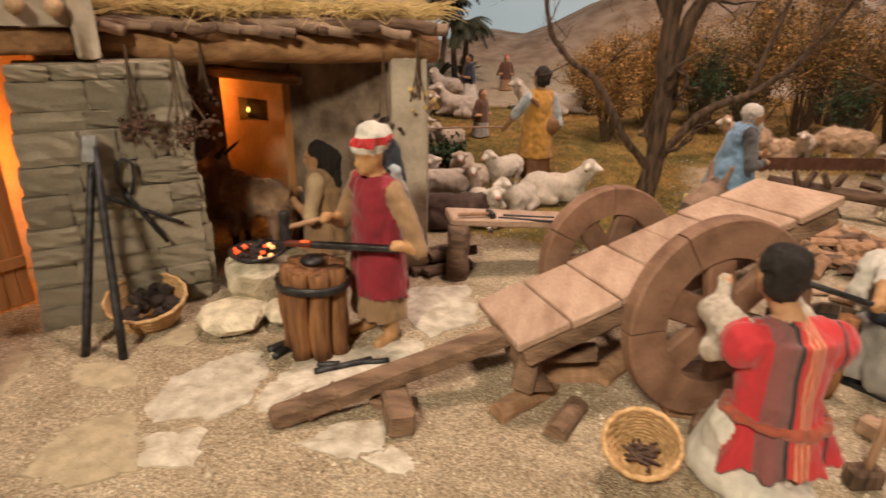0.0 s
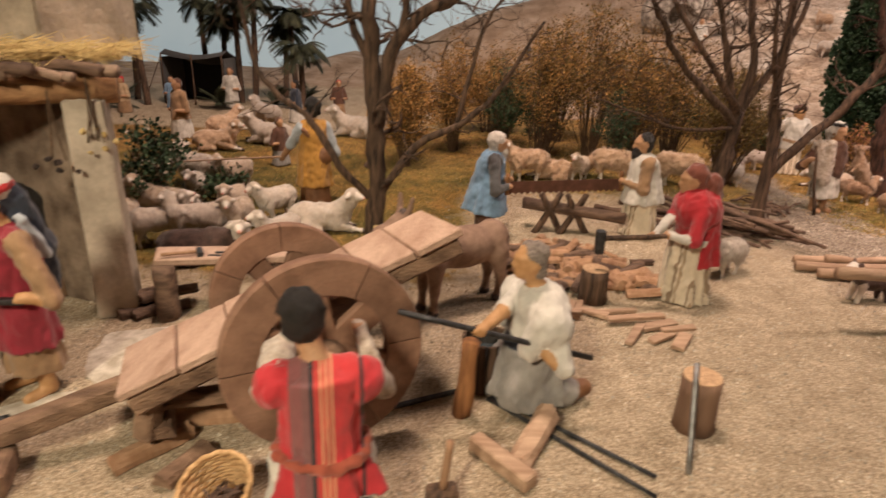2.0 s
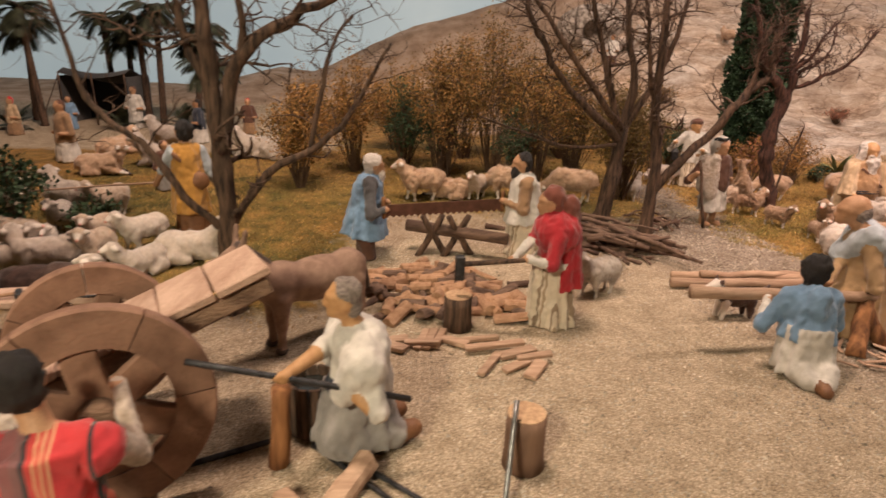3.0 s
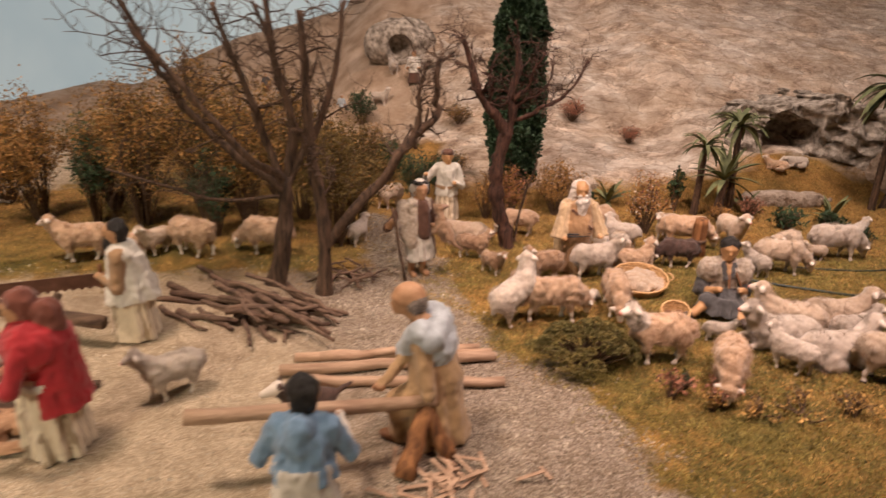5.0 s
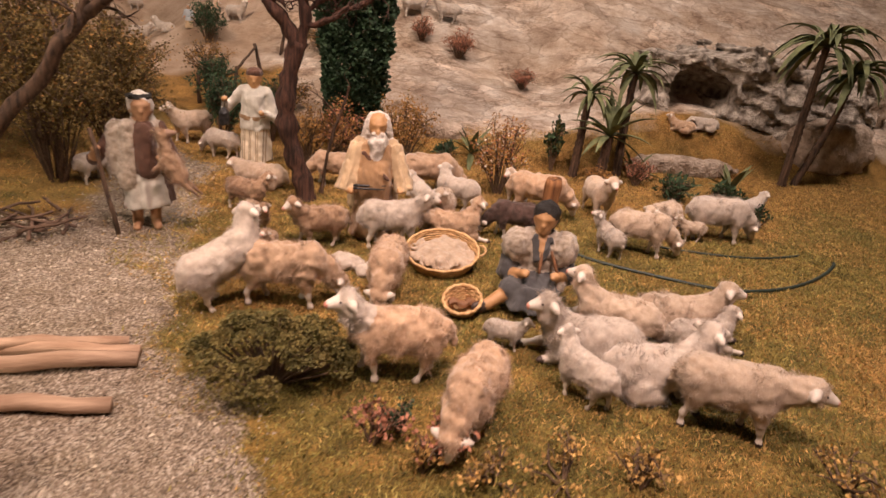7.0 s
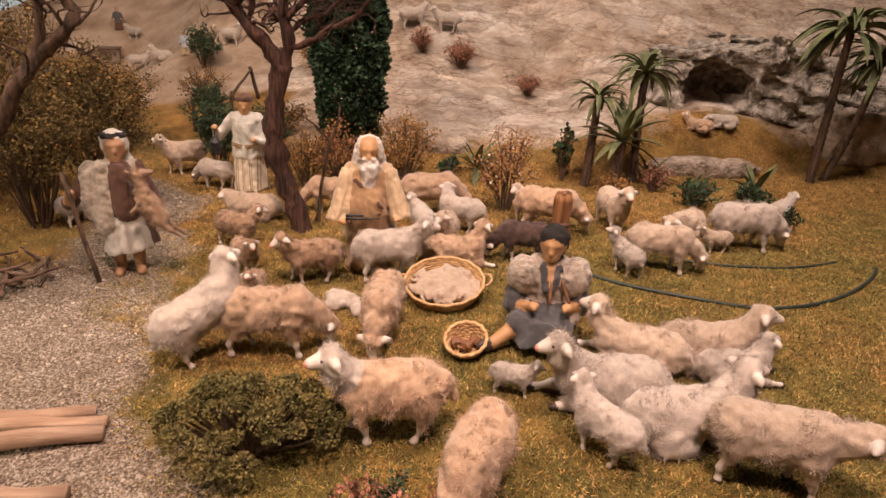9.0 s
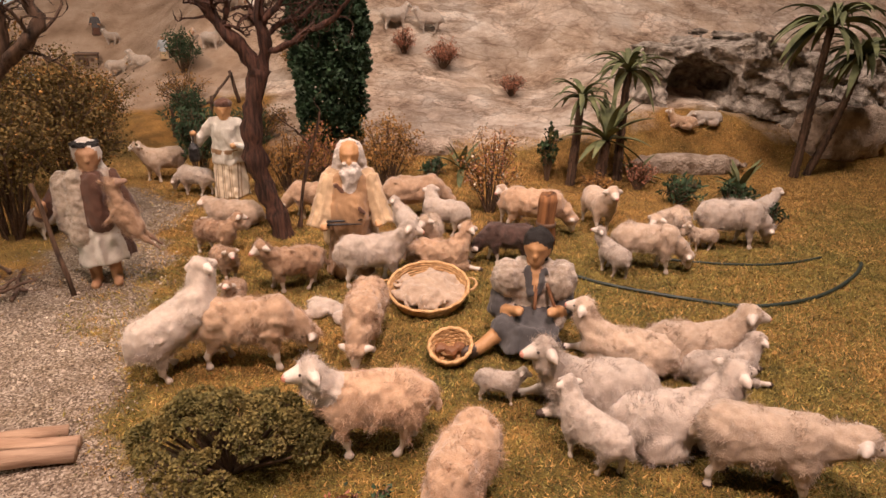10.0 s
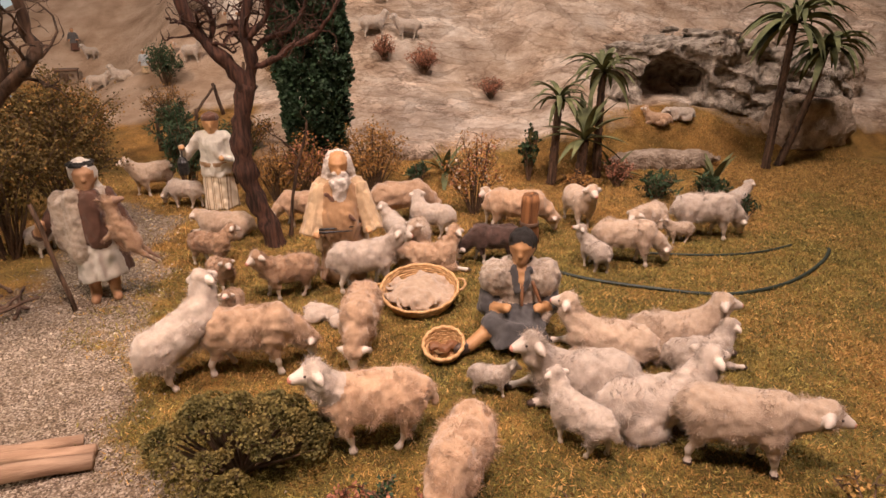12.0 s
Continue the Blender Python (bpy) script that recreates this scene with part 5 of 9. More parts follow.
mallet = thing("mallet", pose(0.846, 0.617, 0.0), "wooden mallet standing on its head in the sand", "mallet")
bar("head", (-0.014, -0.003, 0.0095), (0.013, 0.004, 0.0095), 0.018, 0.019, M_BARK, mallet, 0.003)
pole("handle", (0.0, 0.0, 0.018), (0.005, 0.006, 0.063), 0.0038, 0.0034, M_LOG, mallet)
beam1 = bar("wood_beam", (0.872, 0.695, 0.009), (0.925, 0.640, 0.009), 0.017, 0.017, M_LOGX, None, 0.002, "", 5, 0.001)
tagged(beam1, "squared wooden beam lying on the sand", "wooden beam")
tagged(half_log("split_log", 0.075, 0.013, pose(0.932, 0.703, 0.006, 0, -12, 62), M_LOGX, None, "", 9), "split log resting on the squared beam", "split log")
bar2 = thing("long_tongs", pose(0, 0, 0), "pair of long dark iron rods lying on the sand", "tongs")
pole("rod", (0.893, 0.782, 0.003), (1.043, 0.666, 0.003), 0.0029, 0.0022, M_IRON, bar2)
pole("rod", (0.888, 0.776, 0.003), (1.036, 0.640, 0.003), 0.0029, 0.0022, M_IRON, bar2)
rod = pole("iron_rod", (0.795, 0.712, 0.137), (0.990, 0.753, 0.075), 0.0030, 0.0032, M_IRON)
tagged(rod, "long thin dark iron rod held by the kneeling doll", "iron rod")
post = thing("bark_post", pose(0.862, 0.748, 0.0), "upright half-round post with reddish bark", "post")
pole("trunk", (-0.003, 0, 0), (0.004, 0.004, 0.088), 0.0105, 0.009, wood("orange_brown_bark", (0.20, 0.08, 0.03), (0.46, 0.21, 0.08), 2, 120), post, 9, 0.001, 8)
pail = thing("wooden_pail", pose(0.884, 0.812, 0.0), "grey wooden pail standing behind the post", "pail")
for k in range(14):
    g = 2 * math.pi * k / 14
    bm = bmesh.new()
    block(bm, 0.0108, 0.004, 0.062, pose(0.026 * math.cos(g), 0.026 * math.sin(g), 0.031, 0, 0, math.degrees(g) + 90), 0.0008)
    part("stave", bm, M_BARK, pail)
bm = bmesh.new()
lathe(bm, [(0.001, 0.050), (0.0245, 0.050)], 20)
part("water", bm, mat("dark_water", (0.02, 0.022, 0.02), (0.03, 0.03, 0.028), 20, 0.08, 0.05), pail)
long_rod = pole("ground_rod", (0.772, 0.742, 0.004), (0.862, 0.790, 0.004), 0.003, 0.003, M_IRON)
tagged(long_rod, "thin dark iron rod lying under the cart wheel", "iron rod")


def stump(m, r, h, label, material=M_BARK):
    ob = thing("tree_stump", m, label, "stump")
    q = random.Random(int(h * 1e4))
    bm = bmesh.new()
    tube(bm, [(0, 0, 0), (0, 0, h * 0.3), (0, 0, h * 0.7), (0, 0, h)], [r * 1.06, r, r * 0.98, r * 0.97], 26, q, 0.025)
    part("trunk", bm, material, ob, "brown bark", True)
    bm = bmesh.new()
    lathe(bm, [(0.0005, h + 0.0012), (r * 0.5, h + 0.0012), (r * 0.93, h + 0.001), (r * 0.95, h - 0.002)], 26)
    part("cut_face", bm, M_ENDGRAIN, ob, "pale sawn face", False)
    return ob


stump(pose(1.105, 0.752, 0.0), 0.0205, 0.061, "round sawn log standing on the sand", wood("brown_bark", (0.15, 0.085, 0.055), (0.27, 0.16, 0.105), 2))
tagged(pole("steel_rod", (1.076, 0.676, 0.0), (1.092, 0.742, 0.082), 0.0028, 0.0028, M_STEEL), "thin grey steel rod leaning on the stump", "steel rod")

# ---- woodcutters' things ----
saw = thing("pit_saw", pose(0, 0, 0), "long brown two-man saw with toothed edge", "saw")
S0, S1 = Vector((0.925, 1.305, 0.107)), Vector((1.150, 1.370, 0.107))
sm, sl = frame_of(S0, S1)
bm = bmesh.new()
n = 40
top = [bm.verts.new((sl * k / n, y, 0.016)) for y in (-0.001, 0.001) for k in range(n + 1)]
bot = [bm.verts.new((sl * k / n, y, -0.004 - (0.005 if k % 2 else 0))) for y in (-0.001, 0.001) for k in range(n + 1)]
for y in (0, 1):
    for k in range(n):
        i = y * (n + 1) + k
        f = (top[i], top[i + 1], bot[i + 1], bot[i])
        bm.faces.new(f if y else f[::-1])
for k in range(n):
    bm.faces.new((top[k], top[k + 1], top[k + n + 2], top[k + n + 1]))
    bm.faces.new((bot[k], bot[k + n + 1], bot[k + n + 2], bot[k + 1]))
bmesh.ops.transform(bm, matrix=sm @ pose(0, 0, 0.104), verts=bm.verts[:])
part("blade", bm, mat("rusty_steel", (0.10, 0.045, 0.03), (0.17, 0.08, 0.055), 60, 0.6, 0.4, metal=0.4), saw)
for p in (S0, S1):
    pole("handle", p + Vector((0, 0, -0.012)), p + Vector((0, 0, 0.028)), 0.004, 0.004, M_ANVIL, saw)
buck = thing("sawbuck", pose(0, 0, 0), "crossed-log sawbuck of dark branches", "sawbuck")
for dx in (0.0, 0.05):
    pole("leg", (0.985 + dx, 1.352, 0.0), (1.035 + dx, 1.362, 0.088), 0.0075, 0.006, M_BARK, buck, 7, 0.001, 1)
    pole("leg", (1.045 + dx, 1.366, 0.0), (0.995 + dx, 1.350, 0.088), 0.0075, 0.006, M_BARK, buck, 7, 0.001, 2)
pole("log", (0.965, 1.385, 0.060), (1.16, 1.33, 0.050), 0.012, 0.011, M_BARKX, buck, 9, 0.001, 3)

chop = stump(pose(1.052, 1.058, 0.0), 0.021, 0.052, "short dark chopping block", M_BARK)
axe = thing("axe", pose(0, 0, 0), "axe with grey head held over the block", "axe")
pole("handle", (1.052, 1.052, 0.103), (1.150, 1.040, 0.116), 0.0042, 0.0036, M_BARK, axe)
bar("head", (1.052, 1.052, 0.079), (1.052, 1.053, 0.116), 0.014, 0.012, M_GREY and M_IRON, axe, 0.002)
q = random.Random(77)
for k in range(120):
    x, y = q.gauss(1.035, 0.078), q.gauss(1.175, 0.07)
    if y < 1.075 or y > 1.31 or x > 1.17 or x < 0.90:
        continue
    layer = q.random()
    ob = half_log("firewood_log", q.uniform(0.034, 0.068), q.uniform(0.006, 0.0115), pose(x, y, 0.016 * layer * (1.2 - abs(x - 1.035) * 6), q.uniform(-20, 20), q.uniform(-14, 14), q.uniform(0, 180)), M_LOG if k % 3 else M_BARKX, None, "", 100 + k)
    tagged(ob, "short split firewood log in a loose heap", "firewood", "firewood heap")
for k, (x, y, z, ang, ln, w) in enumerate(((1.000, 1.010, 0.003, 75, 0.055, 0.011), (1.012, 1.012, 0.003, 77, 0.055, 0.011), (1.024, 1.014, 0.003, 74, 0.055, 0.011), (1.000, 0.992, 0.008, -4, 0.05, 0.010), (1.046, 1.004, 0.004, -35, 0.042, 0.014),
                                           (1.090, 0.944, 0.004, 62, 0.062, 0.011), (1.100, 0.985, 0.009, 12, 0.085, 0.012), (1.130, 0.975, 0.004, 20, 0.055, 0.018), (1.125, 0.940, 0.004, 35, 0.045, 0.013), (1.150, 0.955, 0.010, 12, 0.050, 0.010), (1.148, 0.930, 0.004, 60, 0.045, 0.018),
                                           (1.08, 1.012, 0.004, 10, 0.06, 0.012), (0.965, 0.985, 0.004, -30, 0.03, 0.018), (0.955, 1.005, 0.004, 10, 0.05, 0.015))):
    ob = bar("board", (x - ln / 2 * math.cos(radians(ang)), y - ln / 2 * math.sin(radians(ang)), z), (x + ln / 2 * math.cos(radians(ang)), y + ln / 2 * math.sin(radians(ang)), z + 0.002), w, 0.006, M_LOGX, None, 0.001, "", k, 0.001)
    tagged(ob, "small split board lying on the sand", "board", "split boards")
q = random.Random(31)
for k in range(46):
    ang = q.gauss(-38, 16)
    x, y = q.gauss(1.395, 0.06), q.gauss(1.425, 0.035)
    ln = q.uniform(0.10, 0.24)
    z = 0.006 + q.random() * 0.05 * max(0.1, 1 - abs(x - 1.39) * 7)
    dv = Vector((math.cos(radians(ang)), math.sin(radians(ang)), q.uniform(-0.10, 0.06))) * ln / 2
    c = Vector((x, y, z + abs(dv.z)))
    ob = pole("dry_branch", c - dv, c + dv, q.uniform(0.004, 0.0075), q.uniform(0.002, 0.0045), M_BARKX, None, 6, 0.004, 200 + k)
    tagged(ob, "dry dark branch in a long heap", "branch", "heap of branches")
for k in range(16):
    ang = q.uniform(0, 180)
    dv = Vector((math.cos(radians(ang)), math.sin(radians(ang)), 0.1)) * q.uniform(0.02, 0.045)
    c = Vector((q.gauss(1.545, 0.035), q.gauss(1.60, 0.03), 0.008 + q.random() * 0.02))
    tagged(pole("dry_branch", c - dv, c + dv, 0.003, 0.002, M_BARKX, None, 5, 0.003, 300 + k), "thin dry branch in a small brush heap", "branch", "brush heap")

# ---- pole shavers ----
long_pole = pole("peeled_pole", (1.368, 1.000, 0.088), (1.655, 1.030, 0.072), 0.0095, 0.008, M_LOGX, None, 10, 0.002, 6, "", 8)
tagged(long_pole, "long peeled orange-brown pole held by two dolls", "wooden pole")
trestle = thing("log_trestle", pose(0, 0, 0), "forked red-brown log carrying the pole", "trestle")
pole("fork", (1.612, 0.985, 0.0), (1.640, 1.028, 0.064), 0.013, 0.010, M_ANVIL, trestle, 9, 0.002, 4)
pole("fork", (1.668, 1.010, 0.0), (1.640, 1.030, 0.064), 0.011, 0.009, M_ANVIL, trestle, 9, 0.002, 5)
for k, (a, b, r) in enumerate((((1.46, 1.270), (1.775, 1.262), 0.0082), ((1.44, 1.225), (1.780, 1.242), 0.0095), ((1.46, 1.197), (1.775, 1.165), 0.009), ((1.50, 1.245), (1.76, 1.280), 0.0072))):
    ob = pole("peeled_log", (*a, r + (0.012 if k == 3 else 0)), (*b, r), r, r * 0.9, M_LOGX, None, 7, 0.003, 60 + k, "", 9)
    tagged(ob, "long peeled log lying on the ground", "log", "peeled logs")
q = random.Random(9)
for k in range(40):
    ang = q.uniform(0, 180)
    dv = Vector((math.cos(radians(ang)), math.sin(radians(ang)), q.uniform(0, 0.3))) * q.uniform(0.008, 0.022)
    c = Vector((q.gauss(1.655, 0.035), q.gauss(0.972, 0.028), 0.004 + q.random() * 0.008))
    tagged(bar("wood_shaving", c - dv, c + dv, 0.005, 0.0015, M_LOGX, None, 0.0003), "curled wood shaving on the sand", "wood shaving", "wood shavings")

# ---- pasture things ----
tray = basket(pose(2.150, 1.515, 0.004, 12, -3, -10), 0.057, 0.044, 0.022, "round wicker tray heaped with fleece", handles=True)

def wool_tuft(x, y, z, rx, ry, rz, material, label, seed, tilt=0):
    ob = sculpt("wool_tuft", [("e", (0, 0, rz * 0.6), (rx, ry, rz), 0), ("e", (rx * 0.3, ry * 0.2, rz * 0.9), (rx * 0.5, ry * 0.5, rz * 0.8), 0)], [material], 0.25, 0.4, (0,), 0.5, 0.9, 900, seed)
    ob.matrix_basis = pose(x, y, z, tilt)
    return tagged(ob, label, "wool")


wool_tuft(2.150, 1.517, 0.010, 4.7, 4.5, 1.3, M_FLEECE_BEIGE, "flat heap of cream wool in the tray", 4, 12)
wool_tuft(2.000, 1.500, 0.0, 2.6, 2.0, 1.1, M_FLEECE_WHITE, "small tuft of white wool on the moss", 8)
wool_tuft(2.030, 1.475, 0.0, 1.8, 1.5, 0.9, M_FLEECE_WHITE, "small tuft of white wool on the moss", 9)
food = basket(pose(2.153, 1.366, 0.003, 20, -12, 0), 0.0255, 0.016, 0.018, "small wicker bowl with brown food beside the doll")
for k in range(3):
    lump("bread", pose(2.150 + 0.011 * (k - 1), 1.366 - 0.006 * (k % 2), 0.010), 0.009, M_LEATHER, "small brown loaf in the wicker bowl", "bread", k, 0.6, "loaves in the bowl")


def hose(name, pts, r, label):
    bm = bmesh.new()
    fine = []
    P = [Vector((x, y, land_at(x, y) + r * 0.9)) for x, y in pts]
    for i in range(len(P) - 1):
        p0, p1, p2, p3 = P[max(i - 1, 0)], P[i], P[i + 1], P[min(i + 2, len(P) - 1)]
        for j in range(8):
            t = j / 8
            fine.append(0.5 * ((2 * p1) + (p2 - p0) * t + (2 * p0 - 5 * p1 + 4 * p2 - p3) * t * t + (3 * p1 - p0 - 3 * p2 + p3) * t ** 3))
    fine.append(P[-1])
    tube(bm, fine, [r] * len(fine), 8)
    return tagged(part(name, bm, mat("dark_green_rubber", (0.012, 0.022, 0.018), (0.03, 0.045, 0.035), 90, 0.5, 0.2), None, "", True), label, "cable")


hose("cable", ((2.38, 1.585), (2.43, 1.535), (2.52, 1.475), (2.61, 1.440), (2.70, 1.440), (2.78, 1.465), (2.86, 1.508), (2.91, 1.545), (2.925, 1.56)), 0.0030, "thick dark green cable curving over the moss")
hose("cable", ((2.585, 1.615), (2.66, 1.588), (2.74, 1.572), (2.81, 1.575), (2.87, 1.590)), 0.0022, "thin dark green cable on the moss")
old_stump = thing("tree_stump", pose(2.395, 1.712, 0.0), "dark rough broken tree stump among the sheep", "stump")
q = random.Random(17)
bm = bmesh.new()
tube(bm, [(0, 0, -0.004), (0.001, 0, 0.02), (0.0, 0.001, 0.05), (0.001, 0, 0.08), (0.0, 0, 0.094), (0.0, 0, 0.088)], [0.0195, 0.0165, 0.0155, 0.0165, 0.0150, 0.009], 18, q, 0.12)
part("trunk", bm, M_ANVIL, old_stump, "cracked dark bark", True)
pole("ring", (0.0, 0, 0.036), (0.0, 0, 0.042), 0.0185, 0.0185, M_BARKX, old_stump, 14)

# ---- dolls ----
def to_local(m, p):
    return tuple(100 * c for c in (m.inverted() @ Vector(p)))


def figure(pelvis, chest, head, lh, rh, sleeve=3, fore=0, hair=4, turn=0, nod=0, sh=2.7, hair_size=1.0, beard=None, cap=None, torso=1, size=1.0, bun=True):
    """Torso, head and arms of a doll facing +y, in cm. lh and rh: its hands."""
    P, C, H = Vector(pelvis), Vector(chest), Vector(head)
    f = Vector((math.sin(radians(turn)), math.cos(radians(turn)), -math.sin(radians(nod)))).normalized()
    out = [("c", P, 2.7 * size, C, 2.55 * size, torso), ("c", C + Vector((-sh + 0.6, 0, 0.9)), 1.35 * size, C + Vector((sh - 0.6, 0, 0.9)), 1.35 * size, torso),
           ("c", C + Vector((0, 0, 1.8)), 0.95, H - Vector((0, 0, 0.8)), 0.95, 0),
           ("e", H + Vector((0, 0, 0.15)), (1.36, 1.55, 1.82), 0, (0, 0, -turn)), ("c", H + f * 1.35 + Vector((0, 0, 0.35)), 0.20, H + f * 1.72 + Vector((0, 0, -0.25)), 0.33, 0),
           ("c", H + f * 0.65 - Vector((0, 0, 1.0)), 0.82, H + f * 0.95 - Vector((0, 0, 1.15)), 0.68, 0), ("e", H + f * 1.0 + Vector((0, 0, 0.62)), (0.95, 0.62, 0.30), 0, (0, 0, -turn))]
    side = Vector((f.y, -f.x, 0)).normalized()
    out += [("e", H + side * s * 1.34 + Vector((0, 0, 0.0)), (0.22, 0.38, 0.55), 0, (0, 0, -turn)) for s in (-1, 1)]
    if hair is not None:
        out.append(("e", H - f * 0.50 + Vector((0, 0, 0.92)), (1.52 * hair_size, 1.50 * hair_size, 1.36 * hair_size), hair, (0, 0, -turn)))
        if bun:
            out.append(("e", H - f * 0.95 - Vector((0, 0, 0.2)), (1.42 * hair_size, 0.95 * hair_size, 1.45 * hair_size), hair, (0, 0, -turn)))
    if beard is not None:
        out.append(("e", H + f * 1.10 - Vector((0, 0, 1.55)), (1.05, 0.85, 1.35), beard, (0, 0, -turn)))
    if cap is not None:
        out.append(("e", H + Vector((0, 0, 1.4)), (1.62, 1.68, 0.85), cap))
    for side, hand in ((-1, lh), (1, rh)):
        if hand is None:
            continue
        S, D = C + Vector((side * sh, 0, 0.9)), Vector(hand)
        d = (D - S).length
        reach = 9.6 * size
        drop = math.sqrt(max(reach * reach - d * d, 0.6)) / 2
        E = (S + D) / 2 + Vector((side * 0.5, -0.35, -0.8)).normalized() * drop
        out += [("c", S, 1.2 * size, E, 0.98 * size, sleeve), ("c", E, 0.80 * size, D, 0.52 * size, fore), ("e", D, (0.52, 0.64, 0.50), 0), ("c", D, 0.32, D + f * 0.75 + Vector((side * -0.25, 0, 0.1)), 0.26, 0), ("c", D, 0.24, D + f * 0.35 + Vector((side * -0.5, 0, 0.45)), 0.18, 0)]
    return out


def feet(x, y, legs=0, top=6.0, big=1.0):
    out = []
    for s in (-1, 1):
        out += [("c", (s * x, y, top), 1.1, (s * x, y - 0.2, 1.0), 0.78, legs), ("c", (s * x, y - 0.3, 0.55), 0.7 * big, (s * x * 1.15, y + 2.0, 0.45), 0.62 * big, 0)]
    return out


def doll(m, label, pieces, mats, step=0.24, blend=0.45, wool=(), seed=1, fuzz=0):
    ob = sculpt("doll", pieces, mats, step, blend, tuple(wool) or ((4,) if mats[4 if len(mats) > 4 else 0] in (M_BLACK, M_WHITEHAIR, M_GREYHAIR) else ()), 0.22, 2.0, fuzz, seed, 0.30, 0.42, tuple(i for i, c in enumerate(mats) if c in (M_SKIN, M_SKIN2, M_HOOF, M_LEATHER)))
    ob.matrix_basis = m
    return tagged(ob, label, "doll")


# smith
m = pose(0.392, 0.752, 0, 0, 0, 150)
L, R = to_local(m, (0.425, 0.717, 0.127)), to_local(m, (0.340, 0.736, 0.143))
p = figure((0, 0, 11), (0, 0.2, 16.8), (0, 1.0, 21.4), L, R, 3, 0, 6, 4, 22, 2.8, 0.95, None, None)
p += [("r", (0, 0, 17), 2.5, (0, 0, 6.0), 3.7, 1, 5, 0.06, 0.8), ("r", (0, 0, 8), 3.0, (0, 0, 3.0), 3.4, 2, 7, 0.05, 0.85), *feet(1.9, 0.2)]
p += [("e", (0, 0.75, 22.9), (1.82, 1.98, 0.62), 5, (-8, 0, 0)), ("e", (0, 0.6, 23.5), (1.65, 1.78, 1.1), 4), ("e", (0, 0.75, 22.2), (1.70, 1.86, 0.62), 4, (-8, 0, 0)),
      ("c", (0, -1.1, 21.5), 1.5, (0.3, -2.9, 16.0), 1.5, 6), ("c", (0.3, -2.9, 16.0), 1.5, (0.8, -3.4, 11.0), 1.0, 6), ("c", (-1.9, -0.9, 19.8), 0.5, (-1.7, -2.6, 15.5), 0.5, 7), ("c", (1.9, -0.9, 19.8), 0.5, (1.9, -2.4, 15.5), 0.5, 7)]
doll(m, "blacksmith doll in crimson tunic and red-white headscarf", p, [M_SKIN2, M_CRIMSON, M_TAN, M_TAN, M_WHITE, M_RED, M_NAVY, M_PALEBLUE], 0.2)
# helper
m = pose(0.236, 0.975, 0, 0, 0, 95)
p = figure((0, 0, 7), (0, 0.3, 10.6), (0, 0.9, 14.4), (-2.5, 4, 8.5), (3, 4.5, 8.5), 3, 0, 4, -10, 10, 2.4, 1.12)
p += [("r", (0, 0, 10), 2.5, (0, 0, 0.2), 3.6, 2, 6, 0.06)]
p += [("c", (0, -1.4, 14.5), 1.5, (0, -1.9, 11.0), 1.0, 4)]
doll(m, "small doll with long black hair in tan dress", p, [M_SKIN, M_TAN, M_TAN, M_CREAM, M_BLACK], 0.24)
# wheelwright in the striped tunic
m = pose(0.752, 0.586, 0, 0, 0, 14)
L, R = to_local(m, (0.716, 0.642, 0.158)), to_local(m, (0.768, 0.655, 0.150))
p = figure((0, -0.5, 8.3), (0, 0.3, 13.4), (-1.2, 1.6, 18.6), L, R, 3, 3, 4, -5, 8, 2.9, 1.08, None, None, 1, 1.0)
p += [("r", (0, 0.2, 14.8), 3.2, (0, -0.3, 8.4), 3.0, 1, 5, 0.05, 0.8), ("r", (0, -0.3, 8.9), 2.9, (0.4, -0.8, 4.6), 4.2, 1, 4, 0.16, 0.75), ("c", (-3.2, 1.2, 13.6), 1.5, (-3.3, 4.6, 14.0), 1.3, 3), ("e", (-3.1, 0.2, 13.7), (1.7, 1.8, 1.8), 1), ("e", (3.1, 0.2, 13.7), (1.7, 1.8, 1.8), 1),
      ("c", (-2.6, -0.3, 8.6), 0.001, (2.6, -0.3, 8.6), 0.001, 5), ("c", (-1.9, 0.5, 6.5), 2.3, (-2.4, 2.2, 2.0), 1.8, 2), ("c", (1.9, 0.5, 6.5), 2.3, (2.2, 1.5, 2.0), 1.8, 2),
      ("c", (-2.6, 1.5, 2.4), 2.2, (-0.6, -2.6, 1.9), 1.9, 2), ("c", (2.2, 1.0, 1.8), 1.7, (1.8, -3.4, 1.6), 1.6, 2), ("c", (-0.6, -2.0, 1.9), 1.8, (1.6, -4.6, 1.4), 1.3, 2), ("c", (1.7, -4.8, 1.0), 0.85, (2.4, -6.6, 0.75), 0.7, 0)]
for k in range(16):
    a, b = 2 * math.pi * k / 16, 2 * math.pi * (k + 1) / 16
    r = 3.62
    p.append(("c", (r * math.sin(a), -0.3 + r * 0.8 * math.cos(a), 8.4 + 0.15 * math.sin(2 * a)), 0.36, (r * math.sin(b), -0.3 + r * 0.8 * math.cos(b), 8.4 + 0.15 * math.sin(2 * b)), 0.36, 5))
doll(m, "kneeling doll in red striped tunic with rope belt", p, [M_SKIN, M_REDSTRIPE, M_WHITE, M_PELT, M_BLACK, cloth("rust_rope_belt", (0.42, 0.10, 0.06))], 0.2, 0.3)
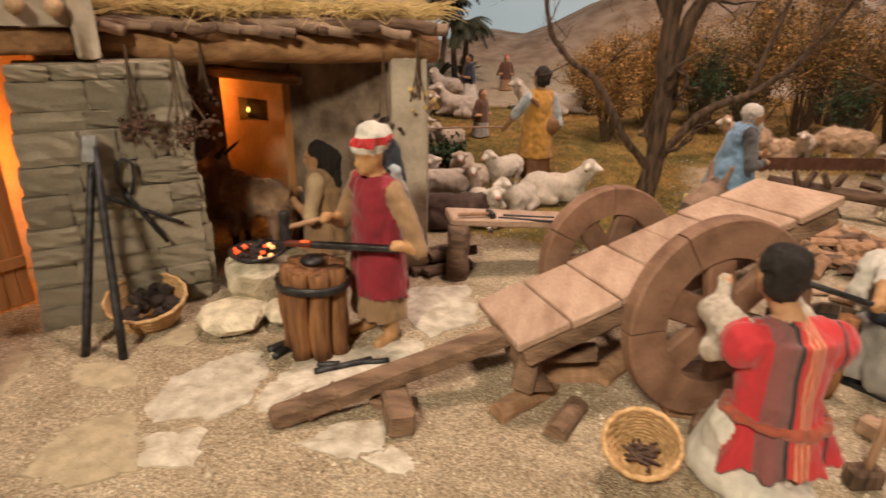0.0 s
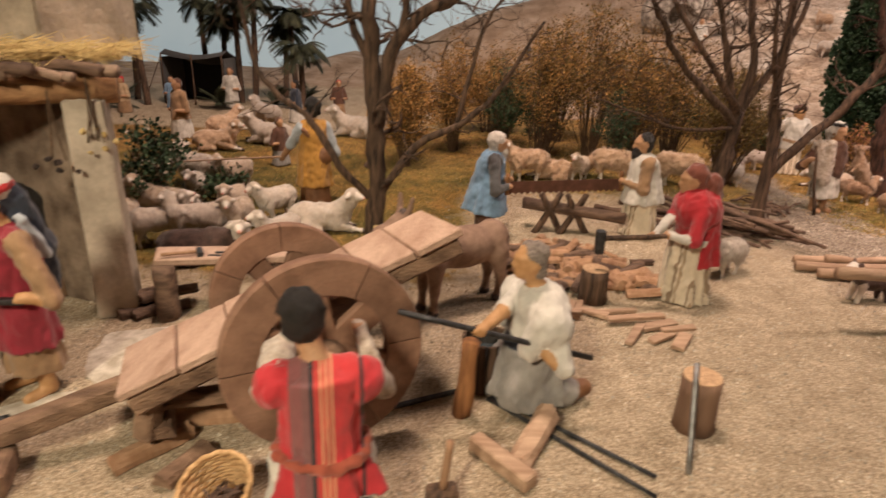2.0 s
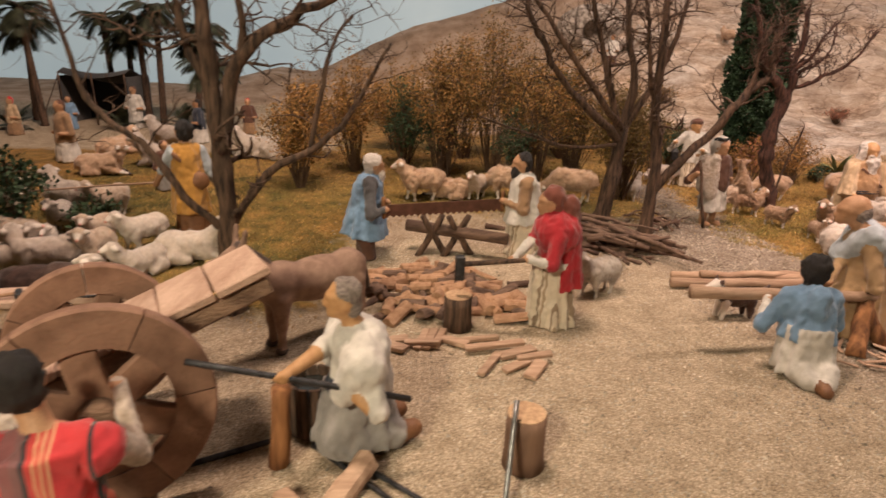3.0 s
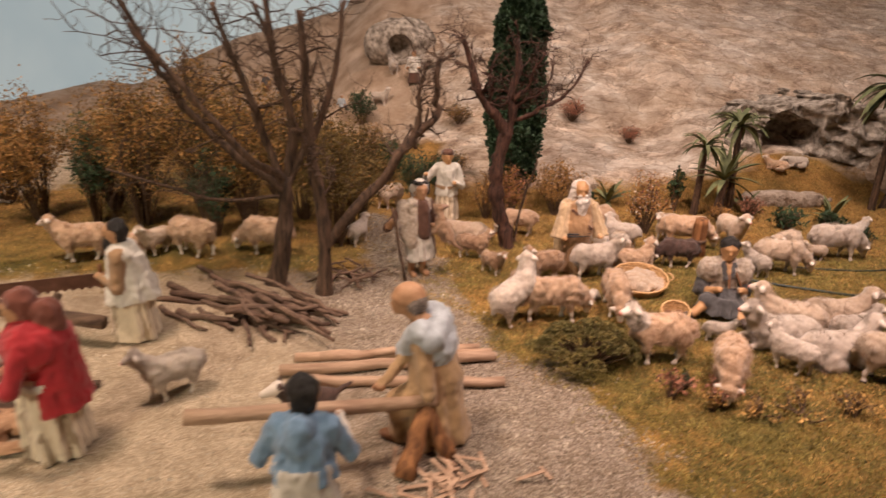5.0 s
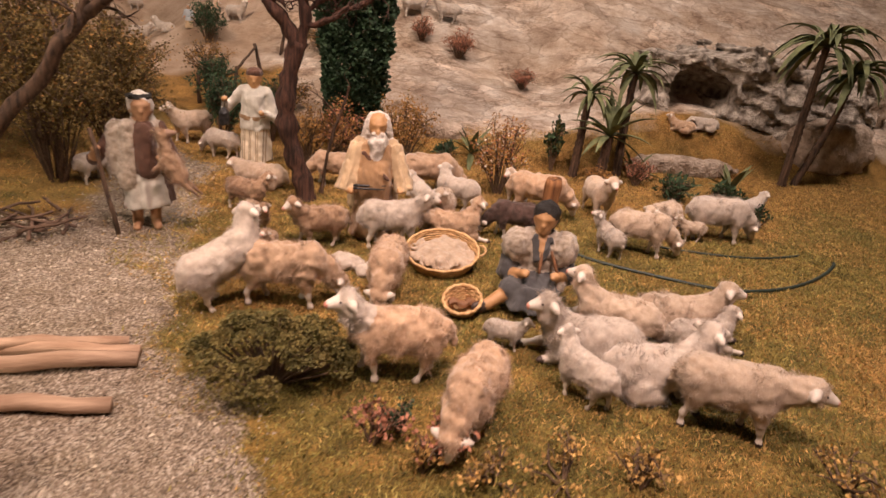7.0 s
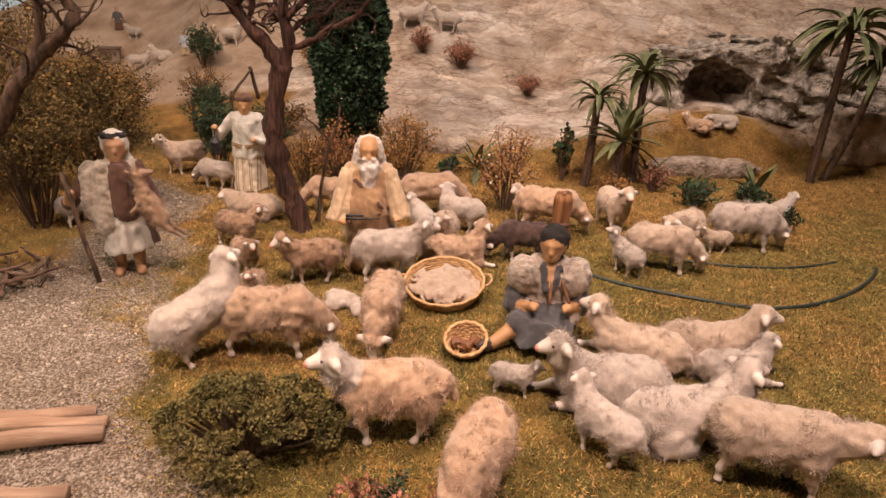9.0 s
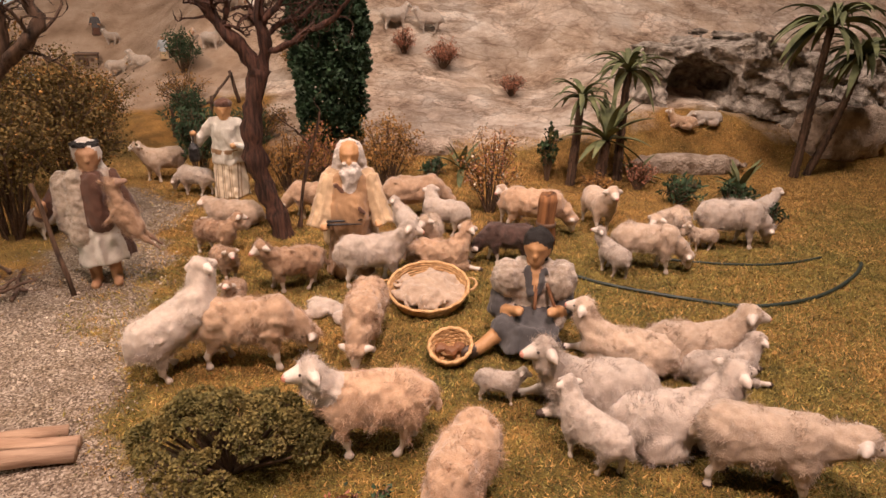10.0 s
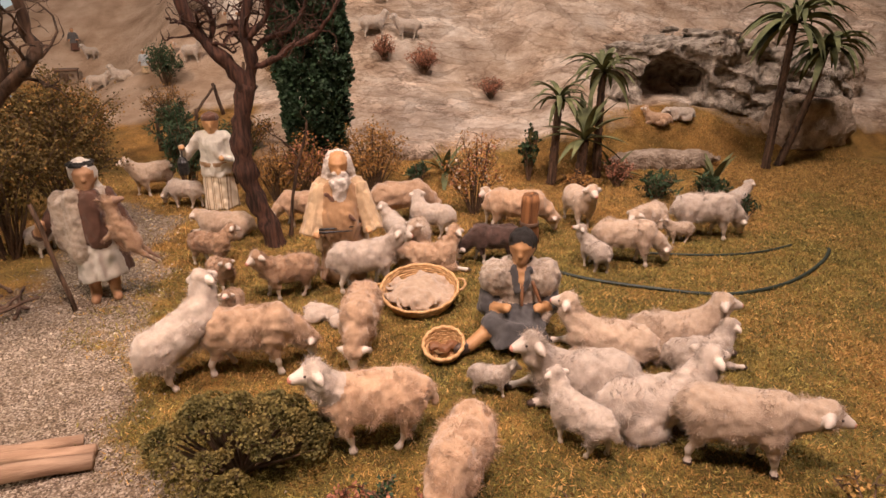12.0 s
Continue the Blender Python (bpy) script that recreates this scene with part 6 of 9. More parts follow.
# kneeling rod straightener
m = pose(0.938, 0.792, 0, 0, 0, 108)
L, R = to_local(m, (0.930, 0.742, 0.093)), to_local(m, (0.874, 0.730, 0.111))
p = figure((0, -0.5, 7.2), (0, 0.3, 11.4), (0, 1.7, 16.4), L, R, 1, 0, 4, 0, -5, 3.1, 1.02, None, None, 1, 1.05, True)
p += [("e", (0, 0.0, 11.4), (4.2, 3.0, 2.7), 1), ("e", (-3.9, 0.6, 10.8), (2.3, 2.3, 2.5), 1), ("e", (3.9, 0.6, 10.8), (2.3, 2.3, 2.5), 1), ("c", (0, 0.2, 11.0), 2.9, (0, 0.4, 8.2), 2.7, 1), ("c", (-3.8, 1.0, 10.6), 1.6, (-3.9, 2.4, 8.6), 1.5, 1), ("c", (3.8, 1.0, 10.6), 1.6, (3.9, 2.2, 8.6), 1.5, 1), ("c", (0, 0, 7.2), 3.1, (0, 0.8, 6.4), 3.0, 5),
      ("c", (-1.8, 0.8, 6), 2.3, (-2.4, 3.0, 2.4), 2.1, 2), ("c", (1.8, 0.8, 6), 2.3, (2.4, 3.2, 2.4), 2.1, 2), ("c", (-2.4, 2.6, 2), 2.0, (-2.2, -2.6, 1.8), 1.7, 2), ("c", (2.4, 2.6, 2), 2.0, (2.2, -2.6, 1.8), 1.7, 2),
      ("c", (-2.2, -2.8, 1.4), 1.3, (-2.2, -5.0, 1.8), 1.0, 6), ("c", (2.2, -2.8, 1.4), 1.3, (2.2, -4.6, 1.4), 1.0, 6), ("r", (0, 0.6, 7), 3.4, (0, 0.6, 1), 4.4, 2, 6, 0.10)]
doll(m, "kneeling old doll in white fleece cape and grey trousers", p, [M_SKIN2, M_WHITE, M_GREY, M_WHITE, M_GREYHAIR, M_NAVY, M_LEATHER], 0.2, 0.4)
# shepherd in ochre
z0 = land_at(0.52, 1.45)
m = pose(0.520, 1.452, z0, 0, 0, 35)
L, R = to_local(m, (0.445, 1.470, z0 + 0.095)), (3.4, 1.6, 11)
p = figure((0, 0, 10.5), (0, 0, 16.0), (0, 0.4, 20.6), L, R, 3, 0, 4, -10, 0, 2.6, 1.05)
p += [("r", (0, 0, 16.2), 2.6, (0, 0, 4.5), 3.8, 1, 6, 0.06), ("r", (0, 0, 6), 2.8, (0, 0, 0.2), 3.3, 2, 6, 0.05), ("e", (1.6, -2.9, 11.2), (1.7, 0.9, 1.7), 5), ("c", (-2.6, -1.6, 16.5), 0.4, (1.8, -2.6, 12.0), 0.4, 5)]
doll(m, "shepherd doll in ochre coat with brown shoulder bag", p, [M_SKIN, M_OCHRE, M_LEATHER, M_PALEBLUE, M_BLACK, M_LEATHER], 0.25)
tagged(pole("herding_stick", (0.452, 1.466, z0 + 0.100), (0.175, 1.44, z0 + 0.080), 0.0024, 0.002, M_LOGX, None, 6, 0.001, 4), "long thin herding stick held by the ochre doll", "stick")
# sawyers
z0 = land_at(0.888, 1.338)
m = pose(0.888, 1.342, z0, 0, 0, -82)
L, R = to_local(m, (0.928, 1.318, 0.122)), to_local(m, (0.927, 1.300, 0.112))
p = figure((0, 0, 9.5), (0, 0.8, 14.2), (0, 1.8, 17.6), L, R, 3, 3, 4, 0, 12, 2.5, 1.12, 5)
p += [("r", (0, 0.6, 14.6), 2.5, (0, -0.2, 4.6), 4.3, 1, 6, 0.08), ("c", (-1.4, -0.3, 6), 1.7, (-1.5, -0.5, 0.8), 1.4, 2), ("c", (1.4, -0.3, 6), 1.7, (1.5, 0.5, 0.8), 1.4, 2), ("r", (0, 0.3, 9.7), 2.95, (0, 0.3, 8.9), 3.05, 6, 5, 0.02)]
doll(m, "white-bearded sawyer doll in light blue tunic", p, [M_SKIN, M_BLUE, M_BROWN, M_GREYBLUE, M_WHITEHAIR, M_WHITEHAIR, M_LEATHER], 0.24)
z0 = land_at(1.192, 1.368)
m = pose(1.194, 1.368, z0, 0, 0, 92)
L, R = to_local(m, (1.152, 1.360, 0.118)), to_local(m, (1.152, 1.380, 0.112))
p = figure((0, 0, 9.5), (0, 0.5, 14.2), (0, 1.2, 18.2), L, R, 3, 3, 4, 0, 5, 2.6, 1.0, 4)
p += [("r", (0, 0.3, 14.6), 2.6, (0, 0, 7.0), 4.0, 1, 6, 0.08), ("r", (0, 0, 10), 3.0, (0, 0, 0.2), 3.6, 2, 7, 0.07), ("c", (-2.4, -0.6, 15), 0.9, (2.0, -2.6, 9), 1.1, 1)]
doll(m, "black-haired sawyer doll in white wrap and striped skirt", p, [M_SKIN, M_WHITE, M_STRIPE, M_TAN, M_BLACK], 0.24)
# axe man
m = pose(1.196, 1.082, 0, 0, 0, 88)
L, R = to_local(m, (1.148, 1.042, 0.116)), to_local(m, (1.128, 1.050, 0.113))
p = figure((0, 0, 10.5), (0, 0.4, 15.4), (0, 1.5, 19.0), L, R, 1, 3, 4, 0, 15, 2.7, 1.12, None)
p += [("e", (0, 0.2, 14.6), (4.3, 3.5, 3.5), 1), ("r", (0, -0.8, 15), 2.6, (0, -1.4, 6.4), 3.3, 1, 5, 0.08), ("r", (0, 0.3, 11), 3.0, (0, 0, 0.2), 3.7, 2, 9, 0.10), ("c", (0, -1.3, 18.6), 1.6, (0, -1.6, 17), 1.5, 4), ("r", (0, 0, 10.6), 3.35, (0, 0, 10.0), 3.35, 3, 5, 0.02)]
doll(m, "woodcutter doll in red shawl and striped white robe", p, [M_SKIN, cloth("crimson_shawl_cloth", (0.42, 0.02, 0.03)), M_STRIPE, M_WHITE, cloth("red_brown_headscarf", (0.20, 0.06, 0.04))], 0.22)
# boy and old man with the pole
m = pose(1.503, 0.948, 0, 0, 0, -8)
L, R = to_local(m, (1.472, 0.992, 0.083)), to_local(m, (1.538, 1.000, 0.080))
p = figure((0, -1, 5.5), (0, 0.2, 9.6), (0, 1.2, 13.8), L, R, 1, 2, 4, 5, 0, 2.6, 1.08)
p += [("e", (0, 0, 9.2), (3.3, 2.7, 2.9), 1), ("r", (0, -0.2, 10.2), 2.4, (0, -0.8, 5.2), 3.4, 1, 5, 0.10), ("c", (0, -1.6, 11.2), 1.5, (0, -2.0, 9.6), 1.3, 1), ("r", (0, -0.8, 7), 2.9, (0, -1.4, 0.6), 3.7, 2, 7, 0.10), ("c", (-1.0, -3.8, 1.6), 1.7, (-0.6, -5.0, 1.1), 1.3, 2), ("c", (1.6, -4.0, 1.8), 1.7, (1.2, -5.4, 1.2), 1.3, 2), ("c", (0.4, -5.4, 1.0), 0.95, (0.6, -7.2, 0.9), 0.8, 5)]
doll(m, "kneeling boy doll in light blue shawl and cream robe", p, [M_SKIN, M_BLUE, M_WHITE, M_CREAM, M_BLACK, M_LEATHER], 0.22)
m = pose(1.654, 1.062, 0, 0, 0, 70)
L, R = to_local(m, (1.640, 1.034, 0.083)), to_local(m, (1.585, 1.040, 0.090))
p = figure((0, -1.0, 9.0), (0, 1.2, 14.2), (0, 3.9, 18.9), L, R, 2, 2, None, 4, 22, 2.9, 1.0, None, None, 2)
p += [("e", (0, 3.1, 19.6), (1.52, 1.75, 1.6), 0), ("e", (0, 2.3, 18.7), (1.62, 1.25, 1.35), 4), ("c", (-2.9, 1.0, 16.2), 1.6, (0.2, 3.6, 12.2), 1.4, 1), ("c", (2.9, 1.0, 16.2), 1.6, (0.6, 3.6, 12.2), 1.4, 1), ("c", (-2.9, -0.2, 15.4), 1.6, (2.9, -0.2, 15.4), 1.6, 1), ("e", (0, -0.9, 13.4), (3.4, 1.8, 2.3), 1), ("c", (2.2, -0.8, 14.2), 1.3, (2.9, -1.2, 10.0), 0.8, 1),
      ("r", (0, 0.6, 14.6), 2.6, (0, -0.6, 0.3), 4.0, 2, 6, 0.10), ("c", (-1.6, 1, 7), 2.2, (-2.0, 4.0, 5.5), 1.9, 2), ("c", (-2.0, 4.0, 5.5), 1.7, (-2.0, 3.8, 0.9), 1.2, 2), ("e", (-2.0, 4.8, 0.7), (1.0, 1.9, 0.7), 5)]
doll(m, "bald old doll in pale blue scarf and tan robe", p, [M_SKIN, M_PALEBLUE, M_OCHRETAN, M_TAN, M_GREYHAIR, M_LEATHER], 0.22)
# shepherd with staff and kid
m = pose(1.688, 1.640, 0, 0, 0, -165)
L, R = (4.4, 2.2, 11), to_local(m, (1.633, 1.612, 0.128))
p = figure((0, 0, 10), (0, 0, 14.6), (-0.4, 0.6, 18.8), (-2.6, 2.6, 11.5), R, 3, 0, 4, 0, 0, 2.7, 1.08, None)
p += [("r", (0, 0.2, 11), 2.6, (-0.3, 0.5, 3.6), 3.1, 2, 6, 0.09), *feet(1.3, 0.3), ("c", (1.6, 1.2, 16), 1.3, (2.0, 1.8, 8.0), 1.5, 1), ("c", (3.1, 0, 15.4), 1.6, (3.4, 0.6, 9.5), 1.4, 1), ("c", (-0.5, 1.7, 15.6), 1.5, (-0.7, 2.1, 10.0), 1.7, 5),
      ("e", (-0.4, 0.1, 19.2), (1.78, 1.65, 1.85), 4), ("c", (0, -1.2, 19), 1.4, (-1.8, -1.2, 14.5), 1.5, 4), ("e", (-0.4, 0.15, 20.6), (1.48, 1.46, 0.26), 6), ("r", (-0.6, 0.2, 9), 3.2, (-0.8, 0.2, 4), 3.5, 5, 5, 0.05, 0.6)]
doll(m, "shepherd doll in pelt coat and white headcloth", p, [M_SKIN, M_PELT, M_WHITE, M_BROWN, M_WHITE, M_BROWN, M_BLACK], 0.24, 0.4, (1,), 3, 500)
tagged(pole("shepherd_staff", (1.660, 1.590, 0.0), (1.632, 1.602, 0.160), 0.0036, 0.003, M_BARK, None, 6, 0.0015, 3), "dark crooked staff beside the shepherd doll", "staff")
# boy with the lantern
z0 = land_at(1.815, 2.06)
m = pose(1.812, 2.055, z0, 0, 0, 172)
p = figure((0, 0, 9.5), (0, 0, 14.4), (0, 0.4, 18.2), (-2.2, 3.0, 11.4), (6.0, 2.0, 13.6), 1, 1, 4, -12, 8, 2.5, 1.0, None, 5)
p += [("r", (0, 0, 14.6), 2.5, (0, 0, 7.6), 3.2, 1, 5, 0.05), ("r", (0, 0, 9.0), 2.8, (0, 0, 0.2), 3.6, 2, 8, 0.09), ("r", (0, 0, 10.4), 3.0, (0, 0, 9.6), 3.0, 6, 5, 0.02)]
doll(m, "boy doll in cream shirt and striped skirt", p, [M_SKIN2, M_WHITE, M_STRIPE, M_WHITE, M_BROWN, M_BROWN, M_TAN], 0.22)
lantern = thing("lantern", pose(1.750, 2.032, z0 + 0.082), "small black iron lantern carried by the boy doll", "lantern")
bm = bmesh.new()
lathe(bm, [(0.001, 0.0), (0.009, 0.0), (0.011, 0.004), (0.011, 0.026), (0.007, 0.034), (0.002, 0.038)], 8)
part("case", bm, M_IRON, lantern)
pole("ring", (0, 0, 0.036), (0.002, 0, 0.052), 0.0012, 0.0012, M_IRON, lantern)
# shearer
m = pose(2.047, 1.640, 0, 0, 0, 176)
p = figure((0, 0, 9.6), (0, 0.2, 14.6), (0, 1.2, 18.8), (-4.3, 4.2, 9.2), (3.8, 4.4, 8.8), 3, 3, None, 0, 12, 2.6, 1.0)
p += [("e", (0, 0.9, 19.4), (1.30, 1.45, 1.25), 0), ("e", (0, -0.35, 19.9), (1.60, 1.15, 1.15), 4), ("e", (-1.55, 0.5, 18.3), (0.62, 1.15, 1.9), 4), ("e", (1.55, 0.5, 18.3), (0.62, 1.15, 1.9), 4), ("e", (0, -0.7, 18.6), (1.65, 0.9, 2.1), 4), ("c", (-1.8, 0.2, 17.4), 0.75, (-2.0, 0.2, 15.8), 0.55, 4), ("c", (1.8, 0.2, 17.4), 0.75, (2.0, 0.2, 15.8), 0.55, 4),
      ("e", (0, 2.5, 16.7), (1.45, 0.8, 1.3), 4), ("c", (0, 2.7, 16.2), 1.3, (0, 3.1, 14.0), 0.8, 4), ("c", (-0.7, 2.75, 17.75), 0.28, (0.7, 2.75, 17.75), 0.28, 4),
      ("r", (0, 0.6, 15.4), 2.3, (0, 1.0, 0.2), 3.7, 2, 5, 0.04), ("e", (0, 2.3, 10.2), (3.0, 2.6, 4.4), 2), ("c", (-1.3, 1.9, 15.4), 0.9, (-1.6, 2.6, 13.0), 0.9, 2), ("c", (1.3, 1.9, 15.4), 0.9, (1.6, 2.6, 13.0), 0.9, 2),
      ("r", (-2.9, 0.8, 15.7), 1.15, (-4.9, 3.2, 8.8), 1.65, 3, 4, 0.12), ("r", (2.9, 0.8, 15.7), 1.15, (4.6, 3.2, 8.4), 1.65, 3, 4, 0.12), ("c", (-2.6, -0.9, 15.2), 1.2, (-2.8, -1.4, 5), 1.5, 3), ("c", (2.6, -0.9, 15.2), 1.2, (2.8, -1.4, 5), 1.5, 3), ("c", (2.0, 3.0, 14.8), 0.25, (-2.0, 4.6, 11.0), 0.25, 5)]
doll(m, "white-bearded shearer doll in leather apron and cream coat", p, [M_SKIN2, M_CREAM, cloth("tan_leather_apron", (0.42, 0.25, 0.13)), M_CREAM, M_WHITEHAIR, M_BROWN], 0.2, 0.35)
shears = thing("shears", pose(0, 0, 0), "dark iron shears in the shearer doll's hands", "shears")
pole("blade", (2.010, 1.594, 0.098), (2.062, 1.592, 0.100), 0.0022, 0.0008, M_IRON, shears)
pole("blade", (2.010, 1.592, 0.094), (2.060, 1.588, 0.095), 0.0022, 0.0008, M_IRON, shears)
# seated piper
m = pose(2.262, 1.405, 0, 0, 0, 168)
p = figure((0, 0, 4.2), (0, 0.5, 8.2), (0, 1.3, 12.7), (-2.0, 4.6, 5.9), (2.1, 4.6, 5.9), 3, 0, 4, 14, 6, 2.9, 1.17)
p += [("e", (0, 0.1, 8.4), (3.9, 2.8, 2.7), 1), ("e", (-3.2, 1.0, 8.6), (2.1, 2.1, 2.5), 1), ("e", (3.2, 1.0, 8.6), (2.1, 2.1, 2.5), 1), ("c", (3.6, 1.5, 4.4), 1.2, (2.6, 3.0, 4.0), 1.2, 1), ("c", (-3.6, 1.5, 4.4), 1.2, (-2.6, 3.0, 4.0), 1.2, 1), ("c", (-3.6, 0.4, 7.6), 1.4, (-4.2, 1.8, 5.0), 1.1, 3), ("c", (3.6, 0.4, 7.6), 1.4, (4.2, 1.8, 5.0), 1.1, 3),
      ("c", (0.1, 1.6, 10.2), 0.8, (0.1, 2.9, 8.2), 0.45, 0), ("c", (-1.0, 2.4, 10.4), 0.35, (-0.2, 3.2, 7.6), 0.3, 3), ("c", (1.2, 2.4, 10.4), 0.35, (0.5, 3.2, 7.6), 0.3, 3), ("e", (0, 2.2, 3.4), (3.7, 3.0, 2.2), 2), ("c", (1.6, 2.0, 3.2), 2.1, (3.4, 4.0, 3.2), 1.7, 2), ("c", (-1.6, 2.0, 3.0), 2.1, (-1.0, 5.0, 2.6), 1.7, 2), ("r", (0.6, 3.0, 4.0), 3.2, (0.8, 3.4, 0.8), 4.4, 2, 9, 0.10),
      ("c", (3.6, 4.0, 3.0), 1.0, (6.6, 6.0, 1.4), 0.8, 0), ("e", (7.6, 6.4, 1.1), (1.3, 0.75, 0.9), 5, (0, 0, 25)), ("c", (-1.0, 5.2, 2.2), 1.0, (-2.0, 8.0, 1.0), 0.8, 0), ("e", (-2.0, 8.4, 0.9), (0.9, 1.5, 0.9), 5)]
doll(m, "seated piper doll in pelt cape and grey-blue tunic", p, [M_SKIN2, M_PELT, M_GREYBLUE, M_GREYBLUE, M_BLACK, M_HOOF], 0.2, 0.4, (1,), 5, 900)
for dx in (-0.012, 0.014):
    tagged(pole("wooden_pipe", (2.264 + dx, 1.363, 0.060), (2.262 + dx * 0.5, 1.376, 0.088), 0.002, 0.0025, M_LEATHER), "thin brown wooden pipe in the piper doll's hand", "pipe", "pipes of the piper")
# half-hidden blue doll at the flagstones
m = pose(0.050, 0.468, 0, 0, 0, 60)
p = figure((0, 0, 6), (0, 0.6, 11), (0, 1.6, 15.6), (-3, 4, 8), (3, 4, 8), 1, 0, 4)
p += [("r", (0, 0, 11.5), 2.8, (0, 0, 0.3), 4.4, 1, 6, 0.08)]
doll(m, "kneeling doll in pale blue robe", p, [M_SKIN, M_PALEBLUE, M_PALEBLUE, M_PALEBLUE, M_BROWN], 0.3)


def plain_doll(x, y, rz, h, mats, label):
    """A far figure."""
    z = land_at(x, y)
    p = figure((0, 0, 9), (0, 0, 14.4), (0, 0.4, 18.6), (-2.6, 3, 10), (3.2, 2, 10), 1, 0, 3, 0, 0, 2.6, 1.0)
    p += [("r", (0, 0, 14.8), 2.6, (0, 0, 7), 3.4, 1, 5, 0.06), ("r", (0, 0, 9), 3.0, (0, 0, 0.2), 3.9, 2, 6, 0.07)]
    return doll(pose(x, y, z, 0, 0, rz) @ Matrix.Scale(h / 0.205, 4), label, p, mats, 0.42)


plain_doll(-0.015, 1.965, 150, 0.17, [M_SKIN, M_TAN, M_WHITE, M_BROWN], "far doll in tan coat and white skirt")
plain_doll(-0.12, 2.62, 180, 0.155, [M_SKIN, M_WHITE, M_WHITE, M_BROWN], "far doll in long white robe before the tent")
plain_doll(-0.44, 2.40, 160, 0.13, [M_SKIN, M_CREAM, M_TAN, M_RED], "far seated doll with red cap")
plain_doll(-0.33, 2.55, 200, 0.12, [M_SKIN, M_BLUE, M_BLUE, M_BROWN], "far doll in blue dress")
plain_doll(0.225, 2.33, 120, 0.145, [M_SKIN, M_NAVY, M_WHITE, M_BLACK], "far doll in dark vest and white sleeves")
plain_doll(0.33, 2.55, 200, 0.13, [M_SKIN, M_BROWN, M_TAN, M_RED], "far doll in brown with red cap")
plain_doll(0.36, 1.72, 240, 0.12, [M_SKIN, M_BROWN, M_GREY, M_BROWN], "small far doll in brown")
plain_doll(1.80, 2.98, 170, 0.13, [M_SKIN, M_WHITE, M_BROWN, M_BROWN], "far shepherd doll in white and brown by the cave")
plain_doll(1.50, 2.98, 180, 0.075, [M_SKIN, M_PALEBLUE, M_CREAM, M_WHITE], "far doll in pale blue and cream on the slope")
plain_doll(1.12, 3.56, 190, 0.085, [M_SKIN, M_GREYBLUE, M_BROWN, M_BROWN], "far doll in blue on the hill")
plain_doll(1.02, 3.10, 180, 0.11, [M_SKIN, M_BLUE, M_BROWN, M_BROWN], "far doll in blue on the hill")


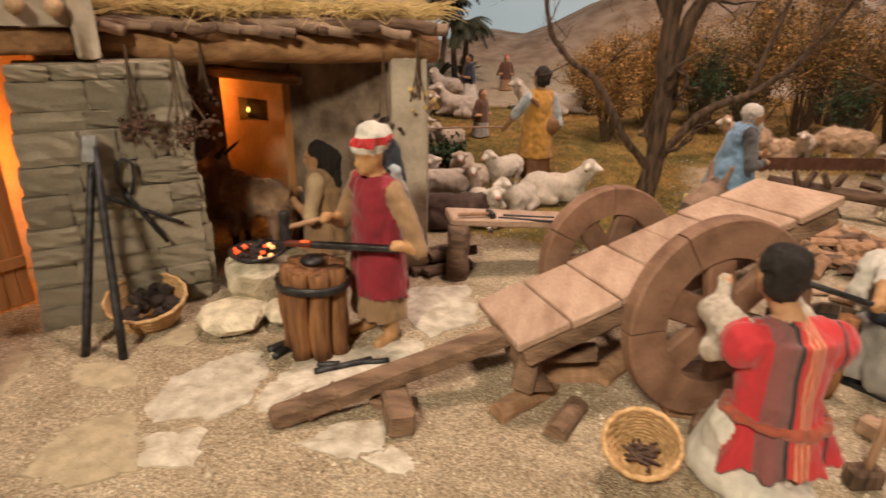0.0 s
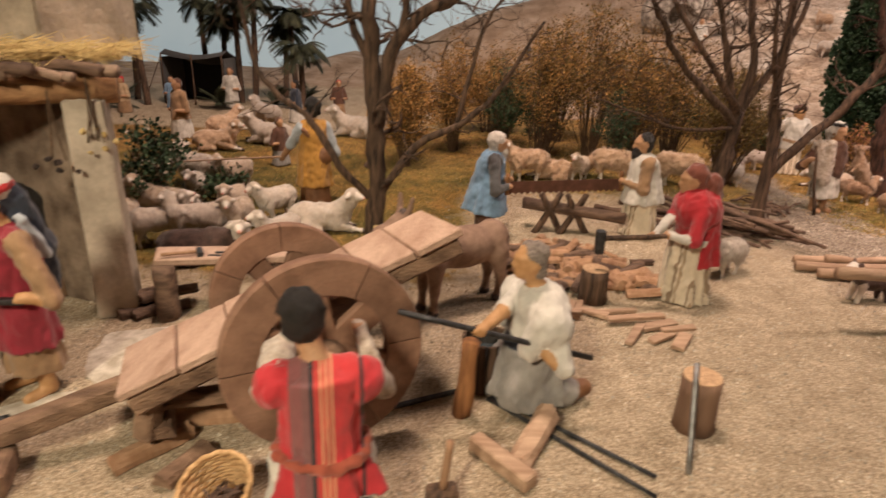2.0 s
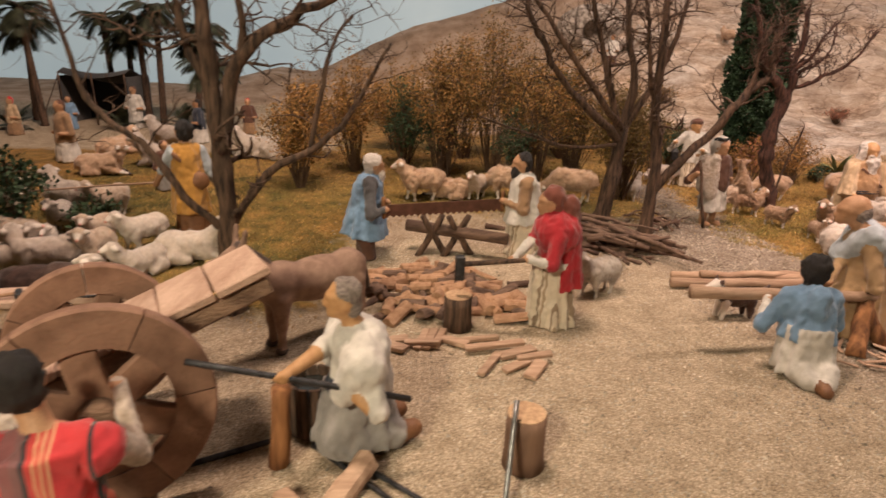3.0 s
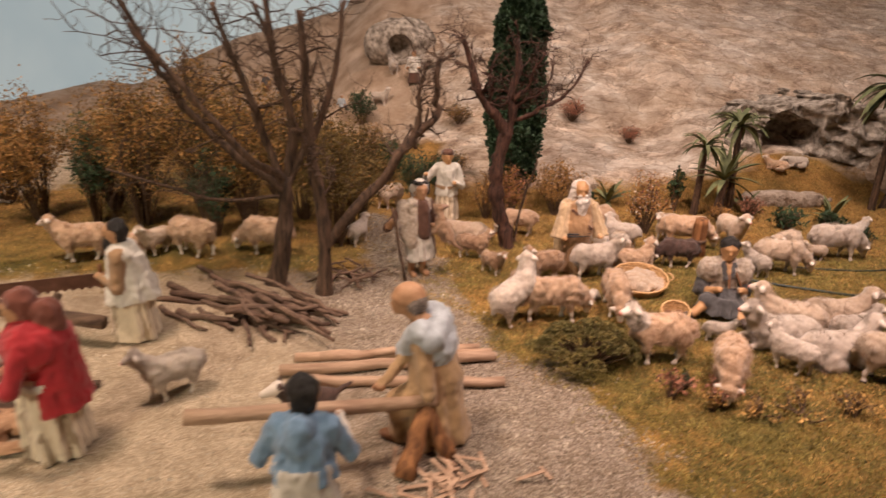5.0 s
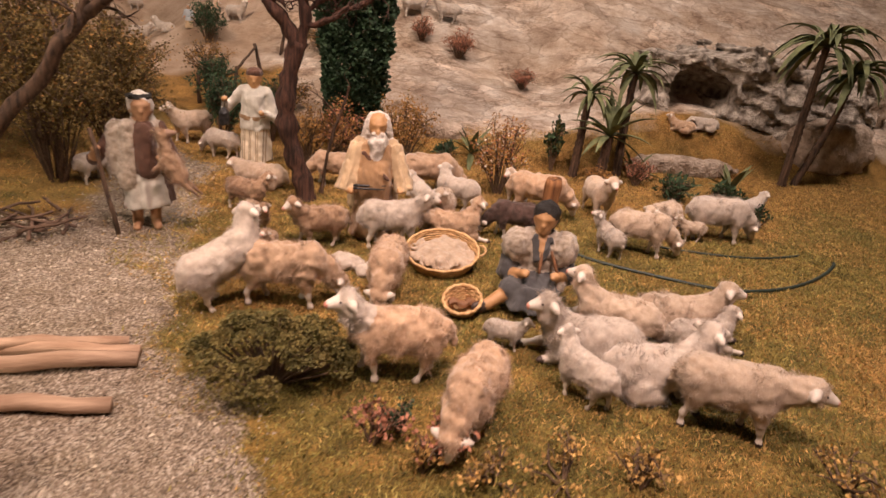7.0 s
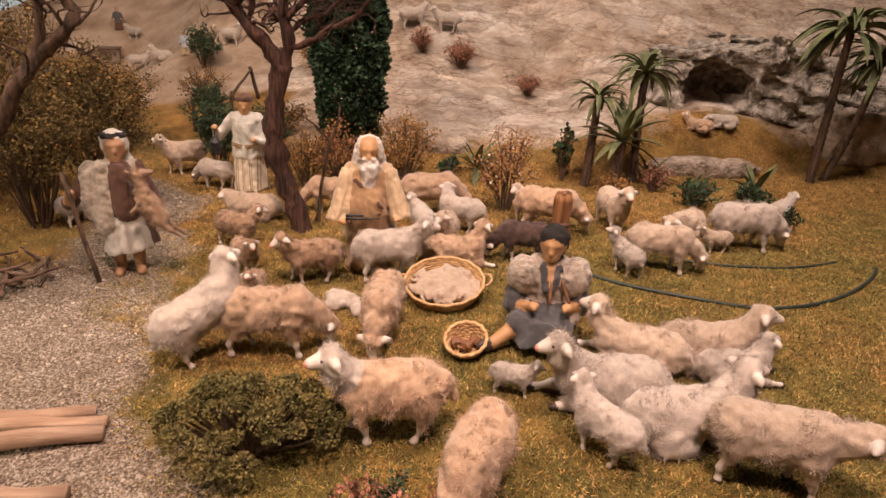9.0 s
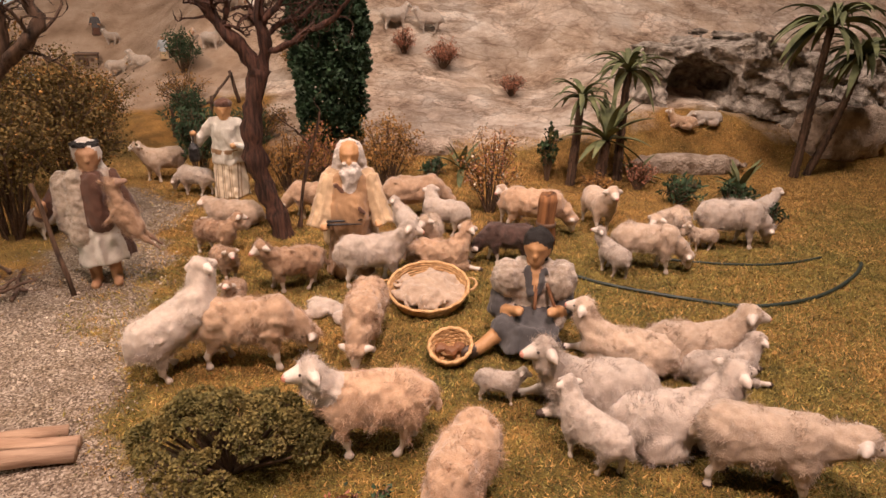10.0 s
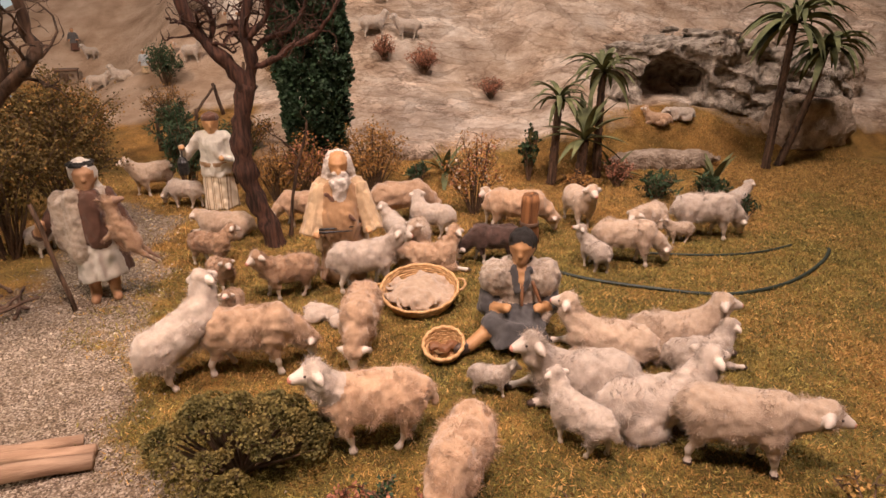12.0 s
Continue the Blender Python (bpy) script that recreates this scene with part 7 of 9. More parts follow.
# ---- animals ----
bm = bmesh.new()
bmesh.ops.create_icosphere(bm, subdivisions=1, radius=0.0015)
EYE = bpy.data.meshes.new("eye")
bm.to_mesh(EYE)
bm.free()
EYE.materials.append(M_HOOF)
def sheep(x, y, heading, stance, fleece, size=1.0, turn=0, fuzz=1100, label="", step=0.27, dark_hooves=False, bare_neck=False, rear=0.0):
    """A sheep facing +y, in cm: round fleece, small painted head, thin bare legs. rear: degrees that it leans up on its hind legs."""
    lying = stance in ("lie", "rest")
    bz = 2.55 if lying else 5.35
    P = [("e", (0, -0.7, bz), (2.55, 4.5, 2.42), 0), ("e", (0, 2.1, bz + 0.25), (2.15, 2.6, 2.3), 0), ("e", (0, -3.2, bz + 0.05), (2.35, 2.4, 2.4), 0), ("c", (0, -5.2, bz + 0.7), 0.62, (0, -5.9, bz - 1.0), 0.42, 0)]
    t = radians(turn)

    def tn(px, py, pz):
        qx, qy = px, py - 2.6
        return (qx * math.cos(t) + qy * math.sin(t), 2.6 - qx * math.sin(t) + qy * math.cos(t), pz)

    ways = {"graze": ((5.0, -1.0), (6.2, -2.5), (6.9, -4.6)), "level": ((5.0, 1.0), (6.4, 1.6), (8.3, 1.1)), "rest": ((4.6, 1.2), (6.0, 1.4), (7.8, 0.6)), "high": ((4.4, 2.4), (5.0, 3.5), (6.9, 3.3)),
            "up": ((4.5, 3.0), (5.0, 4.5), (6.9, 4.9)), "stand": ((4.6, 2.4), (5.3, 3.5), (7.2, 2.9)), "lie": ((4.5, 2.6), (5.1, 3.9), (7.0, 3.7))}
    neck, head, snout = [tn(0, py, max(bz + dz, 1.0)) for py, dz in ways[stance]]
    nm = 5 if bare_neck else 0
    P += [("c", (0, 2.7, bz + 0.7), 1.95, neck, 1.35, nm), ("c", neck, 1.32, head, 1.05, nm)]
    H, S = Vector(head), Vector(snout)
    d = (S - H).normalized()
    sd = Vector((d.y, -d.x, 0)).normalized()
    top = sd.cross(d)
    P += [("e", H - d * 0.15 + top * 0.28, (1.0, 1.0, 0.90), nm), ("c", H + d * 0.35, 0.84, H + d * 1.15, 0.60, 1), ("c", H + d * 1.1 - top * 0.08, 0.56, H + d * 1.75 - top * 0.12, 0.42, 1), ("e", H + d * 2.05 - top * 0.10, (0.30, 0.30, 0.24), 2)]
    eyes = []
    for e in (-1, 1):
        e0 = H + sd * e * 0.80 + top * 0.30 - d * 0.10
        P += [("c", e0, 0.30, e0 + sd * e * 0.75 - top * 0.20 - d * 0.15, 0.34, 1), ("c", e0 + sd * e * 0.7 - top * 0.2 - d * 0.15, 0.30, e0 + sd * e * 1.3 - top * 0.5 - d * 0.25, 0.16, 1)]
        eyes.append(H + d * 0.85 + sd * e * 0.74 + top * 0.32)
    if lying:
        for e in (-1, 1):
            k = 1.9 if e > 0 else 0.0
            P += [("c", (e * 1.5, 2.2, 1.3), 0.9, (e * 1.6, 3.8 + k * 0.4, 0.9), 0.5, 0), ("c", (e * 1.6, 3.6 + k * 0.4, 0.9), 0.46, (e * 1.5, 4.6 + k, 0.5), 0.34, 3), ("e", (e * 1.5, 5.0 + k, 0.4), (0.40, 0.55, 0.36), 4), ("c", (e * 2.0, -2.4, 1.3), 1.5, (e * 2.3, -0.4, 0.8), 0.8, 0)]
    else:
        for e in (-1, 1):
            for yy, k in ((2.5, 0.7 * e), (-3.3, -0.8 * e)):
                P += [("c", (e * 1.25, yy, bz - 1.1), 1.15, (e * 1.3, yy + k * 0.3, 2.7), 0.60, 0), ("c", (e * 1.3, yy + k * 0.3, 3.1), 0.36, (e * 1.3, yy + k * 0.7 - (0.3 if yy < 0 else 0), 1.7), 0.30, 3), ("c", (e * 1.3, yy + k * 0.7 - (0.3 if yy < 0 else 0), 1.7), 0.30, (e * 1.3, yy + k, 0.3), 0.25, 3), ("e", (e * 1.3, yy + k + 0.12, 0.28), (0.30, 0.42, 0.28), 4 if dark_hooves else 3)]
    seed = int(abs(x * 977 + y * 353)) + int(x * 1000) % 97
    shaggy = fleece in (M_FLEECE_TAN, M_FLEECE_BROWN)
    ob = sculpt("sheep_figurine", P, [fleece, M_FACE, M_NOSE, M_FACE, M_HOOF, M_FLEECE_WHITE], step, 0.5, (0, 5), 0.46 if shaggy else 0.30, 1.25, fuzz, seed, 0.05, 0.50 if shaggy else 0.42)
    ob.matrix_basis = pose(x, y, land_at(x, y), 0, 0, heading - 90) @ Matrix.Scale(size, 4) @ Matrix.Translation((0, -0.033, 0)) @ Matrix.Rotation(radians(rear), 4, "X") @ Matrix.Translation((0, 0.033, 0))
    if step < 0.3:
        for e in eyes:
            dot = new("eye", EYE)
            dot.parent = ob
            dot.matrix_basis = Matrix.Translation(e * 0.01)
    return tagged(ob, label, "lamb figurine" if size < 0.75 else "sheep figurine", "sheep on the moss")


T_, W_, B_, D_, N_ = M_FLEECE_TAN, M_FLEECE_WHITE, M_FLEECE_BEIGE, M_FLEECE_DARK, M_FLEECE_BROWN
flock = [
    (1.862, 1.392, 30, "stand", W_, 1.02, -25, "white sheep with raised head beside the gravel path"),
    (1.918, 1.385, -8, "graze", T_, 1.08, -25, "woolly tan sheep grazing"),
    (2.043, 1.222, 176, "high", T_, 1.06, -14, "tan sheep with white head turned back"),
    (2.112, 1.132, -122, "graze", T_, 0.98, 0, "tan sheep grazing with its head down"),
    (2.384, 1.116, -27, "level", B_, 1.06, 6, "large beige sheep standing with head forward"),
    (2.338, 1.185, -2, "lie", W_, 1.15, -10, "white sheep lying with raised head"),
    (2.245, 1.172, 120, "stand", W_, 0.72, 20, "small white lamb seen from behind"),
    (2.282, 1.248, 170, "lie", W_, 1.15, -10, "white sheep lying with its chin raised"),
    (2.350, 1.315, 150, "lie", B_, 1.05, 15, "white sheep with a tan patch lying down"),
    (2.440, 1.312, -10, "lie", B_, 1.10, 8, "beige sheep lying and looking aside"),
    (2.452, 1.272, -8, "lie", W_, 0.80, -25, "white lamb lying between two sheep"),
    (2.186, 1.276, -25, "stand", W_, 0.46, 0, "tiny beige lamb beside the piper doll"),
    (2.052, 1.412, -104, "graze", T_, 0.98, 0, "tan sheep grazing with its head to the ground"),
    (2.078, 1.585, 5, "stand", W_, 1.0, 15, "white sheep held for shearing"),
    (1.958, 1.580, -168, "stand", N_, 0.84, -25, "brown sheep with pale face"),
    (1.858, 1.628, -60, "stand", N_, 0.62, 10, "small brown lamb with white face"),
    (1.884, 1.512, -95, "up", N_, 0.55, 0, "small brown lamb behind a woolly sheep"),
    (1.838, 1.865, 170, "rest", B_, 0.98, 30, "grey-white sheep standing by the tree"),
    (1.832, 1.728, -30, "stand", N_, 0.74, -50, "brown sheep with white face looking out"),
    (2.182, 1.868, 5, "graze", T_, 1.12, 0, "woolly tan sheep behind the shearer doll"),
    (1.985, 1.895, 175, "graze", T_, 0.9, 0, "tan sheep grazing behind the tree"),
    (2.150, 1.760, 100, "stand", W_, 0.72, -40, "white lamb in the crowd of sheep"),
    (2.222, 1.782, 150, "stand", W_, 0.85, 60, "white sheep in the crowd of sheep"),
    (2.182, 1.690, -100, "stand", B_, 0.82, 30, "beige sheep with grey face"),
    (2.188, 1.632, -10, "lie", T_, 0.95, -40, "tan sheep lying beside the tray"),
    (2.302, 1.640, 172, "graze", D_, 0.86, 0, "dark brown sheep grazing"),
    (2.392, 1.768, -25, "graze", T_, 1.10, -15, "tan sheep grazing behind the stump"),
    (2.372, 1.835, -130, "stand", B_, 0.85, 20, "beige sheep with white face"),
    (2.530, 1.785, -92, "stand", B_, 0.98, 0, "beige sheep facing out on dark legs"),
    (2.462, 1.578, 100, "up", W_, 0.66, -60, "slim white lamb standing upright"),
    (2.528, 1.588, -25, "graze", B_, 1.0, -10, "beige sheep grazing by the cable"),
    (2.662, 1.742, -150, "rest", B_, 0.95, 0, "beige sheep seen end on"),
    (2.735, 1.668, -15, "graze", W_, 1.12, -10, "white sheep grazing by the cable"),
    (2.672, 1.655, 172, "stand", B_, 0.52, 10, "small beige lamb beside the grazing sheep"),
    (2.885, 1.770, 30, "stand", W_, 0.72, 20, "white lamb behind a green plant"),
    (1.655, 2.165, -140, "stand", B_, 0.95, 20, "pale goat standing at the bushes"),
    (1.738, 2.065, 155, "graze", W_, 0.78, 0, "small white sheep behind the boy doll"),
    (1.560, 1.810, 60, "stand", W_, 0.70, 0, "white lamb behind the shepherd doll"),
    # behind the smithy
    (0.225, 1.520, 160, "stand", W_, 1.05, 30, "beige sheep behind the smithy"),
    (0.318, 1.520, -110, "stand", B_, 0.9, 20, "beige sheep looking out behind the smithy"),
    (0.300, 1.205, 30, "up", W_, 0.92, 20, "grey-beige sheep close to the pier"),
    (0.362, 1.215, -160, "stand", W_, 1.0, 40, "grey-beige sheep in the flock"),
    (0.452, 1.182, -60, "lie", W_, 1.0, 10, "pale sheep lying by the bench"),
    (0.402, 1.135, 12, "rest", D_, 1.15, 0, "black sheep lying behind the bench"),
    (0.466, 1.345, -120, "stand", W_, 0.9, 10, "white goat facing out"),
    (0.572, 1.310, 8, "lie", W_, 1.15, 20, "white sheep lying at the tree"),
    (0.415, 1.265, -100, "stand", B_, 0.9, -30, "beige sheep with white face in the flock"),
    (0.140, 1.375, -30, "stand", W_, 0.9, 0, "white lamb at the green bush"),
    (0.255, 1.300, 170, "stand", B_, 1.0, -20, "beige sheep by the pier"),
    (0.145, 1.830, 5, "lie", T_, 1.1, 0, "tan sheep lying on the rise"),
    (0.262, 1.930, 170, "lie", W_, 1.25, -30, "white sheep lying on the rise"),
    (0.180, 2.150, 150, "stand", W_, 1.1, 0, "white sheep on the rise"),
    (0.480, 2.100, 175, "lie", W_, 1.3, -20, "white sheep lying by the bushes"),
    (0.565, 2.080, 20, "lie", W_, 1.2, 0, "white sheep lying by the bushes"),
    (0.065, 2.080, 60, "lie", T_, 1.1, 0, "tan sheep lying before the tent"),
    (0.990, 1.680, -165, "stand", T_, 1.0, 10, "tan goat behind the sawyers"),
    (1.060, 1.700, 178, "rest", T_, 0.95, 0, "tan sheep behind the sawyers"),
    (1.128, 1.700, -120, "stand", B_, 0.72, 0, "pale lamb behind the sawyers"),
    (1.205, 1.695, 150, "graze", T_, 1.05, 0, "tan sheep behind the sawyers"),
    (1.298, 1.190, 215, "stand", W_, 0.82, 15, "cream sheep standing beside the woodcutter"),
    (1.362, 1.700, 165, "graze", T_, 1.05, 0, "tan sheep grazing between the bare trees"),
    (0.268, 1.425, -70, "stand", W_, 0.85, 20, "white sheep in the flock behind the smithy"),
    (0.378, 1.345, -95, "stand", B_, 0.85, -20, "beige sheep in the flock behind the smithy"),
    (0.505, 1.245, -110, "lie", W_, 0.95, 30, "white sheep lying close to the bare tree"),
    (0.318, 1.285, -60, "stand", W_, 0.85, 0, "white sheep facing out in the flock"),
    (0.215, 1.235, -80, "up", B_, 0.85, 10, "beige sheep with raised head by the pier"),
    # on the slope
    (2.247, 2.800, 20, "stand", W_, 0.85, 0, "white goat on the rock slope"),
    (2.354, 2.775, 170, "stand", W_, 0.8, 0, "white goat on the rock slope"),
    (2.300, 2.980, 100, "stand", T_, 0.8, 0, "tan goat on the rock slope"),
    (1.870, 3.000, -20, "stand", W_, 0.75, 0, "white goat by the cave"),
    (1.960, 3.020, 150, "stand", W_, 0.75, 0, "white goat by the cave"),
    (1.660, 2.950, -30, "up", W_, 0.7, 0, "white goat standing on the path"),
    (2.985, 2.265, 150, "lie", T_, 0.68, 10, "cream sheep lying at the cave mouth"),
    (3.065, 2.275, 175, "rest", W_, 0.75, 0, "white sheep lying at the cave mouth"),
    (1.270, 3.250, 10, "stand", W_, 0.7, 0, "white goat by the far house"),
    (1.190, 3.500, 160, "stand", W_, 0.6, 0, "small white goat high on the hill"),
    (1.400, 3.060, 160, "lie", W_, 0.7, 0, "white goat lying on the far slope"),
    (1.720, 3.080, 100, "stand", W_, 0.7, 0, "white goat climbing the far path"),
    (2.060, 2.960, 60, "graze", W_, 0.7, 0, "white goat grazing on the far slope"),
    (1.560, 3.000, 40, "stand", T_, 0.7, 0, "tan goat far on the path"),
]
for x, y, hd, st, fl, sz, tu, lb in flock:
    far = y > 1.75 or x < 0.7
    sheep(x, y, hd, st, fl, sz, tu, 2200 if far else 12000, lb, 0.36 if far else 0.26, "large" in lb or "chin" in lb, "white head" in lb, 20 if "raised head beside" in lb else 0)

# donkey behind the cart
m = pose(0.842, 1.012, 0, 0, 0, 128)
P = [("e", (0, -1.5, 9.2), (3.0, 6.0, 3.1), 0), ("e", (0, 4.0, 9.6), (2.6, 3.6, 3.1), 0), ("e", (0, -6.2, 9.4), (2.7, 2.8, 3.2), 0), ("c", (0, 6.2, 10.6), 2.2, (0, 9.6, 14.0), 1.6, 0), ("c", (0, 9.6, 14.0), 1.7, (0, 12.2, 13.0), 1.4, 0), ("c", (0, 12.2, 13.0), 1.35, (0, 14.4, 10.8), 1.05, 1)]
for s in (-1, 1):
    P += [("c", (s * 0.9, 9.2, 15.0), 0.5, (s * 1.5, 8.6, 18.0), 0.3, 0), ("c", (s * 1.5, 4.6, 8), 1.4, (s * 1.5, 4.8, 4.0), 0.75, 0), ("c", (s * 1.5, 4.8, 4.0), 0.65, (s * 1.5, 4.9, 0.7), 0.55, 0), ("e", (s * 1.5, 5.1, 0.5), (0.75, 0.9, 0.55), 1),
          ("c", (s * 1.5, -6.4, 8), 1.7, (s * 1.5, -7.2, 4.2), 0.8, 0), ("c", (s * 1.5, -7.2, 4.2), 0.7, (s * 1.5, -6.8, 0.7), 0.55, 0), ("e", (s * 1.5, -6.6, 0.5), (0.75, 0.9, 0.55), 1)]
P += [("c", (0, -8.6, 10.6), 0.5, (0, -9.6, 6.0), 0.45, 1), ("c", (0, 5.6, 13.0), 0.5, (0, 9.0, 16.0), 0.45, 1), ("c", (-1.6, 12.0, 13.4), 0.25, (1.6, 12.0, 13.4), 0.25, 2), ("c", (-1.3, 12.6, 11.6), 0.22, (1.3, 12.6, 14.2), 0.22, 2)]
ob = sculpt("donkey_figurine", P, [M_DONKEY, M_HOOF, M_STRAW], 0.3, 0.6)
ob.matrix_basis = m
tagged(ob, "brown donkey with straw halter behind the cart", "donkey figurine")
# goat in the smithy
P = [("e", (0, -1.0, 7.6), (2.3, 4.6, 2.5), 0), ("e", (0, 2.6, 8.0), (2.0, 2.8, 2.5), 0), ("c", (0, 4.2, 8.6), 1.5, (0, 5.6, 11.4), 1.1, 1), ("c", (0, 5.6, 11.8), 1.15, (0, 8.2, 10.8), 0.7, 1), ("c", (0.5, 5.0, 12.6), 0.35, (1.3, 2.6, 14.6), 0.15, 2), ("c", (-0.5, 5.0, 12.6), 0.35, (-1.3, 2.6, 14.6), 0.15, 2), ("c", (0, 8.0, 10.0), 0.4, (0, 8.0, 8.4), 0.2, 1)]
for s in (-1, 1):
    for yy in (3.0, -3.6):
        P += [("c", (s * 1.3, yy, 6), 1.0, (s * 1.3, yy, 2.4), 0.55, 1), ("c", (s * 1.3, yy, 2.4), 0.5, (s * 1.3, yy, 0.5), 0.45, 2)]
ob = sculpt("goat_figurine", P, [M_FLEECE_BROWN, M_DONKEY, M_IRON], 0.3, 0.5, (0, 1), 0.4, 1.3, 9000, 3, 0.05, 0.9)
ob.matrix_basis = pose(0.140, 0.948, 0, 0, 0, 82) @ Matrix.Scale(1.12, 4)
tagged(ob, "shaggy brown goat with dark horns in the porch", "goat figurine")
# kid held by the shepherd
P = [("e", (0, 0, 6), (1.7, 3.1, 1.7), 0), ("e", (0, -1.8, 6), (1.6, 1.8, 1.8), 0), ("c", (0, 2.2, 6.2), 1.15, (0.1, 4.6, 6.6), 0.85, 0), ("e", (0.1, 5.2, 7.0), (0.9, 0.95, 1.1), 0), ("c", (0.1, 5.2, 7.4), 0.72, (0.1, 4.9, 9.0), 0.42, 1)]
for e in (-1, 1):
    P += [("c", (e * 0.7, 5.6, 6.8), 0.32, (e * 1.5, 6.6, 6.2), 0.18, 0), ("c", (e * 0.9, 1.4, 5.6), 0.6, (e * 0.9, 0.4, 3.2), 0.32, 0), ("c", (e * 0.9, -2.4, 6.0), 0.85, (e * 0.9, -4.6, 6.8), 0.42, 0), ("c", (e * 0.9, -4.6, 6.8), 0.36, (e * 0.9, -6.8, 7.8), 0.22, 1)]
ob = sculpt("kid_figurine", P, [M_FLEECE_BROWN, M_DONKEY], 0.26, 0.45, (0,), 0.35, 1.3, 6000, 4, 0.05, 0.6)
ob.matrix_basis = pose(1.694, 1.600, 0.092, 65, 0, 90) @ Matrix.Scale(0.86, 4)
tagged(ob, "shaggy tan kid carried in the shepherd doll's arm", "goat figurine")
# dog by the pole
P = [("e", (0, -1, 3.6), (1.5, 3.2, 1.6), 0), ("c", (0, 2, 4.2), 1.1, (0, 3.4, 5.6), 0.9, 0), ("c", (0, 3.6, 5.8), 0.95, (0, 5.4, 5.2), 0.5, 1)]
for s in (-1, 1):
    P += [("c", (s * 0.8, 1.8, 3), 0.6, (s * 0.8, 2.2, 0.4), 0.4, 1), ("c", (s * 0.9, -2.6, 3), 0.8, (s * 0.9, -2.8, 0.4), 0.4, 0), ("c", (s * 0.7, 3.2, 6.4), 0.35, (s * 0.9, 3.0, 7.2), 0.15, 0)]
P.append(("c", (0, -4, 4), 0.4, (0, -6, 5.2), 0.3, 0))
ob = sculpt("dog_figurine", P, [M_FLEECE_DARK, M_FACE], 0.26, 0.4, (0,), 0.15, 1.5, 500, 6)
ob.matrix_basis = pose(1.490, 1.105, 0, 0, 0, 100)
tagged(ob, "black and white dog behind the pole", "dog figurine")

# ---- trees and bushes ----
def quads_mesh(name, base, along, across, material, parent=None):
    """Many small leaves: a folded kite at each base point, along and across it (n, 3)."""
    mid = base + along * 0.5
    lift = np.cross(along, across)
    lift /= np.linalg.norm(lift, axis=1)[:, None] + 1e-12
    lift *= np.linalg.norm(across, axis=1)[:, None] * 0.35
    v = np.stack([base, mid + across + lift, base + along, mid - across + lift], 1).reshape(-1, 3)
    i = np.arange(len(base))[:, None] * 4
    f = np.concatenate([i + np.array([[0, 1, 2]]), i + np.array([[0, 2, 3]])], 1).reshape(-1, 3)
    return mesh_object(name, v, f, material, parent, False)


def ridged(bm, line, rad, q, depth):
    """A limb with twisted ridges of bark."""
    sides, rings, prev = 16, [], None
    ph, turn = q.uniform(0, 6), q.uniform(0.25, 0.45) * q.choice((-1, 1))
    for i, p in enumerate(line):
        d = (line[min(i + 1, len(line) - 1)] - line[max(i - 1, 0)]).normalized()
        a = d.orthogonal().normalized() if prev is None else (prev - d * prev.dot(d)).normalized()
        prev, b = a, d.cross(a)
        ring = []
        for k in range(sides):
            g = 2 * math.pi * k / sides
            w = g + ph + turn * i
            r = rad[i] * (1 + depth * (0.6 * math.sin(3 * w) + 0.5 * abs(math.sin(3.5 * w + 1)) - 0.25) + q.uniform(-0.05, 0.05))
            ring.append(bm.verts.new(p + (a * math.cos(g) + b * math.sin(g)) * r))
        rings.append(ring)
    for r0, r1 in zip(rings, rings[1:]):
        for k in range(sides):
            bm.faces.new((r0[k], r0[(k + 1) % sides], r1[(k + 1) % sides], r1[k]))
    bm.faces.new(rings[-1])


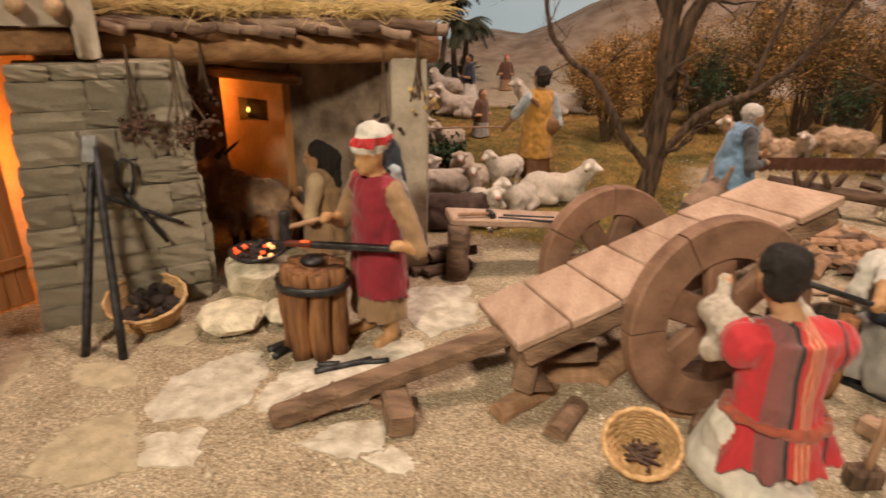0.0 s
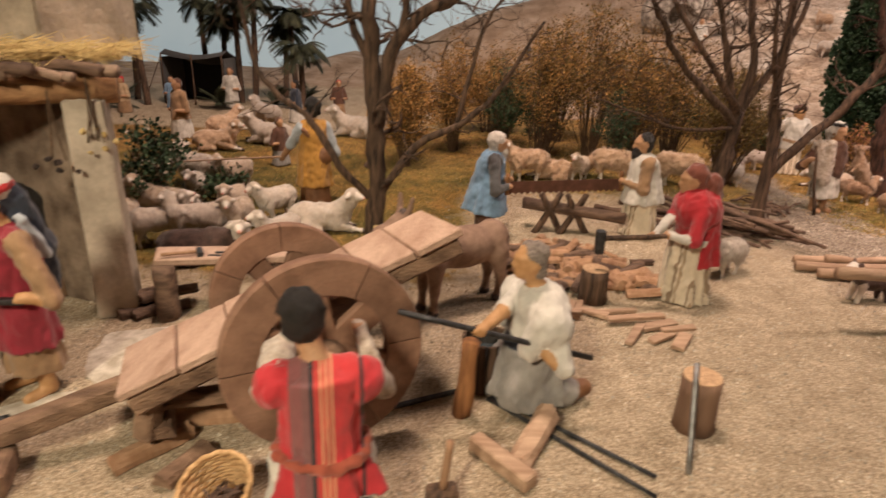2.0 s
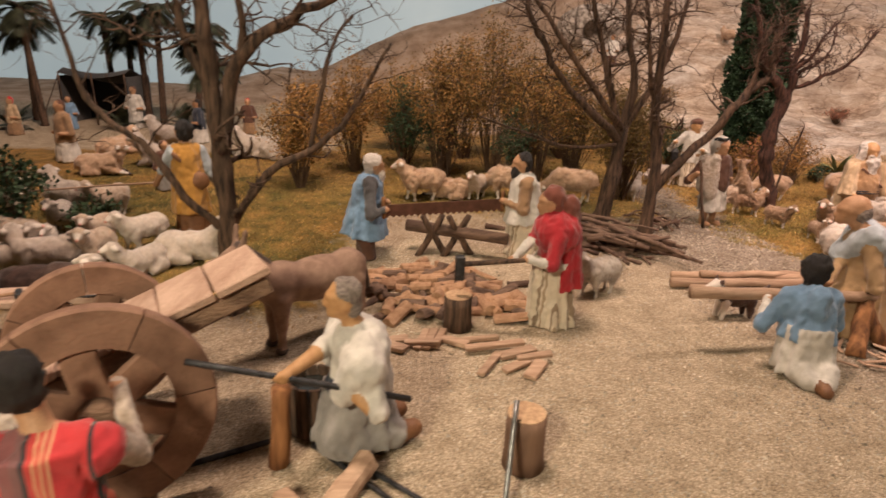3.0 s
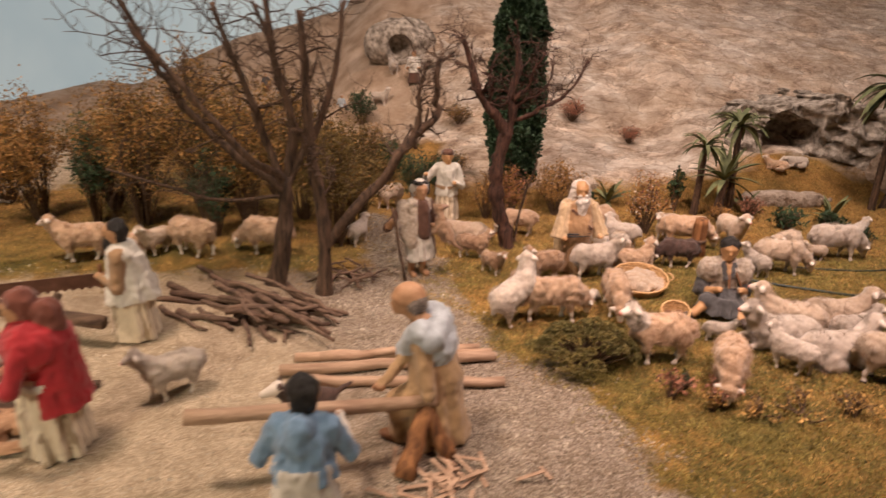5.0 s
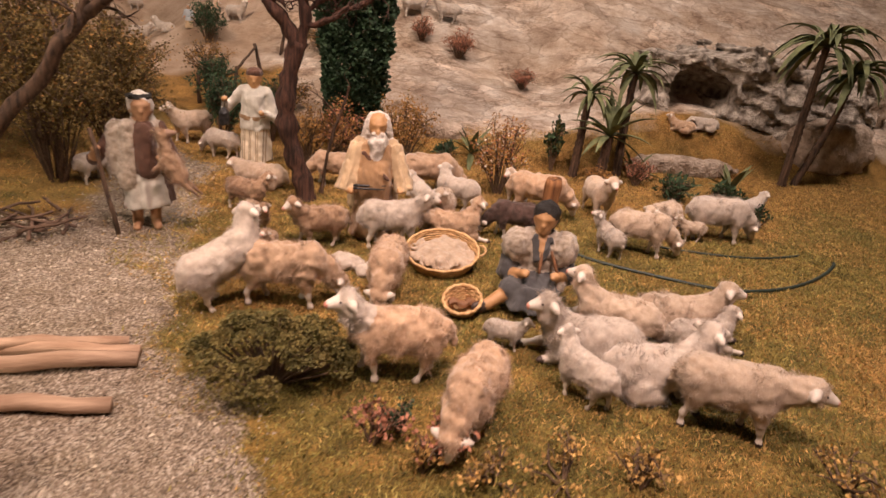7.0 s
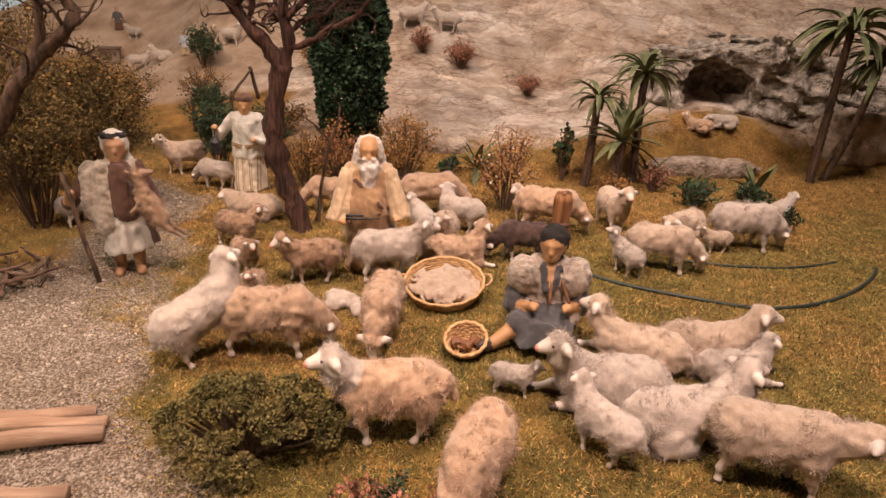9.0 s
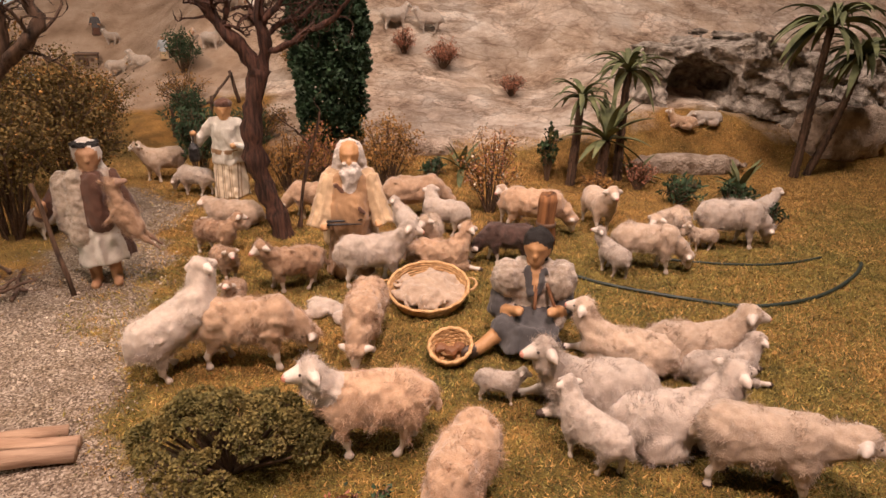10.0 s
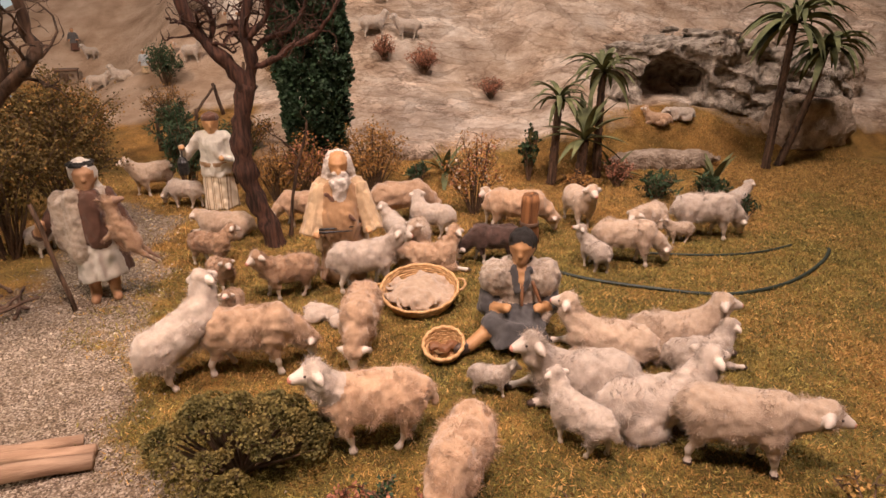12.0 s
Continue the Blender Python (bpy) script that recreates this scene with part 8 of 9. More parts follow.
def limb_tree(name, label, limbs, twigs_on, seed, twig_len=0.10, twig_n=6, levels=2, knots=0.12, material=None):
    """A bare tree: limbs as lines of points with their thickness, and finer and finer twigs."""
    q = random.Random(seed)
    material = material or M_BARK
    base = Vector(limbs[0][0][0])
    ob = thing(name, Matrix.Translation(base), label, "tree")
    twig_bm = bmesh.new()
    for li, (pts, r0, r1) in enumerate(limbs):
        P = [Vector(p) - base for p in pts]
        line = []
        for i in range(len(P) - 1):
            p0, p1, p2, p3 = P[max(i - 1, 0)], P[i], P[i + 1], P[min(i + 2, len(P) - 1)]
            for j in range(4):
                t = j / 4
                line.append(0.5 * ((2 * p1) + (p2 - p0) * t + (2 * p0 - 5 * p1 + 4 * p2 - p3) * t * t + (3 * p1 - p0 - 3 * p2 + p3) * t ** 3) + Vector([q.uniform(-1, 1) for _ in range(3)]) * r0 * (0.10 if r0 > 0.011 else 0.30))
        line.append(P[-1])
        n = len(line)
        rad = [(r0 + (r1 - r0) * k / (n - 1)) * q.uniform(1 - knots, 1 + knots) for k in range(n)]
        if li == 0:
            rad[0] *= 1.35
            rad[1] *= 1.12
        bm = bmesh.new()
        ridged(bm, line, rad, q, 0.20 if r0 > 0.012 else 0.10)
        part("trunk" if li == 0 else "limb", bm, material, ob, "", True)

        def sprout(p, d, ln, r, depth):
            pts, sway = [p], Vector([q.gauss(0, 0.35) for _ in range(3)])
            for k in range(6):
                sway = (sway * 0.5 + Vector([q.gauss(0, 0.42), q.gauss(0, 0.42), q.gauss(0.06, 0.36)]))
                d = (d + sway).normalized()
                pts.append(pts[-1] + d * ln / 6)
            tube(twig_bm, pts, [r * (1 - 0.125 * k) * q.uniform(0.85, 1.15) for k in range(7)], 4, None, 0, False)
            if depth > 0:
                for k in range(q.choice((1, 2, 2, 3))):
                    s = q.choice(pts[1:])
                    sprout(s, (d + Vector([q.gauss(0, 0.7) for _ in range(3)])).normalized(), ln * q.uniform(0.45, 0.8), r * 0.6, depth - 1)

        if li in twigs_on:
            for k in range(twig_n):
                i = q.randrange(n // 3, n)
                d = (line[min(i + 1, n - 1)] - line[max(i - 1, 0)]).normalized()
                sprout(line[i], (d + Vector([q.gauss(0, 0.7), q.gauss(0, 0.7), q.gauss(0.2, 0.4)])).normalized(), twig_len * q.uniform(0.6, 1.3), max(rad[i] * 0.38, 0.0011), levels)
    tagged(part("twig_mass", twig_bm, material, ob, "", True), "fine bare twigs", kind="stuff")
    return ob


limb_tree("bare_tree", "bare forked tree with dark bark behind the cart", [
    (((0.708, 1.10, -0.005), (0.708, 1.10, 0.06), (0.710, 1.10, 0.124), (0.711, 1.10, 0.204), (0.710, 1.10, 0.286), (0.705, 1.10, 0.363), (0.702, 1.10, 0.436), (0.695, 1.11, 0.54)), 0.0165, 0.009),
    (((0.712, 1.10, 0.250), (0.733, 1.10, 0.342), (0.763, 1.10, 0.395), (0.837, 1.10, 0.437), (0.900, 1.10, 0.470)), 0.011, 0.005),
    (((0.710, 1.098, 0.130), (0.659, 1.08, 0.189), (0.620, 1.08, 0.254), (0.579, 1.08, 0.284), (0.545, 1.08, 0.322), (0.533, 1.08, 0.381), (0.520, 1.08, 0.440)), 0.0062, 0.0025),
    (((0.712, 1.105, 0.130), (0.768, 1.12, 0.214), (0.837, 1.12, 0.250), (0.887, 1.12, 0.297), (0.927, 1.12, 0.362), (0.95, 1.12, 0.40)), 0.0068, 0.002),
    (((0.830, 1.125, 0.246), (0.853, 1.13, 0.344), (0.869, 1.13, 0.398), (0.897, 1.13, 0.435)), 0.004, 0.002),
    (((0.706, 1.10, 0.340), (0.677, 1.10, 0.392), (0.668, 1.10, 0.470)), 0.007, 0.004),
    (((0.742, 1.10, 0.360), (0.756, 1.10, 0.409), (0.745, 1.10, 0.470)), 0.006, 0.004),
], (0, 1, 2, 3, 4, 5, 6), 5, 0.085, 9, 2)
limb_tree("bare_tree", "large bare tree with many crooked limbs", [
    (((1.392, 1.555, -0.005), (1.410, 1.558, 0.087), (1.422, 1.56, 0.159), (1.426, 1.56, 0.235)), 0.0175, 0.012),
    (((1.422, 1.555, 0.210), (1.360, 1.55, 0.262), (1.285, 1.55, 0.331), (1.235, 1.55, 0.409), (1.203, 1.55, 0.473), (1.17, 1.55, 0.55)), 0.0085, 0.004),
    (((1.420, 1.56, 0.220), (1.386, 1.56, 0.334), (1.352, 1.56, 0.435), (1.320, 1.56, 0.54)), 0.009, 0.004),
    (((1.428, 1.565, 0.225), (1.442, 1.57, 0.335), (1.418, 1.57, 0.426), (1.409, 1.57, 0.55)), 0.0095, 0.005),
    (((1.428, 1.57, 0.225), (1.493, 1.58, 0.336), (1.524, 1.58, 0.429), (1.545, 1.58, 0.55)), 0.0085, 0.004),
    (((1.415, 1.55, 0.200), (1.304, 1.54, 0.196), (1.216, 1.54, 0.222), (1.115, 1.54, 0.255)), 0.0045, 0.0018),
    (((1.425, 1.55, 0.235), (1.362, 1.50, 0.293), (1.277, 1.50, 0.400), (1.200, 1.50, 0.50)), 0.008, 0.004),
], (1, 2, 3, 4, 5, 6), 6, 0.12, 15, 2)
limb_tree("bare_tree", "slim bare tree beside the branch heap", [
    (((1.492, 1.52, -0.005), (1.497, 1.52, 0.110), (1.494, 1.52, 0.198), (1.476, 1.52, 0.295), (1.476, 1.52, 0.413), (1.470, 1.52, 0.53)), 0.0145, 0.006),
    (((1.498, 1.52, 0.105), (1.560, 1.52, 0.185), (1.622, 1.52, 0.255), (1.660, 1.52, 0.312), (1.696, 1.52, 0.342), (1.711, 1.52, 0.368), (1.706, 1.52, 0.405), (1.715, 1.52, 0.46)), 0.0105, 0.005),
    (((1.480, 1.52, 0.280), (1.450, 1.50, 0.36), (1.43, 1.49, 0.45), (1.40, 1.48, 0.54)), 0.006, 0.003),
    (((1.664, 1.52, 0.316), (1.678, 1.52, 0.350), (1.676, 1.52, 0.39), (1.690, 1.52, 0.45)), 0.0060, 0.003),
], (0, 1, 2, 3), 8, 0.09, 14, 2)
limb_tree("bare_tree", "gnarled dark red-brown tree among the sheep", [
    (((1.932, 1.80, -0.005), (1.918, 1.80, 0.060), (1.899, 1.80, 0.120), (1.893, 1.80, 0.180), (1.900, 1.80, 0.240), (1.914, 1.80, 0.290)), 0.0172, 0.0150),
    (((1.912, 1.80, 0.278), (1.893, 1.80, 0.318), (1.862, 1.80, 0.350), (1.836, 1.80, 0.392), (1.822, 1.80, 0.440), (1.80, 1.80, 0.50)), 0.0125, 0.006),
    (((1.914, 1.80, 0.285), (1.925, 1.80, 0.330), (1.918, 1.80, 0.375), (1.932, 1.80, 0.430), (1.925, 1.80, 0.50)), 0.0115, 0.005),
    (((1.922, 1.80, 0.315), (1.960, 1.79, 0.328), (1.992, 1.78, 0.350), (2.030, 1.78, 0.368), (2.062, 1.77, 0.405), (2.085, 1.77, 0.455)), 0.0062, 0.0022),
    (((1.920, 1.80, 0.335), (1.952, 1.81, 0.360), (1.985, 1.82, 0.372), (2.012, 1.82, 0.400), (2.022, 1.82, 0.445)), 0.0052, 0.002),
    (((1.924, 1.80, 0.360), (1.955, 1.79, 0.395), (1.962, 1.78, 0.430), (1.990, 1.78, 0.47)), 0.0050, 0.002),
    (((1.862, 1.80, 0.350), (1.872, 1.80, 0.385), (1.866, 1.80, 0.420), (1.880, 1.80, 0.46)), 0.0050, 0.002),
], (1, 2, 3, 4, 5, 6), 9, 0.065, 17, 2, 0.20, wood("dark_red_bark", (0.014, 0.006, 0.004), (0.115, 0.05, 0.032), 2, 210, dist=0.012))
limb_tree("sapling", "thin dark sapling behind the shearer doll", [
    (((1.960, 1.84, 0.0), (1.976, 1.84, 0.108), (1.999, 1.84, 0.181), (2.005, 1.84, 0.215)), 0.0034, 0.002),
    (((1.990, 1.84, 0.150), (1.965, 1.84, 0.180), (1.946, 1.84, 0.195)), 0.0022, 0.001),
], (0, 1), 3, 0.04, 3, 1)


def bush(x, y, r, h, n_leaf, mats, label, seed, leaf=0.006, stems=26, name="bush", wide=0.45, up=0.35):
    """Thin branching stems with small leaves in loose clumps."""
    g = np.random.default_rng(seed)
    q = random.Random(seed)
    z0 = land_at(x, y)
    ob = thing(name, pose(x, y, z0), label, "bush")
    bm = bmesh.new()
    ends = []
    for k in range(stems):
        a, out = q.uniform(0, 6.283), math.sqrt(q.random())
        tip = Vector((math.cos(a) * r * out, math.sin(a) * r * out, h * (1 - 0.45 * out * out) * q.uniform(0.72, 1.05)))
        mid = Vector((tip.x * 0.45, tip.y * 0.45, tip.z * 0.55)) + Vector([q.gauss(0, r * 0.08) for _ in range(3)])
        start = Vector((math.cos(a), math.sin(a), 0)) * r * 0.12
        tube(bm, [start, mid, tip], [0.0019, 0.0013, 0.0006], 4, None, 0, False)
        ends += [(mid, 0.75), (mid.lerp(tip, 0.35), 1.0), (mid.lerp(tip, 0.7), 1.0), (tip, 0.9)]
        for j in range(3):
            s = mid.lerp(tip, q.random())
            e = s + Vector([q.gauss(0, r * 0.22), q.gauss(0, r * 0.22), abs(q.gauss(0, h * 0.10))])
            tube(bm, [s, s.lerp(e, 0.5) + Vector((0, 0, 0.004)), e], [0.0011, 0.0008, 0.0004], 3, None, 0, False)
            ends += [(e, 0.8), (s.lerp(e, 0.6), 0.8)]
    tagged(part("stem_mass", bm, M_TWIG, ob, "", True), "thin brown stems", kind="stuff")
    E = np.array([tuple(e) for e, _ in ends])
    for mi, (m, share) in enumerate(mats):
        n = int(n_leaf * share)
        c = E[g.integers(0, len(E), n)] + g.normal(size=(n, 3)) * r * 0.105
        c[:, 2] = np.maximum(c[:, 2], 0.004)
        al = g.normal(size=(n, 3)) + np.array([0, 0, up])
        al /= np.linalg.norm(al, axis=1)[:, None]
        ac = np.cross(al, g.normal(size=(n, 3)))
        ac /= np.linalg.norm(ac, axis=1)[:, None] + 1e-9
        s = leaf * (0.6 + 0.9 * g.random((n, 1)))
        tagged(quads_mesh("foliage", c, al * s, ac * s * wide, m, ob), "small dry leaves", kind="stuff")
    return ob


R_, O_, G_ = M_RUST, M_OLIVE, M_GREENLEAF
for k, (x, y, r, h, mats, lb) in enumerate((
    (0.680, 1.76, 0.085, 0.23, ((R_, 0.8), (O_, 0.2)), "rust-brown leafy bush behind the bare tree"), (0.800, 1.93, 0.10, 0.26, ((R_, 0.8), (O_, 0.2)), "rust-brown leafy bush on the rise"), (0.935, 2.02, 0.10, 0.25, ((R_, 0.6), (O_, 0.4)), "rust and olive bush on the rise"),
    (1.050, 1.88, 0.105, 0.32, ((R_, 0.55), (O_, 0.45)), "tall rust and olive bush behind the sawyers"), (1.185, 1.93, 0.115, 0.37, ((R_, 0.5), (O_, 0.5)), "tall olive-brown bush behind the sawyers"), (1.300, 1.86, 0.10, 0.32, ((R_, 0.5), (O_, 0.5)), "tall olive-brown bush behind the bare trees"),
    (1.420, 1.96, 0.11, 0.30, ((O_, 0.7), (R_, 0.3)), "olive bush behind the bare trees"), (1.120, 2.16, 0.13, 0.33, ((O_, 0.6), (R_, 0.4)), "broad olive bush farther back"), (1.330, 2.18, 0.13, 0.31, ((O_, 0.6), (R_, 0.4)), "broad olive bush farther back"),
    (1.510, 1.78, 0.105, 0.27, ((O_, 0.95), (R_, 0.05)), "dense olive bush by the slim tree"), (1.560, 1.92, 0.095, 0.24, ((O_, 0.92), (R_, 0.08)), "dense olive bush beside the path"), (0.900, 2.28, 0.13, 0.24, ((R_, 0.7), (O_, 0.3)), "rust bush far behind the sawyers"),
    (0.640, 2.10, 0.09, 0.19, ((R_, 0.8), (O_, 0.2)), "low rust bush on the mossy rise"), (1.46, 2.30, 0.10, 0.22, ((O_, 0.6), (R_, 0.4)), "olive bush at the path"))):
    bush(x, y, r, h * 1.12, 8200, mats, lb, 100 + k, 0.0046, 40)
for k, (x, y, r, h, mats, n, lb) in enumerate((
    (2.150, 2.09, 0.078, 0.175, ((R_, 0.85), (O_, 0.15)), 1500, "rust-brown bush at the foot of the rock"), (2.340, 1.89, 0.062, 0.178, ((M_REDBUD, 0.2), (R_, 0.7), (M_GRIT, 0.1)), 1000, "dry rust-brown shrub with pale seed heads"), (2.000, 2.05, 0.060, 0.150, ((M_REDBUD, 0.35), (R_, 0.65)), 1000, "dry reddish shrub behind the gnarled tree"),
    (2.620, 1.98, 0.035, 0.055, ((R_, 1.0),), 400, "low rust-brown shrub under the palms"), (2.740, 2.02, 0.035, 0.075, ((M_REDBUD, 1.0),), 250, "thin red-stemmed shrub under the palms"), (1.930, 2.06, 0.05, 0.13, ((R_, 1.0),), 500, "dry rust shrub by the gnarled tree"), (1.86, 2.36, 0.07, 0.10, ((O_, 0.5), (R_, 0.5)), 500, "low olive shrub on the slope"),
    (2.385, 2.665, 0.05, 0.085, ((M_REDBUD, 1.0),), 700, "dry red bush on the rock slope"), (2.578, 2.555, 0.045, 0.065, ((M_REDBUD, 1.0),), 450, "dry red bush on the rock slope"), (2.268, 2.715, 0.04, 0.075, ((M_REDBUD, 1.0),), 400, "small red bush on the rock slope"), (1.62, 2.62, 0.07, 0.11, ((R_, 0.7), (O_, 0.3)), 500, "rust bush beside the far path"), (1.95, 2.70, 0.06, 0.08, ((O_, 0.6), (R_, 0.4)), 400, "olive shrub under the cave"))):
    bush(x, y, r, h, int(n * 1.9), mats, lb, 200 + k, 0.0044, 28)
bush(0.215, 1.345, 0.085, 0.185, 1900, ((G_, 0.85), (M_GRIT, 0.06)), "dark green bush with tiny white flowers beside the pier", 300, 0.0085, 30)
bush(0.330, 1.43, 0.06, 0.075, 700, ((G_, 1.0),), "low dark green bush among the sheep", 301, 0.008, 20)
bush(2.785, 1.905, 0.04, 0.060, 420, ((G_, 1.0),), "low dark green plant on the moss", 302, 0.014, 26, "plant", 0.16, 0.9)
bush(2.900, 1.880, 0.042, 0.050, 420, ((G_, 1.0),), "low dark green plant on the moss", 303, 0.014, 26, "plant", 0.16, 0.9)
bush(2.885, 1.735, 0.02, 0.055, 160, ((G_, 1.0),), "small dark green sprig beside a lamb", 304, 0.010, 10, "plant", 0.2, 0.9)
bush(2.265, 2.12, 0.03, 0.05, 260, ((G_, 1.0),), "low dark green plant under the rock", 305, 0.012, 14, "plant", 0.18, 0.9)
bush(2.545, 2.11, 0.026, 0.125, 520, ((G_, 0.7), (M_SHRUB, 0.3)), "narrow upright dark green shrub", 306, 0.009, 20, "plant", 0.4, 1.2)
for k, (x, y, h) in enumerate(((1.735, 2.16, 0.19), (1.665, 2.42, 0.15), (0.935, 1.90, 0.25), (1.235, 1.80, 0.20), (1.03, 1.93, 0.21), (1.58, 2.86, 0.15), (1.83, 2.24, 0.17))):
    bush(x, y, 0.055, h, 1500, ((G_, 1.0),), "dark green fir-like bush", 320 + k, 0.011, 26, "fir_bush", 0.14, 0.5)
# red sprigs and dry tufts in front of the sheep
for k, (x, y, r, h, m) in enumerate(((2.015, 1.115, 0.030, 0.050, M_REDBUD), (2.075, 1.085, 0.028, 0.045, M_REDBUD), (2.055, 1.075, 0.020, 0.035, M_DRYGRASS), (2.18, 1.05, 0.045, 0.028, M_DRYGRASS), (2.25, 1.045, 0.045, 0.030, M_DRYGRASS), (2.04, 1.13, 0.02, 0.03, G_), (2.12, 1.06, 0.04, 0.030, M_DRYGRASS), (2.46, 1.03, 0.05, 0.03, M_DRYGRASS))):
    bush(x, y, r, h, 210, ((m, 1.0),), "low reddish sprig in the moss" if m is M_REDBUD else "low dry tuft in the moss", 340 + k, 0.0042, 8, "sprig", 0.5)


def clump_shrub(x, y, r, h, label, seed):
    """A low shrub of many rounded flower heads made of tiny buds."""
    g, q = np.random.default_rng(seed), random.Random(seed)
    ob = thing("shrub", pose(x, y, land_at(x, y)), label, "shrub")
    bm = bmesh.new()
    heads = []
    for k in range(78):
        a, out = q.uniform(0, 6.283), math.sqrt(q.random())
        p = Vector((math.cos(a) * r * out, math.sin(a) * r * 0.72 * out, h * (1 - 0.62 * out * out) * q.uniform(0.8, 1.08)))
        tube(bm, [Vector((p.x * 0.15, p.y * 0.15, 0)), Vector((p.x * 0.6, p.y * 0.6, p.z * 0.5)), p], [0.0018, 0.0014, 0.0009], 4, None, 0, False)
        heads.append(p)
    tagged(part("stem_mass", bm, M_TWIG, ob, "", True), "brown stems", kind="stuff")
    H = np.array([tuple(p) for p in heads])
    n = 150
    d = g.normal(size=(len(H), n, 3))
    d /= np.linalg.norm(d, axis=2)[..., None]
    d[..., 2] = np.abs(d[..., 2]) * 0.8 - 0.15
    size = 0.0098 * (0.7 + 0.6 * g.random((len(H), 1, 1)))
    c = (H[:, None] + d * size).reshape(-1, 3)
    al = (d.reshape(-1, 3) + g.normal(size=(len(c), 3)) * 0.6)
    al /= np.linalg.norm(al, axis=1)[:, None]
    ac = np.cross(al, g.normal(size=(len(c), 3)))
    ac /= np.linalg.norm(ac, axis=1)[:, None] + 1e-9
    tagged(quads_mesh("foliage", c, al * 0.0036, ac * 0.0017, M_SHRUB, ob), "tiny olive-green buds in round heads", kind="stuff")
    return ob


clump_shrub(1.915, 1.212, 0.080, 0.078, "low mossy green shrub of small rounded heads", 5)


def cypress(x, y, h, r, label):
    g = np.random.default_rng(3)
    z0 = land_at(x, y)
    ob = thing("cypress_tree", pose(x, y, z0), label, "tree")
    pole("trunk", (0, 0, -0.005), (0, 0, h * 0.6), 0.014, 0.006, M_BARK, ob)
    n = 36000
    t = g.random(n) ** 0.85
    prof = np.interp(t, [0, 0.06, 0.2, 0.5, 0.8, 1.0], [0.25, 0.7, 0.95, 1.0, 0.85, 0.10])
    a = g.random(n) * 6.283
    lumps = 1 + 0.16 * np.sin(a * 3 + t * 17) * np.sin(t * 31 + a) + 0.10 * np.sin(a * 7 + t * 40)
    rr = r * prof * lumps * (0.55 + 0.45 * g.random(n) ** 0.5)
    c = np.stack([np.cos(a) * rr, np.sin(a) * rr, 0.03 + t * h], 1)
    al = np.stack([np.cos(a) * 0.6, np.sin(a) * 0.6, np.full(n, 0.5)], 1) + g.normal(size=(n, 3)) * 0.6
    al /= np.linalg.norm(al, axis=1)[:, None]
    ac = np.cross(al, g.normal(size=(n, 3)))
    ac /= np.linalg.norm(ac, axis=1)[:, None] + 1e-9
    s = 0.010 * (0.6 + 0.8 * g.random((n, 1)))
    tagged(quads_mesh("crown", c, al * s, ac * s * 0.42, M_CYPRESS, ob), "dense dark green needles", kind="stuff")
    return ob


cypress(2.030, 2.17, 0.62, 0.080, "tall dense dark green cypress at the rock slope")


M_FARPALM = leaf_mat("far_palm_frond", (0.016, 0.021, 0.010), (0.05, 0.056, 0.026))


